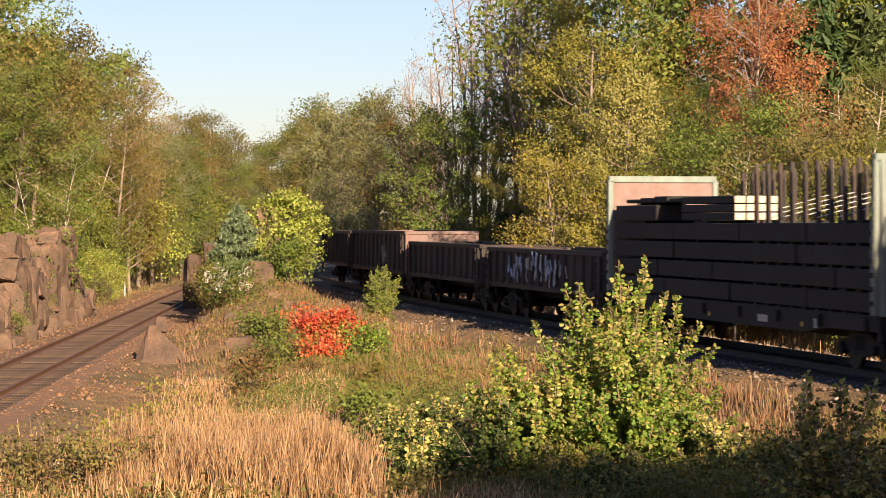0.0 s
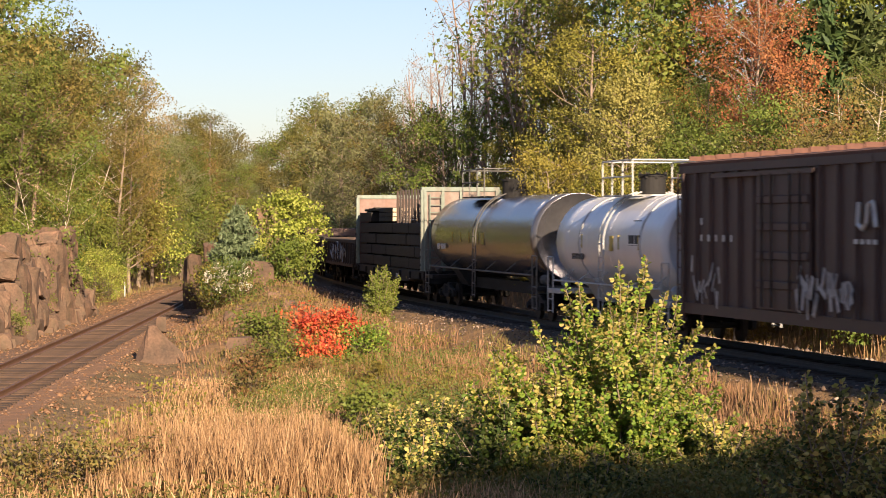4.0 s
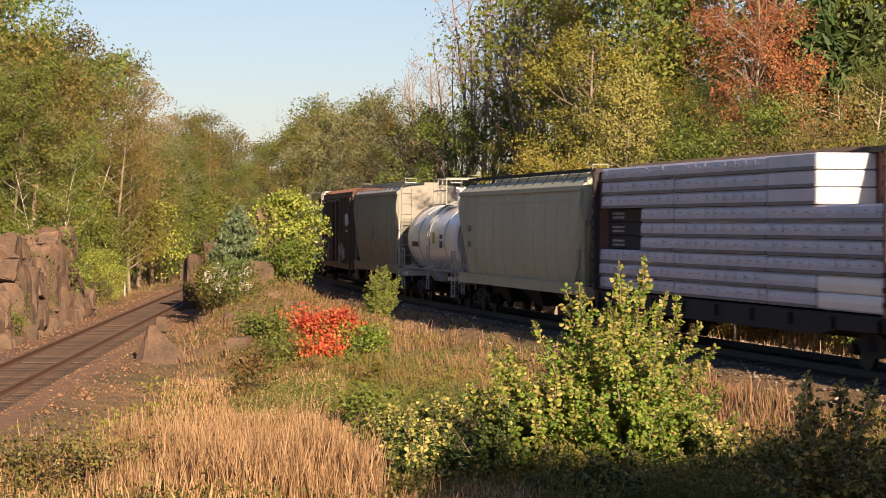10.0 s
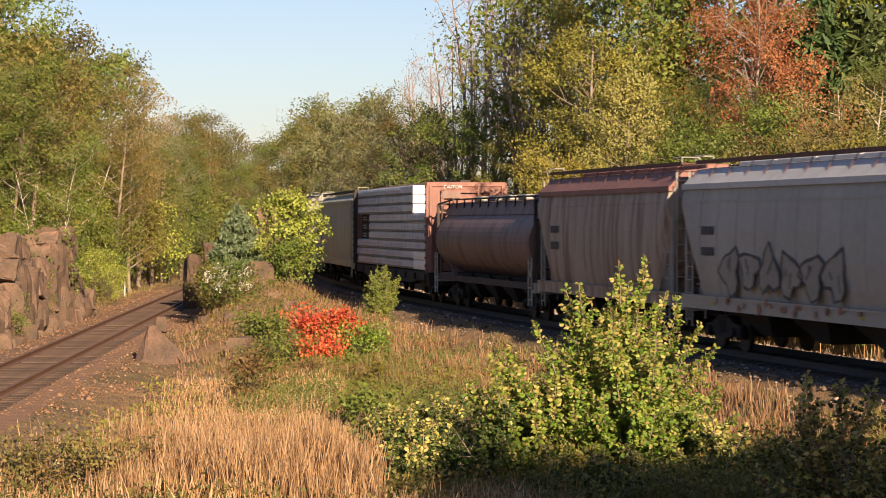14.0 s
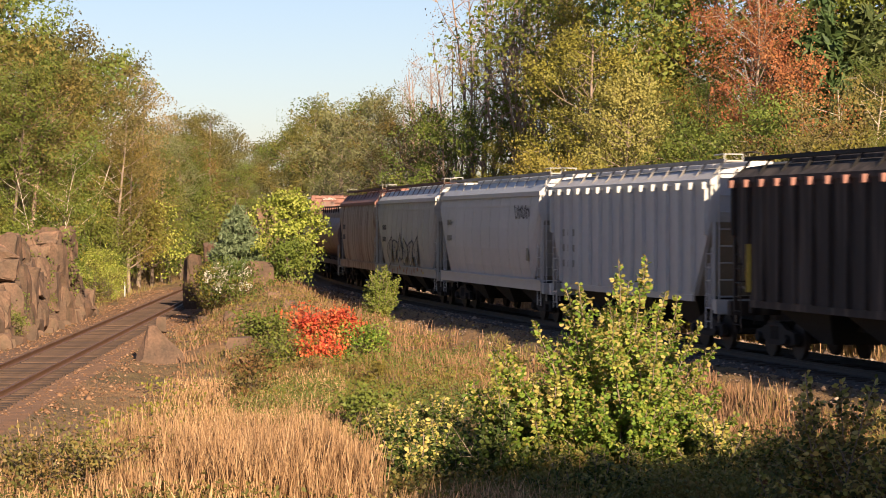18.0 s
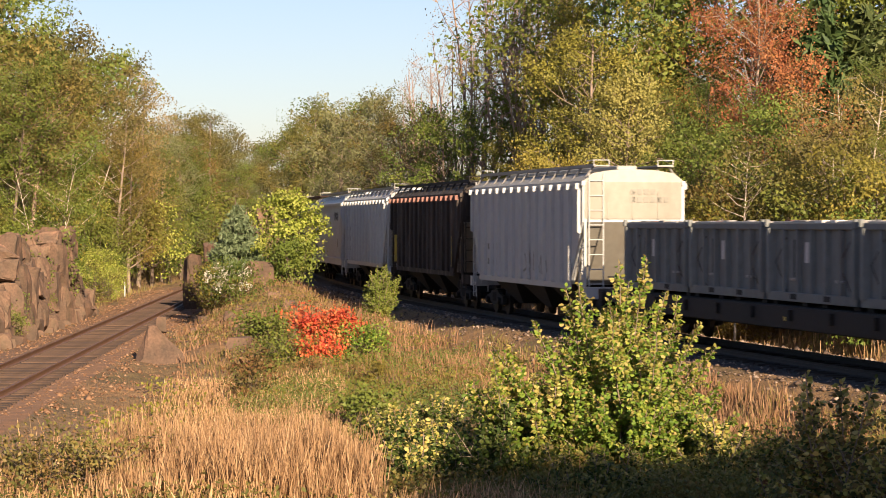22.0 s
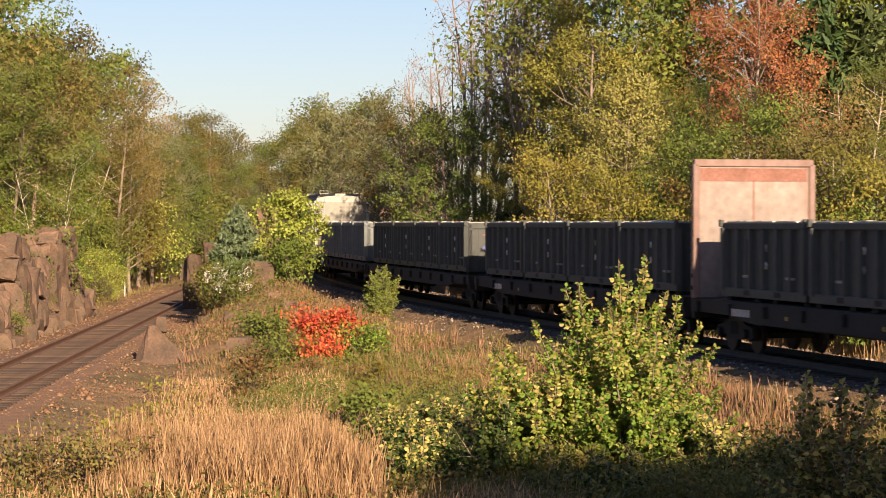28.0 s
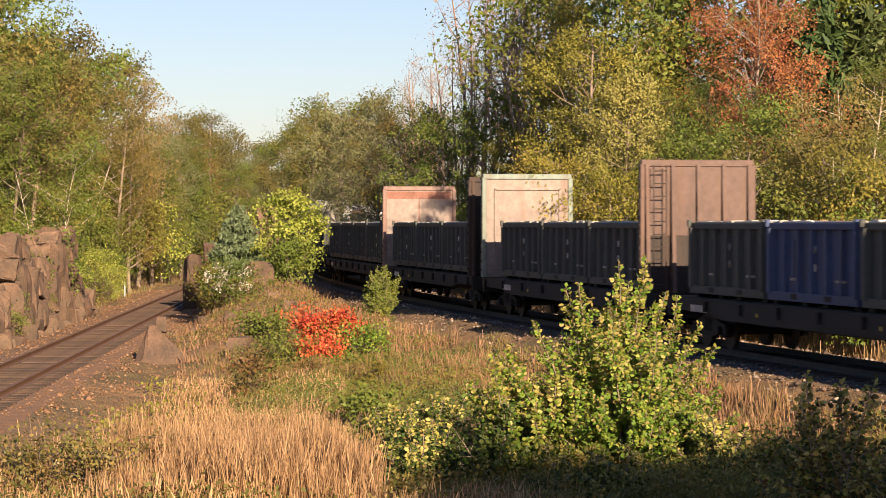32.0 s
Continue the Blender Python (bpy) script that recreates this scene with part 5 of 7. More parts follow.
# ---- plants ----
L_ = {
    "aspen": leaf_mat("aspen_leaves", [(0.09, 0.112, 0.021), (0.169, 0.165, 0.031), (0.252, 0.217, 0.04), (0.313, 0.263, 0.059)], 0.3, object_hue=0.015, spread=0.62, patch=0.72),
    "pale": leaf_mat("pale_yellow_leaves", [(0.121, 0.147, 0.031), (0.217, 0.219, 0.057), (0.314, 0.3, 0.094), (0.278, 0.226, 0.054)], 0.3, object_hue=0.01, spread=0.62, patch=0.72),
    "green": leaf_mat("green_leaves", [(0.049, 0.087, 0.018), (0.094, 0.139, 0.025), (0.152, 0.185, 0.036), (0.258, 0.239, 0.048)], 0.3, object_hue=0.02, spread=0.62, patch=0.72),
    "olive": leaf_mat("olive_leaves", [(0.066, 0.082, 0.024), (0.118, 0.123, 0.034), (0.176, 0.156, 0.042), (0.249, 0.18, 0.048)], 0.3, object_hue=0.025, spread=0.62, patch=0.72),
    "amber": leaf_mat("amber_leaves", [(0.103, 0.112, 0.03), (0.187, 0.149, 0.037), (0.255, 0.174, 0.043), (0.29, 0.163, 0.042)], 0.3, object_hue=0.012, spread=0.62, patch=0.72),
    # green darkened to put the near meadow's shade into the leaf colour
    "deep": leaf_mat("shade_darkened_leaves", [(0.03, 0.055, 0.012), (0.05, 0.085, 0.018), (0.08, 0.11, 0.025), (0.13, 0.13, 0.032)], 0.25, object_hue=0.01, patch=0.3, patch_scale=2.0),
    "tan": leaf_mat("thin_beige_leaves", [(0.12, 0.095, 0.039), (0.192, 0.142, 0.059), (0.252, 0.19, 0.084), (0.217, 0.131, 0.042)], 0.3, object_hue=0.01, spread=0.62, patch=0.72),
    "grey": leaf_mat("grey_green_leaves", [(0.084, 0.102, 0.045), (0.141, 0.154, 0.07), (0.197, 0.2, 0.095), (0.211, 0.166, 0.062)], 0.3, object_hue=0.012, spread=0.62, patch=0.72),
    "withered": leaf_mat("withered_grey_leaves", [(0.24, 0.20, 0.13), (0.34, 0.28, 0.18), (0.28, 0.17, 0.10), (0.22, 0.22, 0.10)], 0.3, object_hue=0.01, patch=0.4),
    # tone of sunlit leaves, given as leaf colour
    "tips": leaf_mat("sun_lightened_leaves", [(0.223, 0.232, 0.041), (0.335, 0.319, 0.082), (0.463, 0.399, 0.136), (0.399, 0.295, 0.088)], 0.3, object_hue=0.0),
    "rust": leaf_mat("russet_leaves", [(0.162, 0.064, 0.036), (0.291, 0.086, 0.045), (0.371, 0.146, 0.063), (0.291, 0.188, 0.063)], 0.3, object_hue=0.01, spread=0.62, patch=0.72),
    "red": leaf_mat("scarlet_leaves", [(0.38, 0.035, 0.03), (0.60, 0.08, 0.05), (0.68, 0.19, 0.075), (0.58, 0.32, 0.12)], 0.35, object_hue=0.005, patch=0.6, patch_scale=2.2),
    "bright": leaf_mat("yellow_green_leaves", [(0.055, 0.105, 0.014), (0.10, 0.165, 0.022), (0.18, 0.235, 0.034), (0.30, 0.30, 0.06)], 0.3, object_hue=0.008, patch=0.3, patch_scale=2.0),
    "lime": leaf_mat("lime_yellow_leaves", [(0.126, 0.188, 0.027), (0.231, 0.287, 0.041), (0.385, 0.416, 0.09), (0.539, 0.515, 0.18)], 0.35, object_hue=0.0, patch=0.4, patch_scale=1.5),
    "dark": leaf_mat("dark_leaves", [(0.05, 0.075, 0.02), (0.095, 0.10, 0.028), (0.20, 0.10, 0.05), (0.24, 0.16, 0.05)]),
    "needle": leaf_mat("blue_green_needles", [(0.115, 0.165, 0.085), (0.175, 0.235, 0.12), (0.25, 0.31, 0.17)], 0.25, object_hue=0.0),
    "russet": leaf_mat("russet_grass", [(0.15, 0.08, 0.045), (0.28, 0.155, 0.085), (0.38, 0.225, 0.13), (0.15, 0.125, 0.05)], 0.3, object_hue=0.0, patch=0.5, patch_scale=0.4),
    "meadow": leaf_mat("meadow_leaves", [(0.074, 0.118, 0.024), (0.139, 0.181, 0.043), (0.213, 0.223, 0.064), (0.279, 0.202, 0.076)], 0.3, patch=0.6, patch_scale=0.7),
    # needles almost black: the wood's shade is put into their colour
    "fir": leaf_mat("shade_dark_needles", [(0.018, 0.03, 0.014), (0.03, 0.045, 0.02), (0.05, 0.06, 0.03)], 0.1),
    "pine": leaf_mat("deep_green_needles", [(0.035, 0.065, 0.022), (0.06, 0.095, 0.03), (0.095, 0.13, 0.045)], 0.15),
    "straw": leaf_mat("dry_straw", [(0.22, 0.125, 0.065), (0.38, 0.235, 0.12), (0.56, 0.375, 0.205), (0.30, 0.175, 0.09)], 0.3, object_hue=0.0),
    "grass": leaf_mat("mixed_grass", [(0.111, 0.129, 0.031), (0.204, 0.185, 0.051), (0.315, 0.224, 0.081), (0.128, 0.138, 0.038)], 0.3, object_hue=0.0, patch=0.5, patch_scale=0.5),
    "weed": leaf_mat("weed_leaves", [(0.068, 0.086, 0.023), (0.135, 0.131, 0.036), (0.225, 0.167, 0.054), (0.243, 0.126, 0.054)], 0.3, patch=0.5, patch_scale=0.9),
}


def tubes(paths, n=5, base0=0):
    """Tapered tubes along polylines: a list of (points (k, 3), radii (k))."""
    V, F, base = [], [], base0
    ang = np.linspace(0, 2 * np.pi, n, endpoint=False)
    for p, r in paths:
        p, r = np.asarray(p, float), np.asarray(r, float)
        d = np.gradient(p, axis=0)
        d /= np.linalg.norm(d, axis=1)[:, None] + 1e-9
        ref = np.where(abs(d[:, 2:3]) > 0.9, np.array([[1.0, 0, 0]]), np.array([[0, 0, 1.0]]))
        a = np.cross(d, ref)
        a /= np.linalg.norm(a, axis=1)[:, None]
        b = np.cross(d, a)
        ring = p[:, None] + r[:, None, None] * (np.cos(ang)[None, :, None] * a[:, None] + np.sin(ang)[None, :, None] * b[:, None])
        V.append(ring.reshape(-1, 3))
        k = len(p)
        i = np.arange(k - 1)[:, None] * n
        j = np.arange(n)[None]
        j2 = (j + 1) % n
        F.append((np.stack([i + j, i + j2, i + n + j2, i + n + j], -1)).reshape(-1, 4) + base)
        base += k * n
    return np.concatenate(V), np.concatenate(F)


def leaves(g, centers, size, flat=0.3, aspect=0.66, out=None, plain=False):
    """One kite-shaped leaf, slightly folded, at each centre."""
    n = len(centers)
    u = g.normal(size=(n, 3))
    u /= np.linalg.norm(u, axis=1)[:, None]
    w = g.normal(size=(n, 3)) * 0.6 + np.array([0, 0, flat * 2])
    if out is not None:
        o = np.asarray(centers) - out
        w = w * 0.6 + o / (np.linalg.norm(o, axis=1)[:, None] + 1e-6) * 1.5
    v = np.cross(w, u)
    v /= np.linalg.norm(v, axis=1)[:, None] + 1e-9
    s = size * g.uniform(0.6, 1.25, (n, 1))
    u, v = u * s * 0.5, v * s * 0.5 * aspect
    c = np.asarray(centers)
    if plain:
        tri = np.stack([c - u * 0.9, c + v * 1.25 + 0.5 * u, c - v * 1.25 + 0.7 * u], 1).reshape(-1, 3)
        return tri, np.arange(3 * n).reshape(-1, 3)
    quad = np.stack([c - u, c + v + 0.1 * u, c + u, c - v + 0.1 * u], 1).reshape(-1, 3)
    return quad, np.arange(4 * n).reshape(-1, 4)


def oval_leaves(g, c, axis, face, size, aspect=0.64):
    """Rounded leaves folded along the midrib: axis from stalk to tip, face roughly the way the blade looks."""
    n = len(c)
    u = axis / (np.linalg.norm(axis, axis=1)[:, None] + 1e-9)
    w = face - u * (face * u).sum(1)[:, None]
    w /= np.linalg.norm(w, axis=1)[:, None] + 1e-9
    v = np.cross(w, u)
    s = size * g.uniform(0.65, 1.2, (n, 1))
    fold = w * s * 0.10
    a, b = v * s * 0.5 * aspect, v * s * 0.38 * aspect
    pts = np.stack([c, c + u * s * 0.35 + a - fold, c + u * s * 0.75 + b - fold, c + u * s, c + u * s * 0.75 - b - fold, c + u * s * 0.35 - a - fold], 1).reshape(-1, 3)
    i = np.arange(n)[:, None] * 6
    return pts, np.concatenate([i + np.array([[0, 1, 2, 3]]), i + np.array([[0, 3, 4, 5]])])


def limb(g, a, direction, length, r, bend=0.25, k=6):
    p = [np.array(a, float)]
    d = np.array(direction, float)
    for _ in range(k):
        d = d + g.normal(size=3) * bend * 0.35 + np.array([0, 0, 0.06])
        d /= np.linalg.norm(d)
        p.append(p[-1] + d * length / k)
    return np.array(p), np.linspace(r, r * 0.25, k + 1)


PROFILES = {
    "round": lambda t: 0.45 + 0.75 * math.sin(math.pi * min(1.0, 0.15 + 0.8 * t)) ** 0.8,
    "cone": lambda t: 1.05 - 0.95 * t,
    "egg": lambda t: 0.55 + 0.6 * math.sin(math.pi * min(1.0, 0.18 + 0.85 * t)) - 0.25 * t,
    "vase": lambda t: 0.4 + 0.8 * t,
}


def build_plant(name, seed, leaf, bark, h, crown_low, radius, n_leaf, leaf_size, stems=1, limbs=14, clump=0.2, lean=0.06, trunk_r=None, flat=0.3, up=0.7, category="tree", label="", plain=False, shape="round", twigs=2, spread=0.28, wild=0.6):
    """A plant with tapered stems, limbs that fork into twigs, and leaves in tight sprays round the twigs with gaps between."""
    g = np.random.default_rng(seed)
    trunk_r = trunk_r or h * 0.013
    paths, tips = [], []
    prof = PROFILES[shape]
    turn = g.uniform(0, 6.28)
    for k in range(stems):
        a = g.uniform(0, 2 * np.pi)
        hh = h * (g.uniform(0.82, 1.0) if stems > 1 else 0.97)
        sp_ = 0.0 if stems == 1 else spread
        d = (np.cos(a) * sp_ + g.normal() * lean, np.sin(a) * sp_ + g.normal() * lean, 1.0)
        p, r = limb(g, (np.cos(a) * 0.12 * (stems > 1), np.sin(a) * 0.12 * (stems > 1), -0.15), np.array(d) / np.linalg.norm(d), hh, trunk_r * (1 if stems == 1 else 0.7), 0.10, 9)
        paths.append((p, r))
        tips += [p[-1], p[-1] * 0.6 + p[-2] * 0.4]
        for j in range(max(3, limbs // stems)):
            f = crown_low + (1 - crown_low) * (j + g.uniform(0, 0.9)) / max(3, limbs // stems)
            i = min(f, 0.97) * (len(p) - 1)
            q = p[int(i)] + (p[min(int(i) + 1, len(p) - 1)] - p[int(i)]) * (i % 1)
            t = (f - crown_low) / max(1e-3, 1 - crown_low)
            reach = radius * prof(t) * g.uniform(1 - wild * 0.5, 1 + wild * 0.25)
            turn += 2.4 + g.normal() * 0.3
            dd = np.array([np.cos(turn), np.sin(turn), up * g.uniform(0.4, 1.1)])
            dd /= np.linalg.norm(dd)
            lp, lr = limb(g, q, dd, reach * 1.1, max(0.012, trunk_r * 0.42 * (1 - 0.7 * t)), 0.34, 4)
            paths.append((lp, lr))
            tips += [lp[-1], lp[-2]]
            for _ in range(twigs):
                sp, sr = limb(g, lp[int(g.integers(1, 5))], g.normal(size=3) * [1, 1, 0.5] + dd * 0.9, reach * g.uniform(0.25, 0.5), max(0.007, trunk_r * 0.13), 0.3, 2)
                paths.append((sp, sr))
                tips.append(sp[-1])
    tips = np.array(tips)
    weight = g.gamma(1.7, 1.0, len(tips))
    idx = g.choice(len(tips), n_leaf, p=weight / weight.sum())
    pick = tips[idx]
    fan = g.normal(size=(len(tips), 3)) * 0.5
    o = np.clip(g.normal(size=(n_leaf, 3)), -1.5, 1.5) * clump * (0.6 + 0.35 * np.sqrt(weight))[idx][:, None]
    o[:, 2] = o[:, 2] * 0.5 + (o[:, :2] * fan[idx, :2]).sum(1)
    c = pick + o
    c[:, 2] = np.maximum(c[:, 2], 0.05 * h)
    root = tagged(new(name), label, category)
    paths.sort(key=lambda q: -q[1][0])
    thick = max(stems, len(paths) // 7)
    v, f = tubes(paths[:thick], 6)
    v2, f2 = tubes(paths[thick:], 3, len(v))
    part("trunk", fast_mesh("trunk", np.concatenate([v, v2]), np.concatenate([f, f2]), bark, True), None, root)
    v, f = leaves(g, c, leaf_size, flat, out=pick - np.array([0, 0, 0.25]) - (pick * np.array([1, 1, 0])) * 0.12, plain=plain)
    part("crown", fast_mesh("crown", v, f, leaf), None, root)
    return root


def build_spruce(name, seed, h, radius, label, n_tier=26, leaf="needle"):
    g = np.random.default_rng(seed)
    paths = [(np.array([[0, 0, -0.1], [0.02, 0, h * 0.5], [0, 0, h]]), np.array([h * 0.012, h * 0.008, 0.01]))]
    c = []
    for k in range(n_tier):
        t = k / n_tier
        z = h * (0.05 + 0.93 * t)
        for _ in range(9):
            a = g.uniform(0, 2 * np.pi)
            r = radius * (1 - t) ** 0.85 * g.uniform(0.75, 1.15) + 0.08
            p = np.array([[0, 0, z], [np.cos(a) * r * 0.5, np.sin(a) * r * 0.5, z + 0.05 * r], [np.cos(a) * r, np.sin(a) * r, z + 0.2 * r]])
            paths.append((p, np.array([0.02, 0.012, 0.004])))
            m = max(8, int(80 * r / radius))
            f = g.uniform(0.2, 1.0, m)[:, None]
            c.append(p[0] + (p[2] - p[0]) * f + g.normal(size=(m, 3)) * 0.05 * h / 3.5)
    root = tagged(new(name), label, "tree")
    v, f = tubes(paths, 4)
    part("trunk", fast_mesh("trunk", v, f, M["bark"], True), None, root)
    v, f = leaves(g, np.concatenate(c), 0.085 * h, 0.5, 0.26)
    part("crown", fast_mesh("crown", v, f, L_[leaf]), None, root)
    return root


def ridge(b):
    """Tangent of the height of the treetops above the eye, by bearing."""
    px = np.array([-60, 0, 60, 150, 190, 290, 385, 430, 480, 500, 570, 620, 740, 765, 1700])
    top = np.array([-30, 0, 30, 75, 140, 195, 250, 276, 262, 215, 180, 140, 128, -40, -60])
    return np.interp(b, (px - 784) / 4300, (394 - top) / 4300)


def skyline(b):
    """The lowest treetop line within a crown's width of a bearing."""
    return min(float(ridge(b + o)) for o in (-0.011, 0.0, 0.011)) * 0.97


KINDS = {}


def stock(kind, n, **kw):
    KINDS[kind] = [build_plant(seed=100 * len(KINDS) + i, plain=True, **kw) for i in range(n)]


# full-grown stock, 10 m high, copied through the woods
stock("aspen", 3, name="aspen_tree", leaf=L_["aspen"], bark=M["bark_pale"], h=10, crown_low=0.25, radius=1.6, n_leaf=11500, leaf_size=0.101, limbs=24, clump=0.3, label="slender aspen with yellowing leaves and a pale trunk")
stock("pale", 2, name="aspen_tree", leaf=L_["pale"], bark=M["bark_pale"], h=10, crown_low=0.2, radius=1.7, n_leaf=11500, leaf_size=0.101, limbs=24, clump=0.3, shape="egg", label="pale yellow-green aspen at the edge of the wood")
stock("green", 3, name="maple_tree", leaf=L_["green"], bark=M["bark"], h=10, crown_low=0.14, radius=2.3, n_leaf=14000, leaf_size=0.106, limbs=27, clump=0.384, label="leafy green maple at the edge of the wood")
stock("olive", 3, name="poplar_tree", leaf=L_["olive"], bark=M["bark_pale"], h=10, crown_low=0.18, radius=1.9, n_leaf=12500, leaf_size=0.101, limbs=27, clump=0.336, label="olive-brown poplar thinning in autumn")
stock("amber", 2, name="poplar_tree", leaf=L_["amber"], bark=M["bark_pale"], h=10, crown_low=0.18, radius=1.8, n_leaf=12500, leaf_size=0.101, limbs=27, clump=0.324, label="amber-brown poplar in autumn leaf")
stock("tan", 2, name="poplar_tree", leaf=L_["tan"], bark=M["bark_pale"], h=10, crown_low=0.15, radius=1.6, n_leaf=10500, leaf_size=0.112, limbs=32, clump=0.312, up=1.1, label="beige poplar that has lost many leaves")
stock("grey", 2, name="willow_tree", leaf=L_["grey"], bark=M["bark_pale"], h=10, crown_low=0.15, radius=2.4, n_leaf=14000, leaf_size=0.106, limbs=27, clump=0.408, label="broad grey-green willow with a rounded airy crown")
stock("green_far", 2, name="maple_tree", leaf=L_["green"], bark=M["bark"], h=10, crown_low=0.15, radius=2.5, n_leaf=6800, leaf_size=0.174, limbs=17, clump=0.432, label="green maple deep in the wood")
stock("olive_far", 2, name="poplar_tree", leaf=L_["olive"], bark=M["bark_pale"], h=10, crown_low=0.15, radius=2.2, n_leaf=6800, leaf_size=0.174, limbs=17, clump=0.432, label="olive poplar deep in the wood")
stock("bare", 3, name="bare_tree", leaf=L_["withered"], bark=M["bark_rosy"], h=10, crown_low=0.3, radius=1.2, n_leaf=4200, leaf_size=0.075, stems=9, limbs=72, clump=0.22, trunk_r=0.1, up=1.6, spread=0.2, twigs=5, label="nearly leafless tree of many pale rosy stems")
stock("birch", 2, name="birch_tree", leaf=L_["aspen"], bark=M["birch"], h=10, crown_low=0.35, radius=1.5, n_leaf=7500, leaf_size=0.118, stems=2, limbs=27, clump=0.312, label="white-trunked birch with sparse yellow leaves")
stock("rust", 2, name="red_maple_tree", leaf=L_["rust"], bark=M["bark_pale"], h=10, crown_low=0.3, radius=2.2, n_leaf=8000, leaf_size=0.101, limbs=24, clump=0.336, trunk_r=0.11, label="half-bare maple with russet red leaves")
stock("shrub", 3, name="shrub", leaf=L_["green"], bark=M["bark"], h=3.0, crown_low=0.08, radius=1.4, n_leaf=4200, leaf_size=0.118, stems=5, limbs=27, clump=0.24, category="shrub", label="dense green shrub at the foot of the wood")
stock("gold", 2, name="shrub", leaf=L_["aspen"], bark=M["bark"], h=3.0, crown_low=0.08, radius=1.3, n_leaf=4200, leaf_size=0.112, stems=5, limbs=27, clump=0.24, category="shrub", label="golden brown shrub at the foot of the wood")
stock("limeshrub", 2, name="shrub", leaf=L_["lime"], bark=M["bark"], h=3.0, crown_low=0.05, radius=1.4, n_leaf=4200, leaf_size=0.101, stems=5, limbs=27, clump=0.24, category="shrub", label="bright yellow-green shrub beside the single line")
stock("tuft_green", 2, name="weed_tuft", leaf=L_["green"], bark=M["bark"], h=3.0, crown_low=0.05, radius=1.5, n_leaf=1500, leaf_size=0.3, stems=7, limbs=24, clump=0.3, category="weed", label="leafy green weed clump in the meadow")
stock("tuft_gold", 2, name="weed_tuft", leaf=L_["aspen"], bark=M["bark"], h=3.0, crown_low=0.05, radius=1.3, n_leaf=1300, leaf_size=0.27, stems=8, limbs=24, clump=0.3, category="weed", label="yellowing goldenrod clump in the meadow")
stock("tuft_russet", 2, name="weed_tuft", leaf=L_["weed"], bark=M["bark"], h=3.0, crown_low=0.05, radius=1.3, n_leaf=1300, leaf_size=0.27, stems=8, limbs=24, clump=0.3, category="weed", label="russet brown weed clump in the meadow")
LOW = ("shrub", "gold", "limeshrub", "tuft_green", "tuft_gold", "tuft_russet")
USED = set()


def plant(kind, x, y, height, variant=None, sink=0.0):
    g = rng
    pool = KINDS[kind]
    src = pool[int(g.integers(len(pool))) if variant is None else variant % len(pool)]
    s = height / (3.0 if kind in LOW else 10.0)
    m = Matrix.Translation((x, y, gz(x, y) - 0.05 - sink)) @ Matrix.Rotation(g.uniform(0, 6.28), 4, "Z") @ Matrix.Diagonal((s * g.uniform(0.9, 1.15), s * g.uniform(0.9, 1.15), s, 1))
    if src not in USED:
        USED.add(src)
        src.matrix_basis = m
        return src
    return copy_thing(src, m)


def clear_of_lines(x, y, d=4.5):
    return abs(x - float(x_main(y))) > d and (y > 195 or abs(x - float(x_side(y))) > d - 0.6)


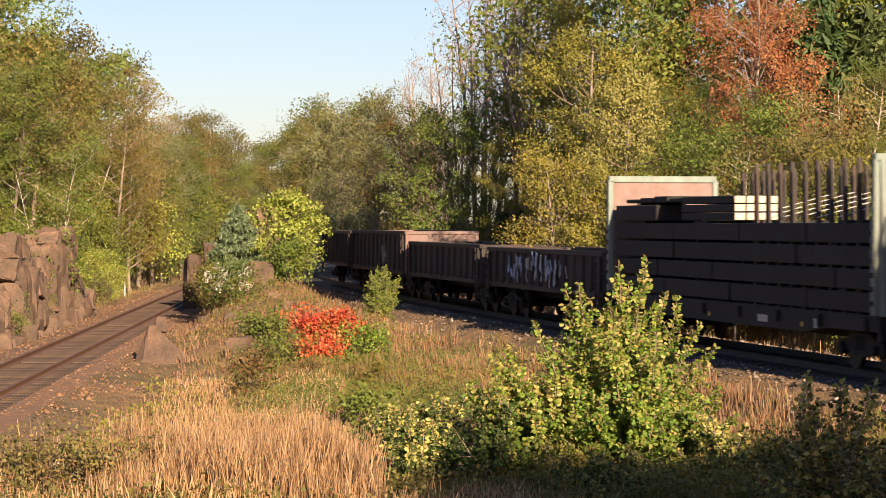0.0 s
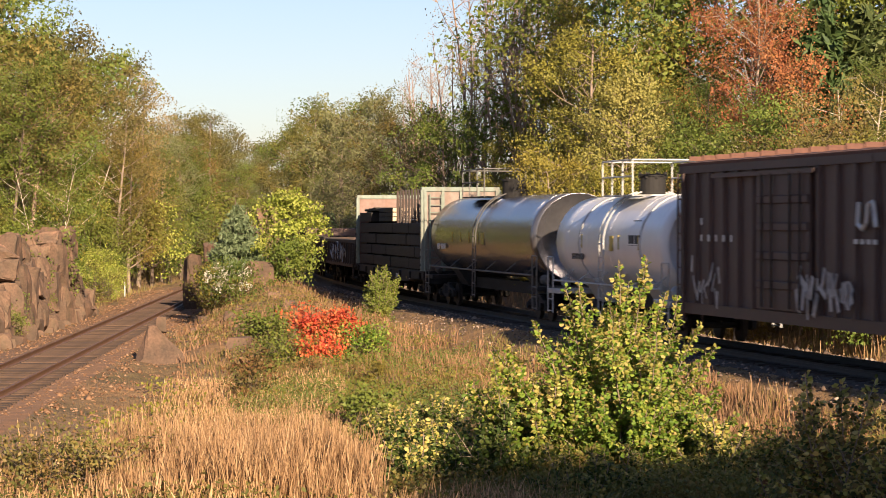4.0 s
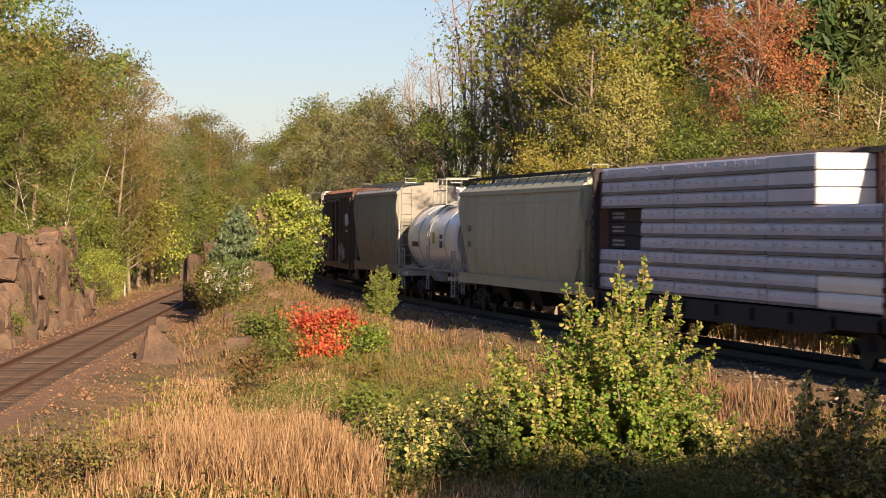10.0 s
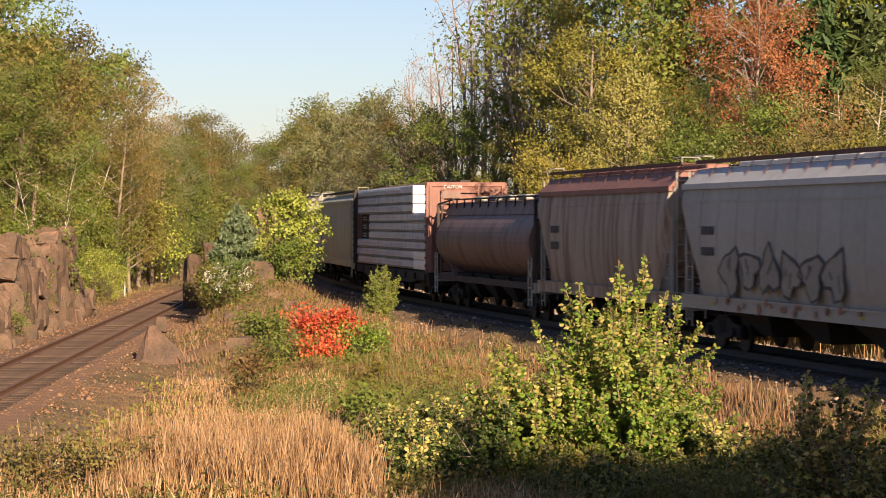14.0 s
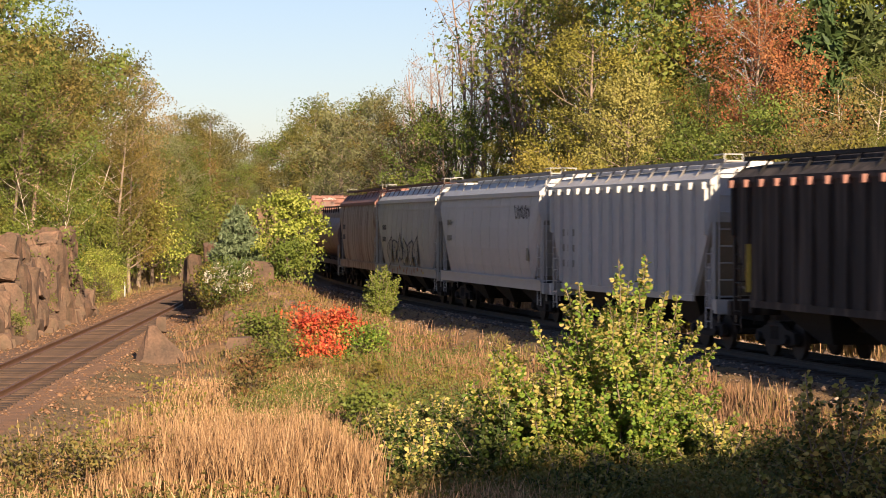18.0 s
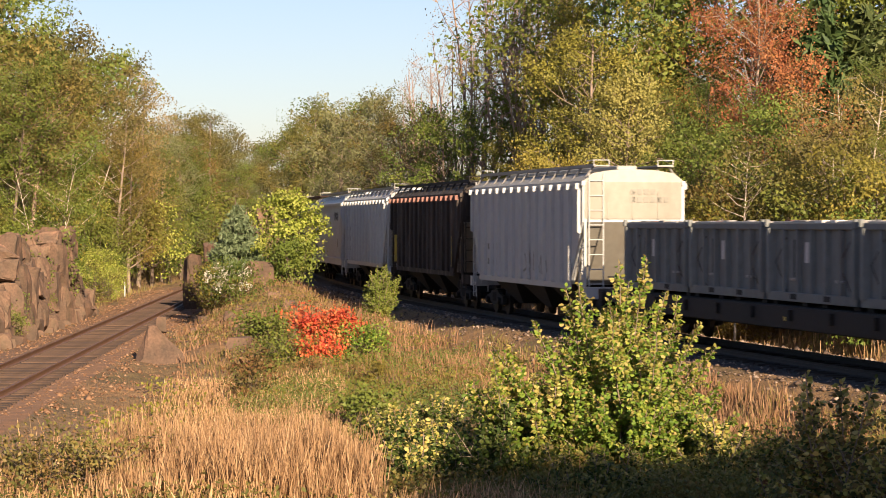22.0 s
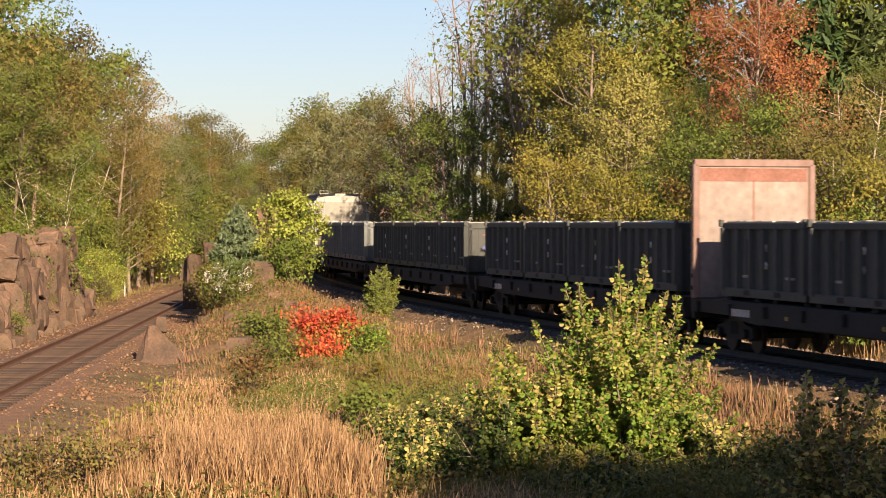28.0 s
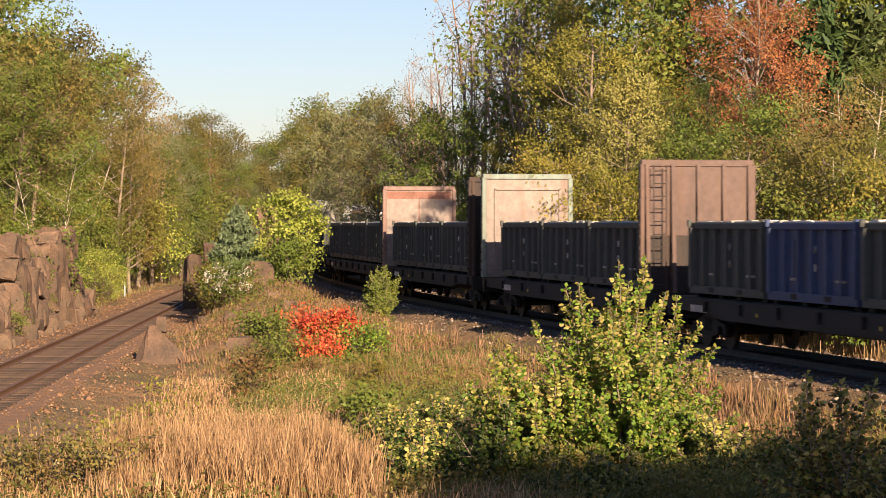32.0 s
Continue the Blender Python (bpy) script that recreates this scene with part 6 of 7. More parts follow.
def woods():
    # left wood, in rows going back from the single line
    for b in np.arange(-0.205, -0.086, 0.0088):
        d0 = 92.0
        while b * d0 > float(x_side(d0)) - 6.5 and d0 < 260:
            d0 += 1.0
        for row, back_ in enumerate((0.0, 5.0, 13.0, 22.0)):
            dd = d0 + back_ + rng.uniform(-2, 2)
            bb = b + rng.uniform(-0.0025, 0.0025)
            x = bb * dd
            if not clear_of_lines(x, dd):
                continue
            if row == 0:
                plant(("shrub", "gold", "limeshrub", "shrub", "olive")[int(rng.integers(5))], x, dd, rng.uniform(2.4, 4.4))
                continue
            top = EYE[2] + skyline(bb) * dd * (0.66, 0.94, 1.04)[row - 1] * rng.uniform(0.9, 1.0)
            px = 784 + 4300 * bb
            if px < 70:
                pick = ["olive", "olive", "green", "amber"]
            elif px < 185:
                pick = ["green", "amber", "olive", "birch"] if row == 1 else ["amber", "aspen", "olive"]
            elif px < 255:
                pick = ["tan", "amber", "green"] if row == 1 else ["tan", "olive", "tan"]
            elif px < 310:
                pick = ["green", "green", "aspen"] if row == 1 else ["green", "olive", "grey"]
            elif px < 400:
                pick = ["aspen", "green", "green"] if row == 1 else ["amber", "tan", "green"]
            else:
                pick = ["green", "grey", "olive"]
            if row == 3:
                pick = ["olive_far", "green_far"] if px < 190 else ["grey", "tan", "olive_far"]
            plant(str(rng.choice(pick)), x, dd, max(3.0, top - gz(x, dd)))
    # the wood that closes the cutting
    for b in np.arange(-0.104, -0.025, 0.008):
        for row, dd in enumerate((238.0, 255.0, 275.0)):
            dd += rng.uniform(-4, 4)
            bb = b + rng.uniform(-0.003, 0.003)
            x = bb * dd
            if not clear_of_lines(x, dd, 3.6):
                continue
            top = EYE[2] + skyline(bb) * dd * (0.62, 0.86, 0.97)[row] * rng.uniform(0.9, 1.0)
            plant(str(rng.choice(["olive_far", "green_far", "grey"])), x, dd, max(3.0, top - gz(x, dd)))
    # right wood on the bank behind the main line
    for b in np.arange(-0.05, 0.192, 0.0115):
        d0 = 56.0
        while b * d0 < float(x_main(d0)) + 5.5 and d0 < 215:
            d0 += 1.0
        while d0 > 56 and b * d0 > float(x_main(d0)) + 9.0:
            d0 -= 1.0
        for row, back_ in enumerate((0.0, 5.0, 11.0, 20.0)):
            dd = d0 + 3 + back_ + rng.uniform(-1.8, 1.8) + (14.0 if b > 0.145 and row > 1 else 0.0)
            bb = b + rng.uniform(-0.003, 0.003)
            x = bb * dd
            if not clear_of_lines(x, dd):
                continue
            if row == 0:
                plant(("shrub", "gold")[int(rng.integers(2))], x, dd, rng.uniform(2.0, 3.6))
                continue
            px = 784 + 4300 * bb
            shape = (0.34, 0.5, 0.98) if 1250 < px < 1440 else (0.55, 0.85, 1.0)
            if 765 < px < 875 and row == 3:
                continue
            if 765 < px < 930 and row == 1:
                shape = (0.4, 0.85, 1.08)
            top = EYE[2] + min(skyline(bb), 0.135) * dd * shape[row - 1] * rng.uniform(0.86, 1.04)
            kinds = ["grey", "grey", "olive"] if px < 700 else ["green", "green", "aspen"]
            if 715 < px < 990:
                kinds = ["bare"] if row >= 2 else (["green", "olive"] if px < 880 else ["aspen"])
            elif 990 < px < 1180:
                kinds = ["aspen", "pale", "amber"] if row < 3 else ["green_far"]
            elif 1180 < px < 1290:
                kinds = ["green"] if row < 3 else ["green_far"]
            elif 1290 < px < 1420:
                kinds = ["rust"] if row == 3 else ["green", "olive"]
            elif px >= 1420:
                kinds = ["birch", "aspen", "olive", "green"] if row < 3 else ["green_far"]
            plant(str(rng.choice(kinds)), x, dd, max(3.0, top - gz(x, dd)))


woods()

# the skyline of the left wood where the single line bends away: bearing, distance, rise of the top over the eye, kind
for b, d, rise, kind in ((-0.1347, 145, 0.062, "olive"), (-0.1253, 160, 0.056, "tan"), (-0.116, 172, 0.050, "grey"), (-0.108, 185, 0.0455, "green"), (-0.101, 198, 0.042, "amber"), (-0.094, 212, 0.0375, "olive"),
                         (-0.088, 225, 0.032, "green"), (-0.0823, 238, 0.029, "grey"), (-0.129, 150, 0.045, "amber"), (-0.112, 178, 0.036, "aspen"), (-0.104, 190, 0.030, "green"), (-0.097, 203, 0.027, "aspen"), (-0.12, 165, 0.040, "green")):
    x = b * d
    plant(kind, x, d, (EYE[2] + rise * d - gz(x, d)) / 0.94)


# plants that stand alone
def lone(ob, x, y, turn=0.0, sink=0.05):
    ob.matrix_basis = pose(x, y, gz(x, y) - sink, 0, 0, turn)
    return ob


def tall(name, seed, leaf, bark, x, y, h, radius, n_leaf, size, label, **kw):
    return lone(build_plant(name, seed, L_[leaf], bark, h, kw.pop("low", 0.2), radius, n_leaf, size, label=label, **kw), x, y)


# trees at the front of the bank behind the train
tall("aspen_tree", 801, "aspen", M["bark_pale"], 4.6, 88.0, 10.6, 1.7, 16250, 0.100, "tall aspen with golden leaves behind the line", limbs=46, clump=0.24, low=0.1)
tall("aspen_tree", 802, "pale", M["bark_pale"], 6.6, 86.0, 9.6, 1.9, 16250, 0.100, "aspen with pale yellow-green leaves behind the line", limbs=46, clump=0.24, low=0.35, shape="egg")
tall("aspen_tree", 803, "aspen", M["bark_pale"], 3.9, 84.0, 5.6, 1.4, 10400, 0.096, "young golden aspen behind the line", limbs=40, clump=0.216, low=0.1)
tall("aspen_tree", 812, "aspen", M["bark_pale"], 5.6, 82.5, 5.0, 1.4, 9100, 0.096, "low golden aspen above the train", limbs=36, clump=0.216, low=0.1)
tall("maple_tree", 804, "green", M["bark"], 8.3, 84.0, 6.6, 2.0, 15600, 0.104, "leafy green maple behind the line", limbs=44, clump=0.264, low=0.08)
tall("maple_tree", 805, "green", M["bark"], 10.6, 80.0, 6.4, 1.9, 15600, 0.104, "broad green maple with yellow tips", limbs=44, clump=0.264, low=0.08)
tall("red_maple_tree", 806, "rust", M["bark_pale"], 11.4, 88.0, 10.9, 2.2, 8450, 0.104, "tall pale-limbed maple with russet leaves", low=0.35, trunk_r=0.11, limbs=36, clump=0.24, up=1.3, shape="vase")
tall("red_maple_tree", 813, "rust", M["bark_pale"], 12.2, 84.0, 7.6, 1.3, 5460, 0.104, "small maple with deep russet leaves", low=0.4, limbs=30, clump=0.24)
tall("birch_tree", 807, "olive", M["birch"], 13.2, 79.0, 7.4, 1.4, 5460, 0.112, "leaning white birch with thin olive leaves", stems=3, limbs=36, clump=0.24, lean=0.14)
tall("birch_tree", 808, "aspen", M["birch"], 12.2, 72.0, 5.4, 1.2, 5460, 0.104, "slim white birch with yellow leaves", stems=2, limbs=32, clump=0.216)
tall("poplar_tree", 814, "olive", M["bark_pale"], 11.9, 75.0, 5.6, 1.5, 11050, 0.096, "olive poplar with amber tips behind the line", limbs=40, clump=0.24, low=0.1)
tall("maple_tree", 809, "green", M["bark"], 0.2, 126.0, 9.6, 2.6, 15600, 0.136, "green maple touched with yellow above the train", limbs=46, clump=0.312, low=0.12)
tall("maple_tree", 815, "olive", M["bark"], -1.6, 134.0, 10.1, 2.6, 13650, 0.136, "broad olive maple above the train", limbs=46, clump=0.312, low=0.12)
tall("willow_tree", 810, "grey", M["bark_pale"], -4.2, 152.0, 11.2, 2.8, 14950, 0.144, "broad grey-green willow where the line bends away", limbs=46, clump=0.336, low=0.12)
tall("willow_tree", 811, "grey", M["bark_pale"], -7.2, 168.0, 11.0, 2.6, 13650, 0.152, "grey-green willow with an airy rounded top", limbs=46, clump=0.336, low=0.12)
for k, (x, y, h, leaf_, name_) in enumerate(((7.9, 77.0, 4.6, "aspen", "aspen_tree"), (9.4, 76.0, 4.4, "amber", "poplar_tree"), (10.9, 74.0, 4.8, "olive", "poplar_tree"), (12.4, 70.0, 4.4, "aspen", "aspen_tree"), (8.7, 78.5, 5.4, "amber", "poplar_tree"))):
    tall(name_, 820 + k, leaf_, M["bark_pale"], x, y, h, 1.3, 7500, 0.1, "low amber and gold tree on the bank above the train", limbs=36, clump=0.2, low=0.06)
tall("birch_tree", 826, "olive", M["birch"], 8.95, 74.5, 6.8, 1.0, 2600, 0.11, "thin white birch with a straight bare trunk", limbs=24, clump=0.24, low=0.6, trunk_r=0.05, lean=0.01)
# tall trunks with high crowns in the left wood
tall("pine_tree", 816, "olive", M["bark_rosy"], -18.3, 107.0, 10.8, 1.7, 9100, 0.120, "tall tree with a bare rosy trunk and a high crown", limbs=34, clump=0.288, low=0.52, trunk_r=0.15)
tall("pine_tree", 817, "green", M["bark"], -19.0, 106.0, 10.4, 1.6, 9100, 0.120, "tall tree with a bare dark trunk and a high crown", limbs=34, clump=0.288, low=0.52, trunk_r=0.1)
tall("birch_tree", 818, "green", M["birch"], -17.0, 105.5, 7.8, 1.5, 6500, 0.112, "white birch with several leaning trunks", limbs=34, clump=0.264, low=0.5, stems=3, trunk_r=0.07, spread=0.16)

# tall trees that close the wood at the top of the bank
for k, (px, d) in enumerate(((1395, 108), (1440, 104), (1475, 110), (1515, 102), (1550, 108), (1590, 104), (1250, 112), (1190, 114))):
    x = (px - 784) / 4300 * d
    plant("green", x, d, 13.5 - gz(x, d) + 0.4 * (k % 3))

# near-black firs added in place of the shaded lower wood behind the train
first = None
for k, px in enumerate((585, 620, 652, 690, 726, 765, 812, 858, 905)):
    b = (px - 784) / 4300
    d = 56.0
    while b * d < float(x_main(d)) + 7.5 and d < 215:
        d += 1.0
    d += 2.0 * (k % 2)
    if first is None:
        first = build_spruce("fir_tree", 930, 7.0, 1.7, "near-black fir added to stand for the shaded foot of the wood", 20, "fir")
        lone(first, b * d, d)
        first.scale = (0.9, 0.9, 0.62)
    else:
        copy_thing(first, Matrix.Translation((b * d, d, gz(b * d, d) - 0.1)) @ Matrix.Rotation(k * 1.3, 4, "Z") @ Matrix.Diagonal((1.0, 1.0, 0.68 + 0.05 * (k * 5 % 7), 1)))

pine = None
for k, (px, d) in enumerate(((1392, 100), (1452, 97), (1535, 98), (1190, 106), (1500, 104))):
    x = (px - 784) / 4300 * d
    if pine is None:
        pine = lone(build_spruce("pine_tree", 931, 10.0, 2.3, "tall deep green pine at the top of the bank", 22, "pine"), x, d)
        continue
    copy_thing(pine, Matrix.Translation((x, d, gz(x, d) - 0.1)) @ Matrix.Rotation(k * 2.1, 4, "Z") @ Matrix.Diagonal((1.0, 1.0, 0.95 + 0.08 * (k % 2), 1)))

# trees outside the view whose shade falls on the near meadow
for k, (x, y, h) in enumerate(((9.4, 9.8, 9.2), (11.0, 10.0, 9.0), (12.6, 10.4, 9.0), (14.4, 10.8, 9.1), (16.2, 11.6, 10.4))):
    tall("maple_tree", 850 + k, "green", M["bark"], x, y, h, 1.5, 4500, 0.3, "green maple beside the viewpoint", limbs=30, clump=0.4, low=0.1)

# on the mound between the lines
lone(build_plant("young_maple", 901, L_["lime"], M["bark"], 3.9, 0.04, 1.5, 7500, 0.16, limbs=46, clump=0.15, shape="egg", twigs=5, category="tree", label="young maple with bright yellow-green leaves on the mound", up=0.9), -6.7, 106.0)
lone(build_plant("hazel_bush", 928, L_["green"], M["bark"], 2.1, 0.05, 0.8, 2400, 0.13, stems=6, limbs=28, clump=0.22, category="shrub", label="dark green hazel at the foot of the young maple"), -6.4, 104.6)
lone(build_spruce("young_spruce", 902, 3.5, 1.5, "young grey-green spruce on the mound"), -8.95, 106.0)
lone(build_spruce("young_spruce", 912, 2.7, 0.9, "small grey-green spruce beside the taller one"), -9.75, 106.5)
lone(build_plant("golden_shrub", 913, L_["olive"], M["bark"], 1.9, 0.05, 0.6, 2400, 0.12, stems=6, limbs=28, clump=0.2, category="shrub", label="golden brown shrub on the rocky mound"), -9.75, 102.0)
lone(build_plant("golden_shrub", 914, L_["aspen"], M["bark"], 1.7, 0.05, 0.75, 2000, 0.12, stems=6, limbs=28, clump=0.2, category="shrub", label="yellowing shrub on the rocky mound"), -9.2, 100.5)
flowering = lone(build_plant("dogwood_shrub", 915, L_["green"], M["bark"], 1.6, 0.05, 0.95, 2800, 0.10, stems=7, limbs=30, clump=0.2, category="shrub", label="dense green shrub with heads of small white flowers"), -8.2, 96.0)
g = np.random.default_rng(33)
heads = np.repeat(np.stack([g.uniform(-1.1, 0.7, 34), g.uniform(-1.0, -0.3, 34), g.uniform(0.7, 1.6, 34)], 1), 22, axis=0)
v, f = leaves(g, heads + g.normal(size=heads.shape) * 0.07, 0.075, 0.8, 0.9)
part("blossom", fast_mesh("blossom", v, f, leaf_mat("white_blossom", [(0.5, 0.47, 0.42), (0.6, 0.57, 0.5), (0.42, 0.4, 0.34)], 0.3)), None, flowering, "small white flower heads")["kind"] = "stuff"
lone(build_plant("dogwood_shrub", 916, L_["green"], M["bark"], 1.0, 0.05, 0.8, 1600, 0.11, stems=7, limbs=28, clump=0.2, category="shrub", label="green shrub beside the scarlet bush"), -5.6, 78.5)
lone(build_plant("sumac_bush", 903, L_["red"], M["bark"], 1.3, 0.08, 0.6, 3200, 0.11, stems=7, limbs=28, clump=0.15, twigs=3, category="shrub", label="scarlet and orange autumn sumac bush", up=1.3), -4.0, 75.0)
lone(build_plant("sumac_bush", 917, L_["red"], M["bark"], 1.3, 0.12, 0.42, 1700, 0.11, stems=5, limbs=22, clump=0.14, twigs=3, category="shrub", label="small orange-red sumac bush", up=1.3), -2.9, 75.6)
lone(build_plant("sumac_bush", 929, L_["red"], M["bark"], 0.85, 0.06, 0.42, 1150, 0.11, stems=6, limbs=24, clump=0.15, twigs=3, category="shrub", label="low scarlet sumac bush in the grass", up=1.2), -3.55, 72.4)
lone(build_plant("hazel_bush", 918, L_["bright"], M["bark"], 0.95, 0.05, 0.55, 1800, 0.10, stems=7, limbs=28, clump=0.16, category="shrub", label="yellow-green bush at the foot of the sumac"), -2.35, 73.0)
lone(build_plant("hazel_bush", 919, L_["green"], M["bark"], 0.7, 0.05, 0.9, 1700, 0.10, stems=7, limbs=28, clump=0.2, category="shrub", label="low green bush below the sumac"), -4.6, 72.8)


def build_alder(name, seed, stems, tall_, wide, low, label, leaf="bright", size=0.092, base=0.12, pale=0.7):
    """A bush fanning out from its foot: curved stems, side shoots, and rounded leaves in two ranks along every shoot."""
    g = np.random.default_rng(seed)
    paths, C, U, N, T = [], [], [], [], []

    def dress(p, t0, t1, step, s0, vigour):
        seg = np.linalg.norm(np.diff(p, axis=0), axis=1)
        total = seg.sum()
        n = max(2, int(total * (t1 - t0) / step))
        for j in range(n):
            t = t0 + (t1 - t0) * (j + g.uniform(0, 0.6)) / n
            i = min(t, 0.999) * (len(p) - 1)
            ax = p[int(i) + 1] - p[int(i)]
            q = p[int(i)] + ax * (i % 1)
            ax = ax / (np.linalg.norm(ax) + 1e-9)
            side = np.cross(ax, np.array([0, 0, 1.0]) + g.normal(size=3) * 0.35)
            side /= np.linalg.norm(side) + 1e-9
            u = side * (1 if j % 2 else -1) + ax * 0.55 + np.array([0, 0, -0.25]) + g.normal(size=3) * 0.3
            C.append(q + u * 0.012)
            U.append(u)
            N.append(np.cross(ax, side) * 0.5 + g.normal(size=3) * 0.55 + q * np.array([0.25, 0.25, 0.0]) + np.array([0, -0.25, 0.35]))
            T.append(vigour * (0.4 + 0.6 * t))

    for k in range(stems):
        el = radians(low + (89 - low) * (k + g.uniform(0, 1)) / stems)
        az = k * 2.4 + g.normal() * 0.35
        f = math.sin(el)
        L = (wide + (tall_ - wide) * f ** 3) * g.uniform(0.74, 1.05)
        d = np.array([np.cos(az) * math.cos(el), np.sin(az) * math.cos(el), f])
        p, r = limb(g, (g.normal() * base, g.normal() * base, -0.05), d, L, 0.022, 0.2, 8)
        paths.append((p, r))
        dress(p, 0.45, 1.0, 0.013, size, f)
        m = int(L * 8.5)
        for j in range(m):
            t = 0.1 + 0.82 * (j + g.uniform(0, 0.8)) / m
            i = t * (len(p) - 1)
            ax = p[int(i) + 1] - p[int(i)]
            q = p[int(i)] + ax * (i % 1)
            ax = ax / np.linalg.norm(ax)
            w = g.normal(size=3)
            w = w - ax * w.dot(ax)
            w /= np.linalg.norm(w)
            ln = (0.10 + 0.40 * L * (1 - t) ** 1.25) * g.uniform(0.6, 1.3)
            sp, sr = limb(g, q, ax * 0.75 + w * 0.95, ln, 0.008, 0.28, 3)
            paths.append((sp, sr))
            dress(sp, 0.08, 1.0, 0.0155, size, f * (0.55 + 0.45 * t))
    C, U, N, T = np.array(C), np.array(U), np.array(N), np.array(T)
    ok = C[:, 2] > 0.05
    C, U, N, T = C[ok], U[ok], N[ok], T[ok]
    # upright shoots and tips get paler leaves that paint in the sunlight
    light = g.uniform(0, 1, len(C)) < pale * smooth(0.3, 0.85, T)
    root = tagged(new(name), label, "shrub")
    v, f = tubes(paths, 4)
    part("trunk", fast_mesh("trunk", v, f, M["bark_pale"], True), None, root)
    v, f = oval_leaves(g, C[~light], U[~light], N[~light], size)
    part("crown", fast_mesh("crown", v, f, L_[leaf]), None, root)
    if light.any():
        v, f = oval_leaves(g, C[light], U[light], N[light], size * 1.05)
        part("tip_leaves", fast_mesh("tip_leaves", v, f, L_["tips"]), None, root, "cream-yellow leaves at the shoot tips with sunlight put into their colour")
    return root


# beside the main line and in the near meadow
lone(build_alder("willow_bush", 904, 30, 2.15, 0.5, 14, "small dense upright green willow bush", "green", 0.08, 0.10, 0.0), -2.3, 88.0)
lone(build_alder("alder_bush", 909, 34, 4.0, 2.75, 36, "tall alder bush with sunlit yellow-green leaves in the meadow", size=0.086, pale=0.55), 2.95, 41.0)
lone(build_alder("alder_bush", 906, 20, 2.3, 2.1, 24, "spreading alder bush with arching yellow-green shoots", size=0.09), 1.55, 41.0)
# bushes with the deep leaves carry their shade in the colour
lone(build_alder("alder_bush", 920, 14, 1.6, 1.5, 20, "low alder bush in the meadow with shade put into its leaf colour", leaf="deep", size=0.09, pale=0.0), 1.0, 40.4)
lone(build_alder("alder_bush", 921, 16, 1.9, 1.7, 22, "green alder bush beside the tall one", size=0.09, pale=0.3), 3.9, 41.4)
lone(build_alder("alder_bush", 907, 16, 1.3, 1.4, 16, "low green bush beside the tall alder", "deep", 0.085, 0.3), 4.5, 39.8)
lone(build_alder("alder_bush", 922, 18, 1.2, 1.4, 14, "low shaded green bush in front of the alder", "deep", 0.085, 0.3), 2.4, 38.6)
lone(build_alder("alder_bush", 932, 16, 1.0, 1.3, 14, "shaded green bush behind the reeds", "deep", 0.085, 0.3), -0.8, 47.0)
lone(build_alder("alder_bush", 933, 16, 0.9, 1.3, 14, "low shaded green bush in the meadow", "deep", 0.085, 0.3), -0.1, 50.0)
lone(build_alder("alder_bush", 934, 14, 1.0, 1.1, 16, "green bush with shade-darkened leaf colour at the edge of the reeds", "deep", 0.085, 0.3), -0.6, 41.6)
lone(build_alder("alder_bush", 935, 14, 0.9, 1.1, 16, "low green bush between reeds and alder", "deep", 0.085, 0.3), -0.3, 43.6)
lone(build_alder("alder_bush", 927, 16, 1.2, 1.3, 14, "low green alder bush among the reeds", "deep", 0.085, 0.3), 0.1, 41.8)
lone(build_alder("dogwood_bush", 908, 8, 3.2, 1.5, 42, "dark shaded dogwood bush with reddish leaves", "dark", 0.085, 0.45), 5.55, 30.0)
lone(build_alder("dogwood_bush", 923, 9, 1.8, 1.3, 25, "low dark bush with reddish leaves", "dark", 0.08, 0.4), 5.2, 31.5)
lone(build_plant("weed_bush", 924, L_["weed"], M["bark"], 0.9, 0.05, 0.8, 1600, 0.08, stems=8, limbs=30, clump=0.15, category="shrub", label="low brownish weed clump at the meadow's edge"), -6.4, 38.6)
lone(build_plant("weed_bush", 925, L_["weed"], M["bark"], 0.8, 0.05, 0.8, 1600, 0.08, stems=8, limbs=30, clump=0.15, category="shrub", label="leafy weed clump at the meadow's edge"), -5.6, 39.4)


# clumps of taller weeds through the meadow and on the mound
gt = np.random.default_rng(65)
for k in range(120):
    b, d = gt.uniform(-0.082, 0.075), gt.uniform(49, 84)
    x = b * d
    if x > float(x_main(d)) - 4.6 or x < float(x_side(d)) + 4.6 or (b > -0.01 and d < 52):
        continue
    dry = x > float(x_main(d)) - 9
    plant(str(gt.choice(["tuft_russet", "tuft_russet", "tuft_gold"] if dry else ["tuft_green", "tuft_green", "tuft_gold", "tuft_russet"])), x, d, gt.uniform(0.5, 1.15))
for k in range(26):
    d = gt.uniform(82, 112)
    x = float(x_side(d)) + 3.6 + (float(x_main(d)) - float(x_side(d)) - 8.0) * gt.uniform()
    plant(str(gt.choice(["tuft_russet", "tuft_green", "tuft_gold"])), x, d, gt.uniform(0.4, 0.9))


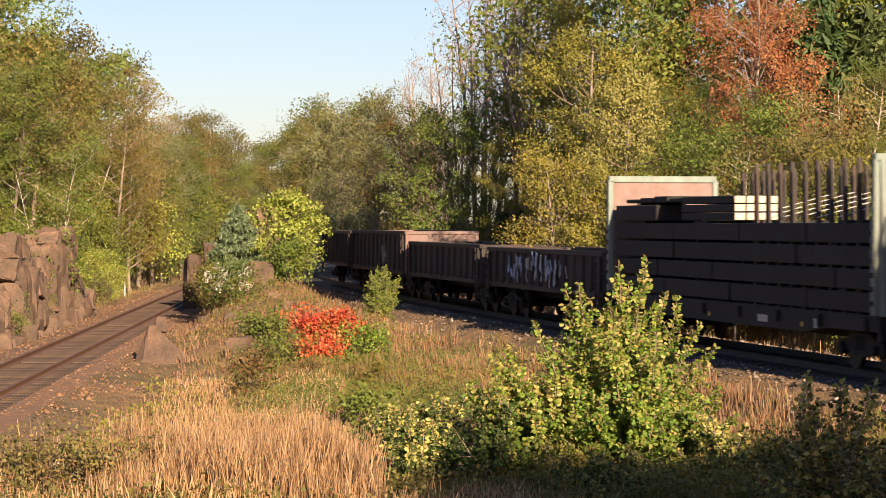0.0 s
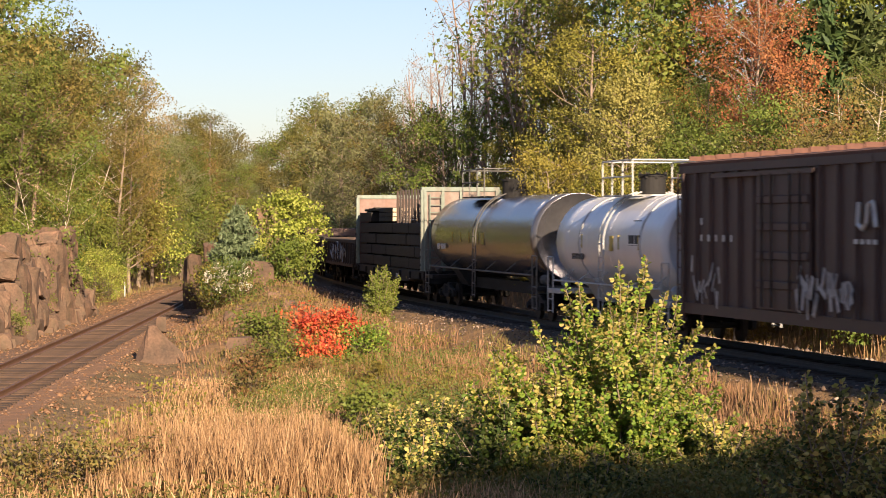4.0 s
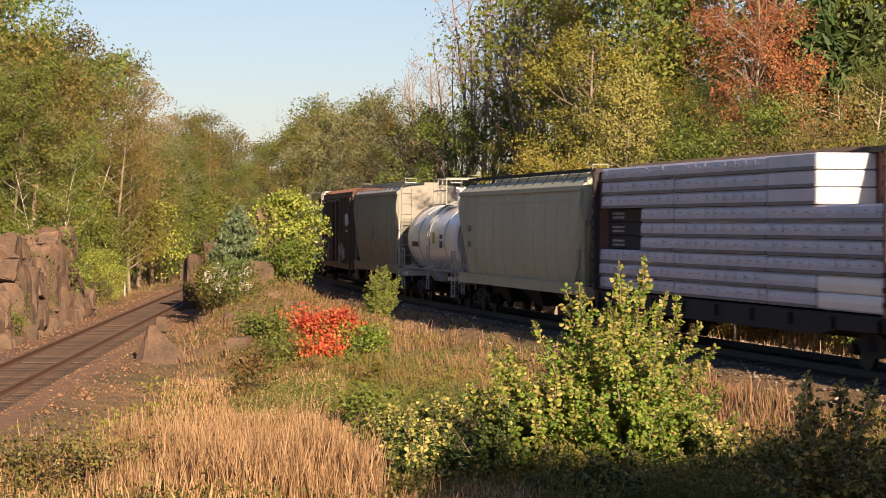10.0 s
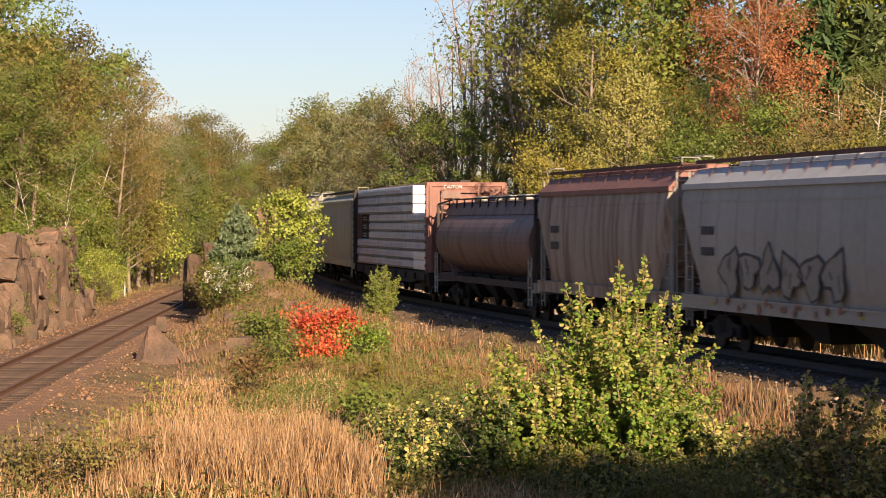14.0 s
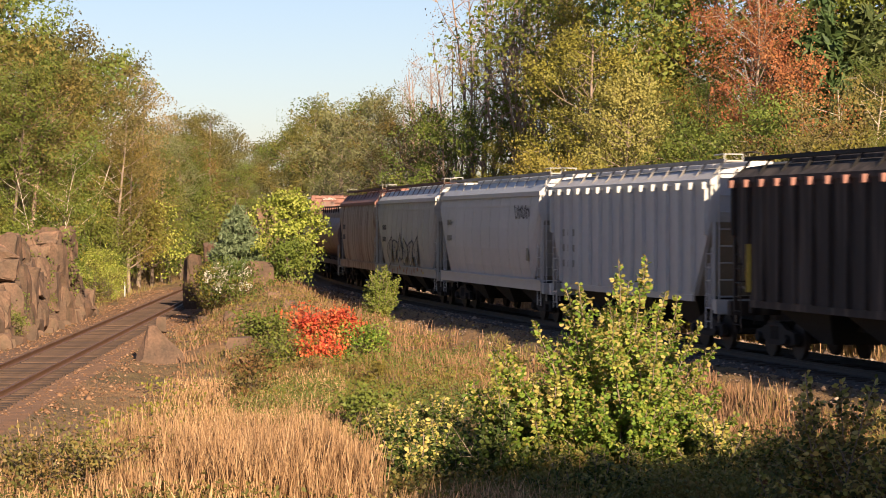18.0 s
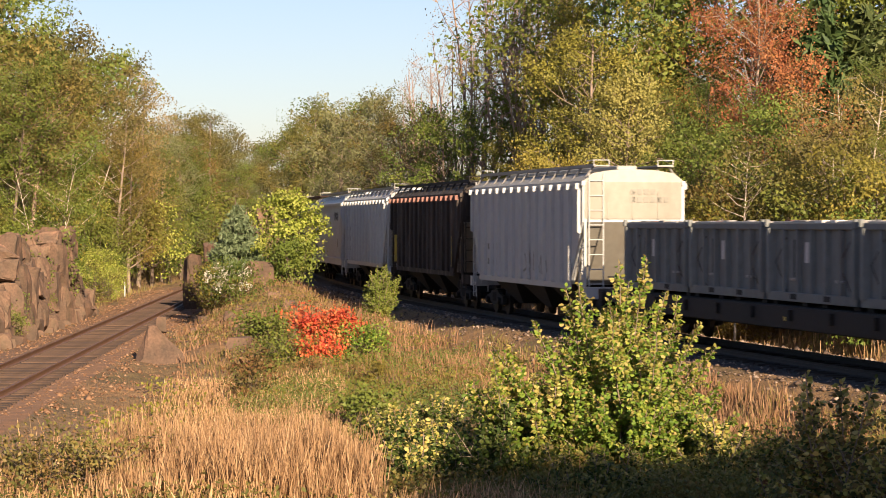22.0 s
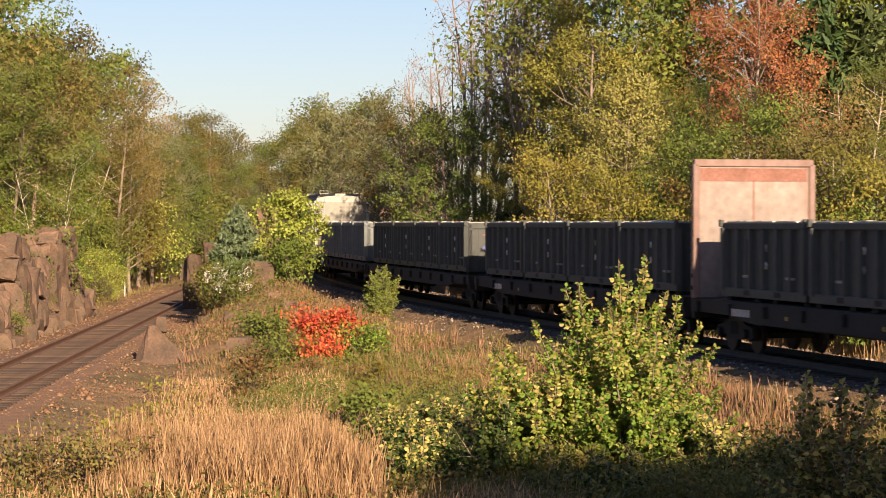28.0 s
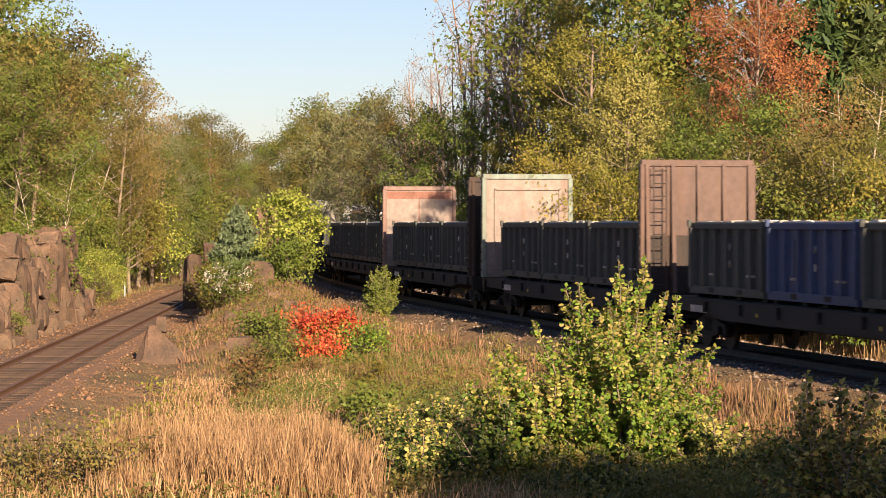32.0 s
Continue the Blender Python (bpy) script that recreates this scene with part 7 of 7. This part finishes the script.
# ---- grass and weeds ----
def blades(g, x, y, height, width, lean=0.18):
    """Narrow bent blades, each of two quads."""
    n = len(x)
    z = ground_z(x, y) - 0.03
    a = g.uniform(0, 2 * np.pi, n)
    h = height * g.uniform(0.5, 1.2, n) * (0.8 + 0.25 * np.sin(x * 1.3 + 1.7 * np.sin(y * 1.1)) + 0.12 * np.sin(x * 4.1 + y * 3.3))
    w = width * g.uniform(0.6, 1.3, n) * 0.5
    t = g.uniform(0, 2 * np.pi, n)
    l = lean * g.uniform(0.1, 1.4, n) * h
    base = np.stack([x, y, z], 1)
    side = np.stack([np.cos(a), np.sin(a), 0 * a], 1) * w[:, None]
    lean_v = np.stack([np.cos(t), np.sin(t), 0 * t], 1) * l[:, None]
    mid = base + lean_v * 0.35 + np.array([0, 0, 1.0]) * (h * 0.55)[:, None]
    tip = base + lean_v + np.array([0, 0, 1.0]) * h[:, None]
    v = np.stack([base - side, base + side, mid + side * 0.9, mid - side * 0.9, tip + side * 0.25, tip - side * 0.25], 1).reshape(-1, 3)
    i = np.arange(n)[:, None] * 6
    return v, np.concatenate([i + np.array([[0, 1, 2, 3]]), i + np.array([[3, 2, 4, 5]])])


def field(name, n, b0, b1, d0, d1, height, width, material, label, keep=None, lean=0.18, seed=1, power=1.0):
    g = np.random.default_rng(seed)
    b, d = g.uniform(b0, b1, n), d0 + (d1 - d0) * g.uniform(0, 1, n) ** power
    x, y = b * d, d
    ok = (abs(x - x_side(y)) > 2.6) & (abs(x - x_main(y)) > 3.0)
    if keep:
        ok &= keep(x, y, g.uniform(0, 1, n))
    v, f = blades(g, x[ok], y[ok], height, width, lean)
    return tagged(new(name, fast_mesh(name, v, f, material)), label, "grass", kind="stuff")


def patchy(s, cut):
    return lambda x, y, r: 0.5 + 0.25 * (np.sin(x * s + 2 * np.sin(y * s * 0.6)) + np.sin(y * s * 0.8 + 1.5 * np.sin(x * s * 0.7 + 1))) > cut * (0.7 + 0.6 * r)


field("cattail_reeds", 15000, -0.152, -0.012, 37.0, 43.8, 1.0, 0.018, L_["straw"], "dense stand of dry straw-coloured cattail reeds", lambda x, y, r: patchy(0.9, 0.24)(x, y, r) & (r < 1.2 * smooth(-0.15, -0.128, x / y)) & (r < 1.2 * smooth(-0.02, -0.038, x / y)), 0.24, 21)
field("near_grass", 7000, -0.19, 0.06, 35.5, 44, 0.5, 0.02, L_["straw"], "dry grass along the near edge of the meadow", patchy(0.7, 0.3), 0.35, 28)
field("meadow_grass", 38000, -0.19, 0.19, 36, 74, 0.3, 0.028, L_["grass"], "rough green and tan meadow grass", lambda x, y, r: patchy(0.35, 0.25)(x, y, r) & (x > x_side(y) + 4.2 + r), 0.5, 22)
field("tan_grass", 14000, -0.14, -0.04, 46, 66, 0.35, 0.02, L_["straw"], "soft tan grass behind the reeds", lambda x, y, r: (x > x_side(y) + 4.0 + r), 0.35, 26)
field("dry_grass", 27000, -0.06, 0.17, 44, 104, 0.5, 0.022, L_["russet"], "dry reddish grass on the bank below the train", lambda x, y, r: (x > x_main(y) - 5.5 - 3 * r) & (x < x_main(y) - np.where(y < 64, 3.1, 4.2) - 0.5 * np.sin(y * 0.7)) & patchy(0.8, 0.2)(x, y, r), 0.3, 23)
field("russet_grass", 9000, 0.08, 0.175, 43, 58, 0.4, 0.018, L_["russet"], "tall russet grass beside the main line", lambda x, y, r: (x > x_main(y) - 7) & (x < x_main(y) - 3.0), 0.3, 29)
field("rusty_grass", 13000, -0.035, 0.1, 52, 86, 0.52, 0.02, L_["russet"], "tall rusty grass on the bank below the train", lambda x, y, r: (x > x_main(y) - 5.5 - 2 * r) & (x < x_main(y) - 3.3 - 0.5 * r) & patchy(0.8, 0.15)(x, y, r), 0.3, 30)
field("mound_grass", 9000, -0.11, -0.02, 68, 125, 0.32, 0.026, L_["russet"], "thin grass on the rocky mound", patchy(0.6, 0.35), 0.4, 24)
field("bank_grass", 12000, -0.02, 0.2, 50, 120, 0.6, 0.03, L_["straw"], "sunlit dry grass behind the main line", lambda x, y, r: (x > x_main(y) + 3.2) & (x < x_main(y) + 9), 0.25, 25)
field("left_bank_grass", 6000, -0.19, -0.1, 85, 190, 0.4, 0.035, L_["grass"], "green and tan grass along the single line", lambda x, y, r: (x < x_side(y) - 3.0) & (x > x_side(y) - 9), 0.4, 27)


def weed_leaves(name, n, b0, b1, d0, d1, height, size, material, label, keep, seed):
    """Broad leaves of low weeds, heaped in clumps."""
    g = np.random.default_rng(seed)
    m = n // 28
    b, d = g.uniform(b0, b1, m), g.uniform(d0, d1, m)
    cx, cy = b * d, d
    ok = keep(cx, cy, g.uniform(0, 1, m)) & (abs(cx - x_side(cy)) > 3.4) & (abs(cx - x_main(cy)) > 3.8)
    cx, cy = np.repeat(cx[ok], 28), np.repeat(cy[ok], 28)
    r = np.repeat(g.uniform(0.15, 0.5, ok.sum()), 28)
    x, y = cx + g.normal(size=len(cx)) * r, cy + g.normal(size=len(cx)) * r
    z = ground_z(x, y) + height * np.repeat(g.uniform(0.4, 1.1, ok.sum()), 28) * g.uniform(0.1, 1, len(x))
    v, f = leaves(g, np.stack([x, y, z], 1), size, 0.6)
    return tagged(new(name, fast_mesh(name, v, f, material)), label, "weeds", kind="stuff")


every = lambda x, y, r: r < 0.9
weed_leaves("green_weeds", 48000, -0.083, 0.03, 54, 74, 0.45, 0.06, L_["meadow"], "low green weeds between the reeds and the mound", patchy(0.45, 0.38), 51)
weed_leaves("clover_weeds", 40000, -0.083, 0.10, 50, 84, 0.45, 0.06, L_["green"], "patches of low green leaves in the meadow", patchy(0.55, 0.48), 59)
weed_leaves("golden_weeds", 20000, -0.083, 0.06, 54, 80, 0.55, 0.07, L_["aspen"], "yellowing weeds in the meadow", patchy(0.7, 0.5), 52)
weed_leaves("brown_weeds", 36000, -0.10, 0.16, 44, 100, 0.55, 0.065, L_["weed"], "brown and russet weeds on the banks", patchy(0.9, 0.45), 53)
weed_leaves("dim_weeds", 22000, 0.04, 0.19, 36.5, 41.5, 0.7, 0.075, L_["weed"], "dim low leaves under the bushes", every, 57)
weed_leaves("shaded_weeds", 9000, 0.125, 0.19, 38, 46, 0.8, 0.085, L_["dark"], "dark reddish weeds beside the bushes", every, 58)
weed_leaves("near_weeds", 12000, -0.19, 0.19, 35.5, 41, 0.5, 0.09, L_["weed"], "dim leafy weeds along the near edge of the meadow", every, 54)
weed_leaves("mound_weeds", 26000, -0.11, -0.02, 76, 112, 0.45, 0.075, L_["weed"], "brown weeds on the mound", patchy(1.1, 0.5), 56)
weed_leaves("shoulder_weeds", 7000, -0.19, -0.10, 44, 66, 0.35, 0.1, L_["aspen"], "scattered weeds on the ballast shoulder", lambda x, y, r: (r < 0.5) & (x > x_side(y) + 3.8), 55)


# ---- rock ----
def rock(name, x, y, z, sx, sy, sz, seed, label, turn=0.0, group="", cuts=4, taper=0.15, joints=0.0):
    """A broken block: flat faces, sheared and tapered, with chipped edges."""
    g = np.random.default_rng(seed)
    bm = B()
    bmesh.ops.create_cube(bm, size=1.0)
    bmesh.ops.subdivide_edges(bm, edges=bm.edges[:], cuts=cuts, use_grid_fill=True)
    cut = [(Vector(g.normal(size=3)).normalized(), 0.42 + 0.16 * g.uniform()) for _ in range(9)]
    o = Vector((seed * 3.1, seed * 1.7, seed * 0.9))
    sh = g.normal(size=2) * 0.12
    for v in bm.verts:
        p = v.co.copy()
        for nrm, lim in cut:
            k = p.dot(nrm) - lim
            if k > 0:
                p -= nrm * k
        q = Vector((p.x * sx, p.y * sy, p.z * sz))
        k = 1 - taper * (p.z + 0.5)
        p = Vector((p.x * k + sh[0] * p.z, p.y * k + sh[1] * p.z, p.z)) + noise.noise_vector(q * 1.1 + o) * 0.05
        p += noise.noise_vector(q * 5.0 + o) * 0.02
        v.co = Vector((p.x * sx, p.y * sy, p.z * sz))
        if joints:
            w = Vector((q.x * 1.3 + 0.4 * noise.noise(q * 0.8 + o), q.y * 1.8 + 0.4 * noise.noise(q + o), q.z * 1.3 + 0.4 * q.y)) + o
            v.co += (noise.cell_vector(w) - Vector((0.5, 0.5, 0.5))) * joints * Vector((1, 1, 0.5)).length + noise.noise_vector(q * 2.3 + o) * 0.06
    me = bpy.data.meshes.new(name)
    bm.to_mesh(me)
    bm.free()
    me.materials.append(M["rock"])
    ob = new(name, me)
    ob.matrix_basis = pose(x, y, z, g.uniform(-5, 5), g.uniform(-5, 5), turn)
    return tagged(ob, label, "rock", group)


CUT = "rocks of the cutting"
g = np.random.default_rng(77)


def cut_top(y):
    """Height of the jagged top of the cutting."""
    return float(np.interp(y, [78, 80, 83.5, 84.4, 85.2, 90.2, 91.0, 98.6, 99.6, 105.5, 106.2, 109, 112], [0.4, 1.2, 0.8, 0.5, 2.5, 2.6, 1.5, 1.7, 2.8, 2.7, 1.1, 0.5, -0.3]))


# the rock cut left of the single line: columns of broken blocks with open joints
y = 78.6
col = 0
while y < 111.0:
    w = g.uniform(0.75, 1.5)
    z, back_ = -1.3, g.uniform(-0.35, 0.35)
    top = cut_top(y + w / 2) + g.uniform(-0.25, 0.2)
    k = 0
    while z < top - 0.15:
        h = min(g.uniform(0.6, 1.9), top - z + 0.1)
        if top - z - h < 0.35:
            h = top - z
        d = g.uniform(0.9, 1.5)
        x = float(x_side(y)) - 2.55 + back_ - d / 2 - 0.10 * (z + 1.3) + g.uniform(-0.12, 0.12)
        rock("rock_block", x, y + w / 2, z + h / 2, d, w * 1.06, h * 1.06, 600 + 7 * col + k, "angular reddish brown block of the jointed rock face", g.uniform(-9, 9), group=CUT, taper=0.06 if z + h < top - 0.1 else 0.35, cuts=5, joints=0.06)
        z += h
        k += 1
    rock("rock_outcrop", float(x_side(y)) - 4.3, y + w / 2, -1.3 + (top + 1.1) * 0.5, 1.8, w * 1.5, top + 1.1, 900 + col, "reddish brown rock behind the broken face", g.uniform(-12, 12), group=CUT, taper=0.12, cuts=8, joints=0.12)
    if g.uniform() < 0.75:
        h = g.uniform(0.3, 0.8)
        rock("rock_block", float(x_side(y)) - 2.3 - g.uniform(0.0, 0.3), y + g.uniform(-0.3, 0.3), -1.2 + h * 0.42, g.uniform(0.4, 0.8), g.uniform(0.4, 0.9), h, 960 + col, "broken brown block at the foot of the cutting", g.uniform(-25, 25), group=CUT, taper=0.25)
    y += w
    col += 1
for x, y, h in ((-16.2, 86.5, 2.0), (-15.3, 83.6, 1.2), (-16.6, 96.2, 2.4)):
    plant("shrub", x, y, h)
# shrubs along the top of the cut
for k in range(14):
    y = 78 + 2.4 * k
    plant(("shrub", "gold", "shrub")[k % 3], float(x_side(y)) - g.uniform(4.4, 6.0), y, g.uniform(1.8, 3.2))
# shrubs between the single line and the left wood
for k in range(18):
    y = 104 + 4.5 * k
    plant(("shrub", "limeshrub", "gold", "limeshrub")[k % 4], float(x_side(y)) - g.uniform(4.0, 6.5), y, g.uniform(1.8, 3.6))
# taller bushes closing the foot of the wood further up the cutting
for k in range(20):
    y = 142 + 3.1 * k
    x = float(x_side(min(y, 190.0))) - 5.2 - 1.6 * (k % 3)
    plant(("shrub", "limeshrub", "shrub", "gold", "shrub")[k % 5], x, y, g.uniform(3.8, 6.2))
# the rest of the stock, deep in the wood
for k, src in enumerate(o for pool in KINDS.values() for o in pool if o not in USED):
    src.matrix_basis = pose(-24.0 - 3 * k, 128.0, gz(-24.0 - 3 * k, 128.0) - 0.1)
# mound
rock("rock_wedge", -8.6, 73.8, -0.8, 2.3, 1.7, 1.45, 301, "tapering grey-brown rock slab beside the single line", 12, taper=0.82)
rock("rock_block", -8.6, 74.1, -0.02, 0.34, 0.3, 0.5, 302, "orange-brown rock chunk on the slab", 10)
rock("rock_block", -6.35, 75.2, -0.85, 0.95, 0.7, 0.8, 303, "brown block of rock at the foot of the mound", 5)
rock("rock_outcrop", -12.05, 118.0, 0.15, 1.1, 3.0, 2.7, 304, "dark shaded rock face beside the single line", -4)
rock("rock_outcrop", -11.0, 119.0, 0.6, 1.5, 3.0, 3.0, 305, "brown rock face at the edge of the mound", 6)
rock("rock_block", -10.2, 126.0, 1.6, 2.6, 4.0, 2.6, 306, "rounded rock at the top of the mound", 12)
rock("boulder", -8.05, 104.0, 1.0, 1.4, 1.2, 0.9, 307, "rounded reddish boulder on the mound", 30)
rock("boulder", -8.9, 112.5, 2.0, 1.2, 1.1, 1.1, 308, "weathered boulder near the young spruce", 60)
rock("boulder", -8.3, 116.0, 2.9, 1.2, 1.2, 2.0, 309, "pale brown rock on the crest of the mound", 15)
for k in range(26):
    y = g.uniform(74, 104)
    lo, hi = float(x_side(y)) + 3.2, float(x_main(y)) - 4.0
    x = lo + (hi - lo) * g.uniform(0, 1) ** 1.5
    s = g.uniform(0.2, 0.6)
    rock("stone", x, y, gz(x, y) + s * 0.15, s, s * g.uniform(0.7, 1.1), s * g.uniform(0.5, 0.9), 330 + k, "loose brown stone on the mound", g.uniform(0, 180), group="stones on the mound", cuts=3)
for k in range(16):
    y = g.uniform(70, 120)
    x = float(x_side(y)) - g.uniform(2.6, 3.6)
    s = g.uniform(0.2, 0.5)
    rock("stone", x, y, gz(x, y) + s * 0.15, s, s, s * 0.7, 370 + k, "fallen stone beside the single line", g.uniform(0, 180), group="fallen stones by the line", cuts=3)


def gravel(name, n, xf, y0, y1, lo, hi, size, material, label, seed):
    """Loose crushed stone: flattened six-sided chips."""
    g = np.random.default_rng(seed)
    y = g.uniform(y0, y1, n)
    x = xf(y) + g.choice([-1, 1], n) * (lo + (hi - lo) * g.uniform(0, 1, n) ** 1.3)
    z = ground_z(x, y) + 0.015
    s = size * g.gamma(3.0, 0.33, n)
    base = np.array([[1, 0, 0], [0, 1, 0], [-1, 0, 0], [0, -1, 0], [0, 0, 0.7], [0, 0, -0.7]], float)
    v = base[None] * (s[:, None, None] * g.uniform(0.6, 1.3, (n, 6, 1)))
    a = g.uniform(0, 6.28, n)
    ca, sa = np.cos(a)[:, None], np.sin(a)[:, None]
    v = np.stack([v[..., 0] * ca - v[..., 1] * sa + x[:, None], v[..., 0] * sa + v[..., 1] * ca + y[:, None], v[..., 2] + z[:, None]], -1)
    tri = np.array([[0, 1, 4], [1, 2, 4], [2, 3, 4], [3, 0, 4], [1, 0, 5], [2, 1, 5], [3, 2, 5], [0, 3, 5]])
    f = (np.arange(n)[:, None, None] * 6 + tri[None]).reshape(-1, 3)
    return tagged(new(name, fast_mesh(name, v.reshape(-1, 3), f, material)), label, "gravel", kind="stuff")


def stone_mat(name, colors):
    return leaf_mat(name, colors, 0.0, 0.9, 0.0)


M["chips"] = stone_mat("crushed_stone_chips", [(0.12, 0.062, 0.034), (0.18, 0.098, 0.054), (0.23, 0.132, 0.075), (0.30, 0.19, 0.12)])
M["chips_grey"] = stone_mat("grey_stone_chips", [(0.07, 0.05, 0.04), (0.12, 0.085, 0.065), (0.18, 0.13, 0.10), (0.34, 0.27, 0.22)])
gravel("ballast_stones", 15000, x_side, 52, 150, 1.35, 5.0, 0.034, M["chips"], "reddish crushed stone spilling from the single line", 61)
gravel("ballast_chips", 12000, x_main, 42, 125, 1.5, 5.4, 0.036, M["chips_grey"], "grey crushed stone on the shoulder of the main line", 62)

# marker post beside the single line
post = tagged(new("marker_post"), "thin white marker post beside the single line", "post")
px_, py_ = -18.2, 139.0
post.matrix_basis = pose(px_, py_, gz(px_, py_))
part("shaft", box(B(), -0.035, 0.035, -0.035, 0.035, -0.1, 1.0, 0.01), P["white2"], post)
part("cap", box(B(), -0.05, 0.05, -0.05, 0.05, 1.0, 1.05, 0.015), P["white2"], post)


# ---- ties, one by one ----
def ties(root, xf, z_top, y0, y1, wood):
    bm = B()
    box(bm, -1.3, 1.3, -0.115, 0.115, -0.15, 0.0, 0.015)
    me = bpy.data.meshes.new("tie")
    bm.to_mesh(me)
    bm.free()
    me.materials.append(wood)
    g = np.random.default_rng(9)
    y = y0
    while y < y1:
        t = part("tie", me, None, root)
        dx = float(xf(y + 0.5) - xf(y - 0.5))
        t.matrix_basis = pose(float(xf(y)) + g.normal() * 0.02, y, z_top - 0.155 + g.normal() * 0.006, 0, 0, -math.degrees(math.atan(dx)) + g.normal() * 0.8)
        y += 0.56


ties(side_track, x_side, SIDE_Z, 50.0, 150.0, M["tie"])
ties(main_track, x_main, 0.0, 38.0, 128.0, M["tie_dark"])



def car_pose(s, length):
    """A car on the line: its two trucks stand on the rails."""
    h = max(length / 2 - 2.0, 2.0)
    (xa, ya), (xb, yb) = on_line(s - h), on_line(s + h)
    return pose((xa + xb) / 2, (ya + yb) / 2, 0.0, 0, 0, math.degrees(math.atan2(yb - ya, xb - xa)))


def motions():
    times = np.arange(0.0, 32.01, 1.0)
    for root, u, length, offset in CARS:
        rows = [(float(t), car_pose(u + V0 * t + A0 * (t - 16.0) ** 2, length)) for t in times]
        walk(root, rows if offset is None else [(t, m @ offset) for t, m in rows])


motions()
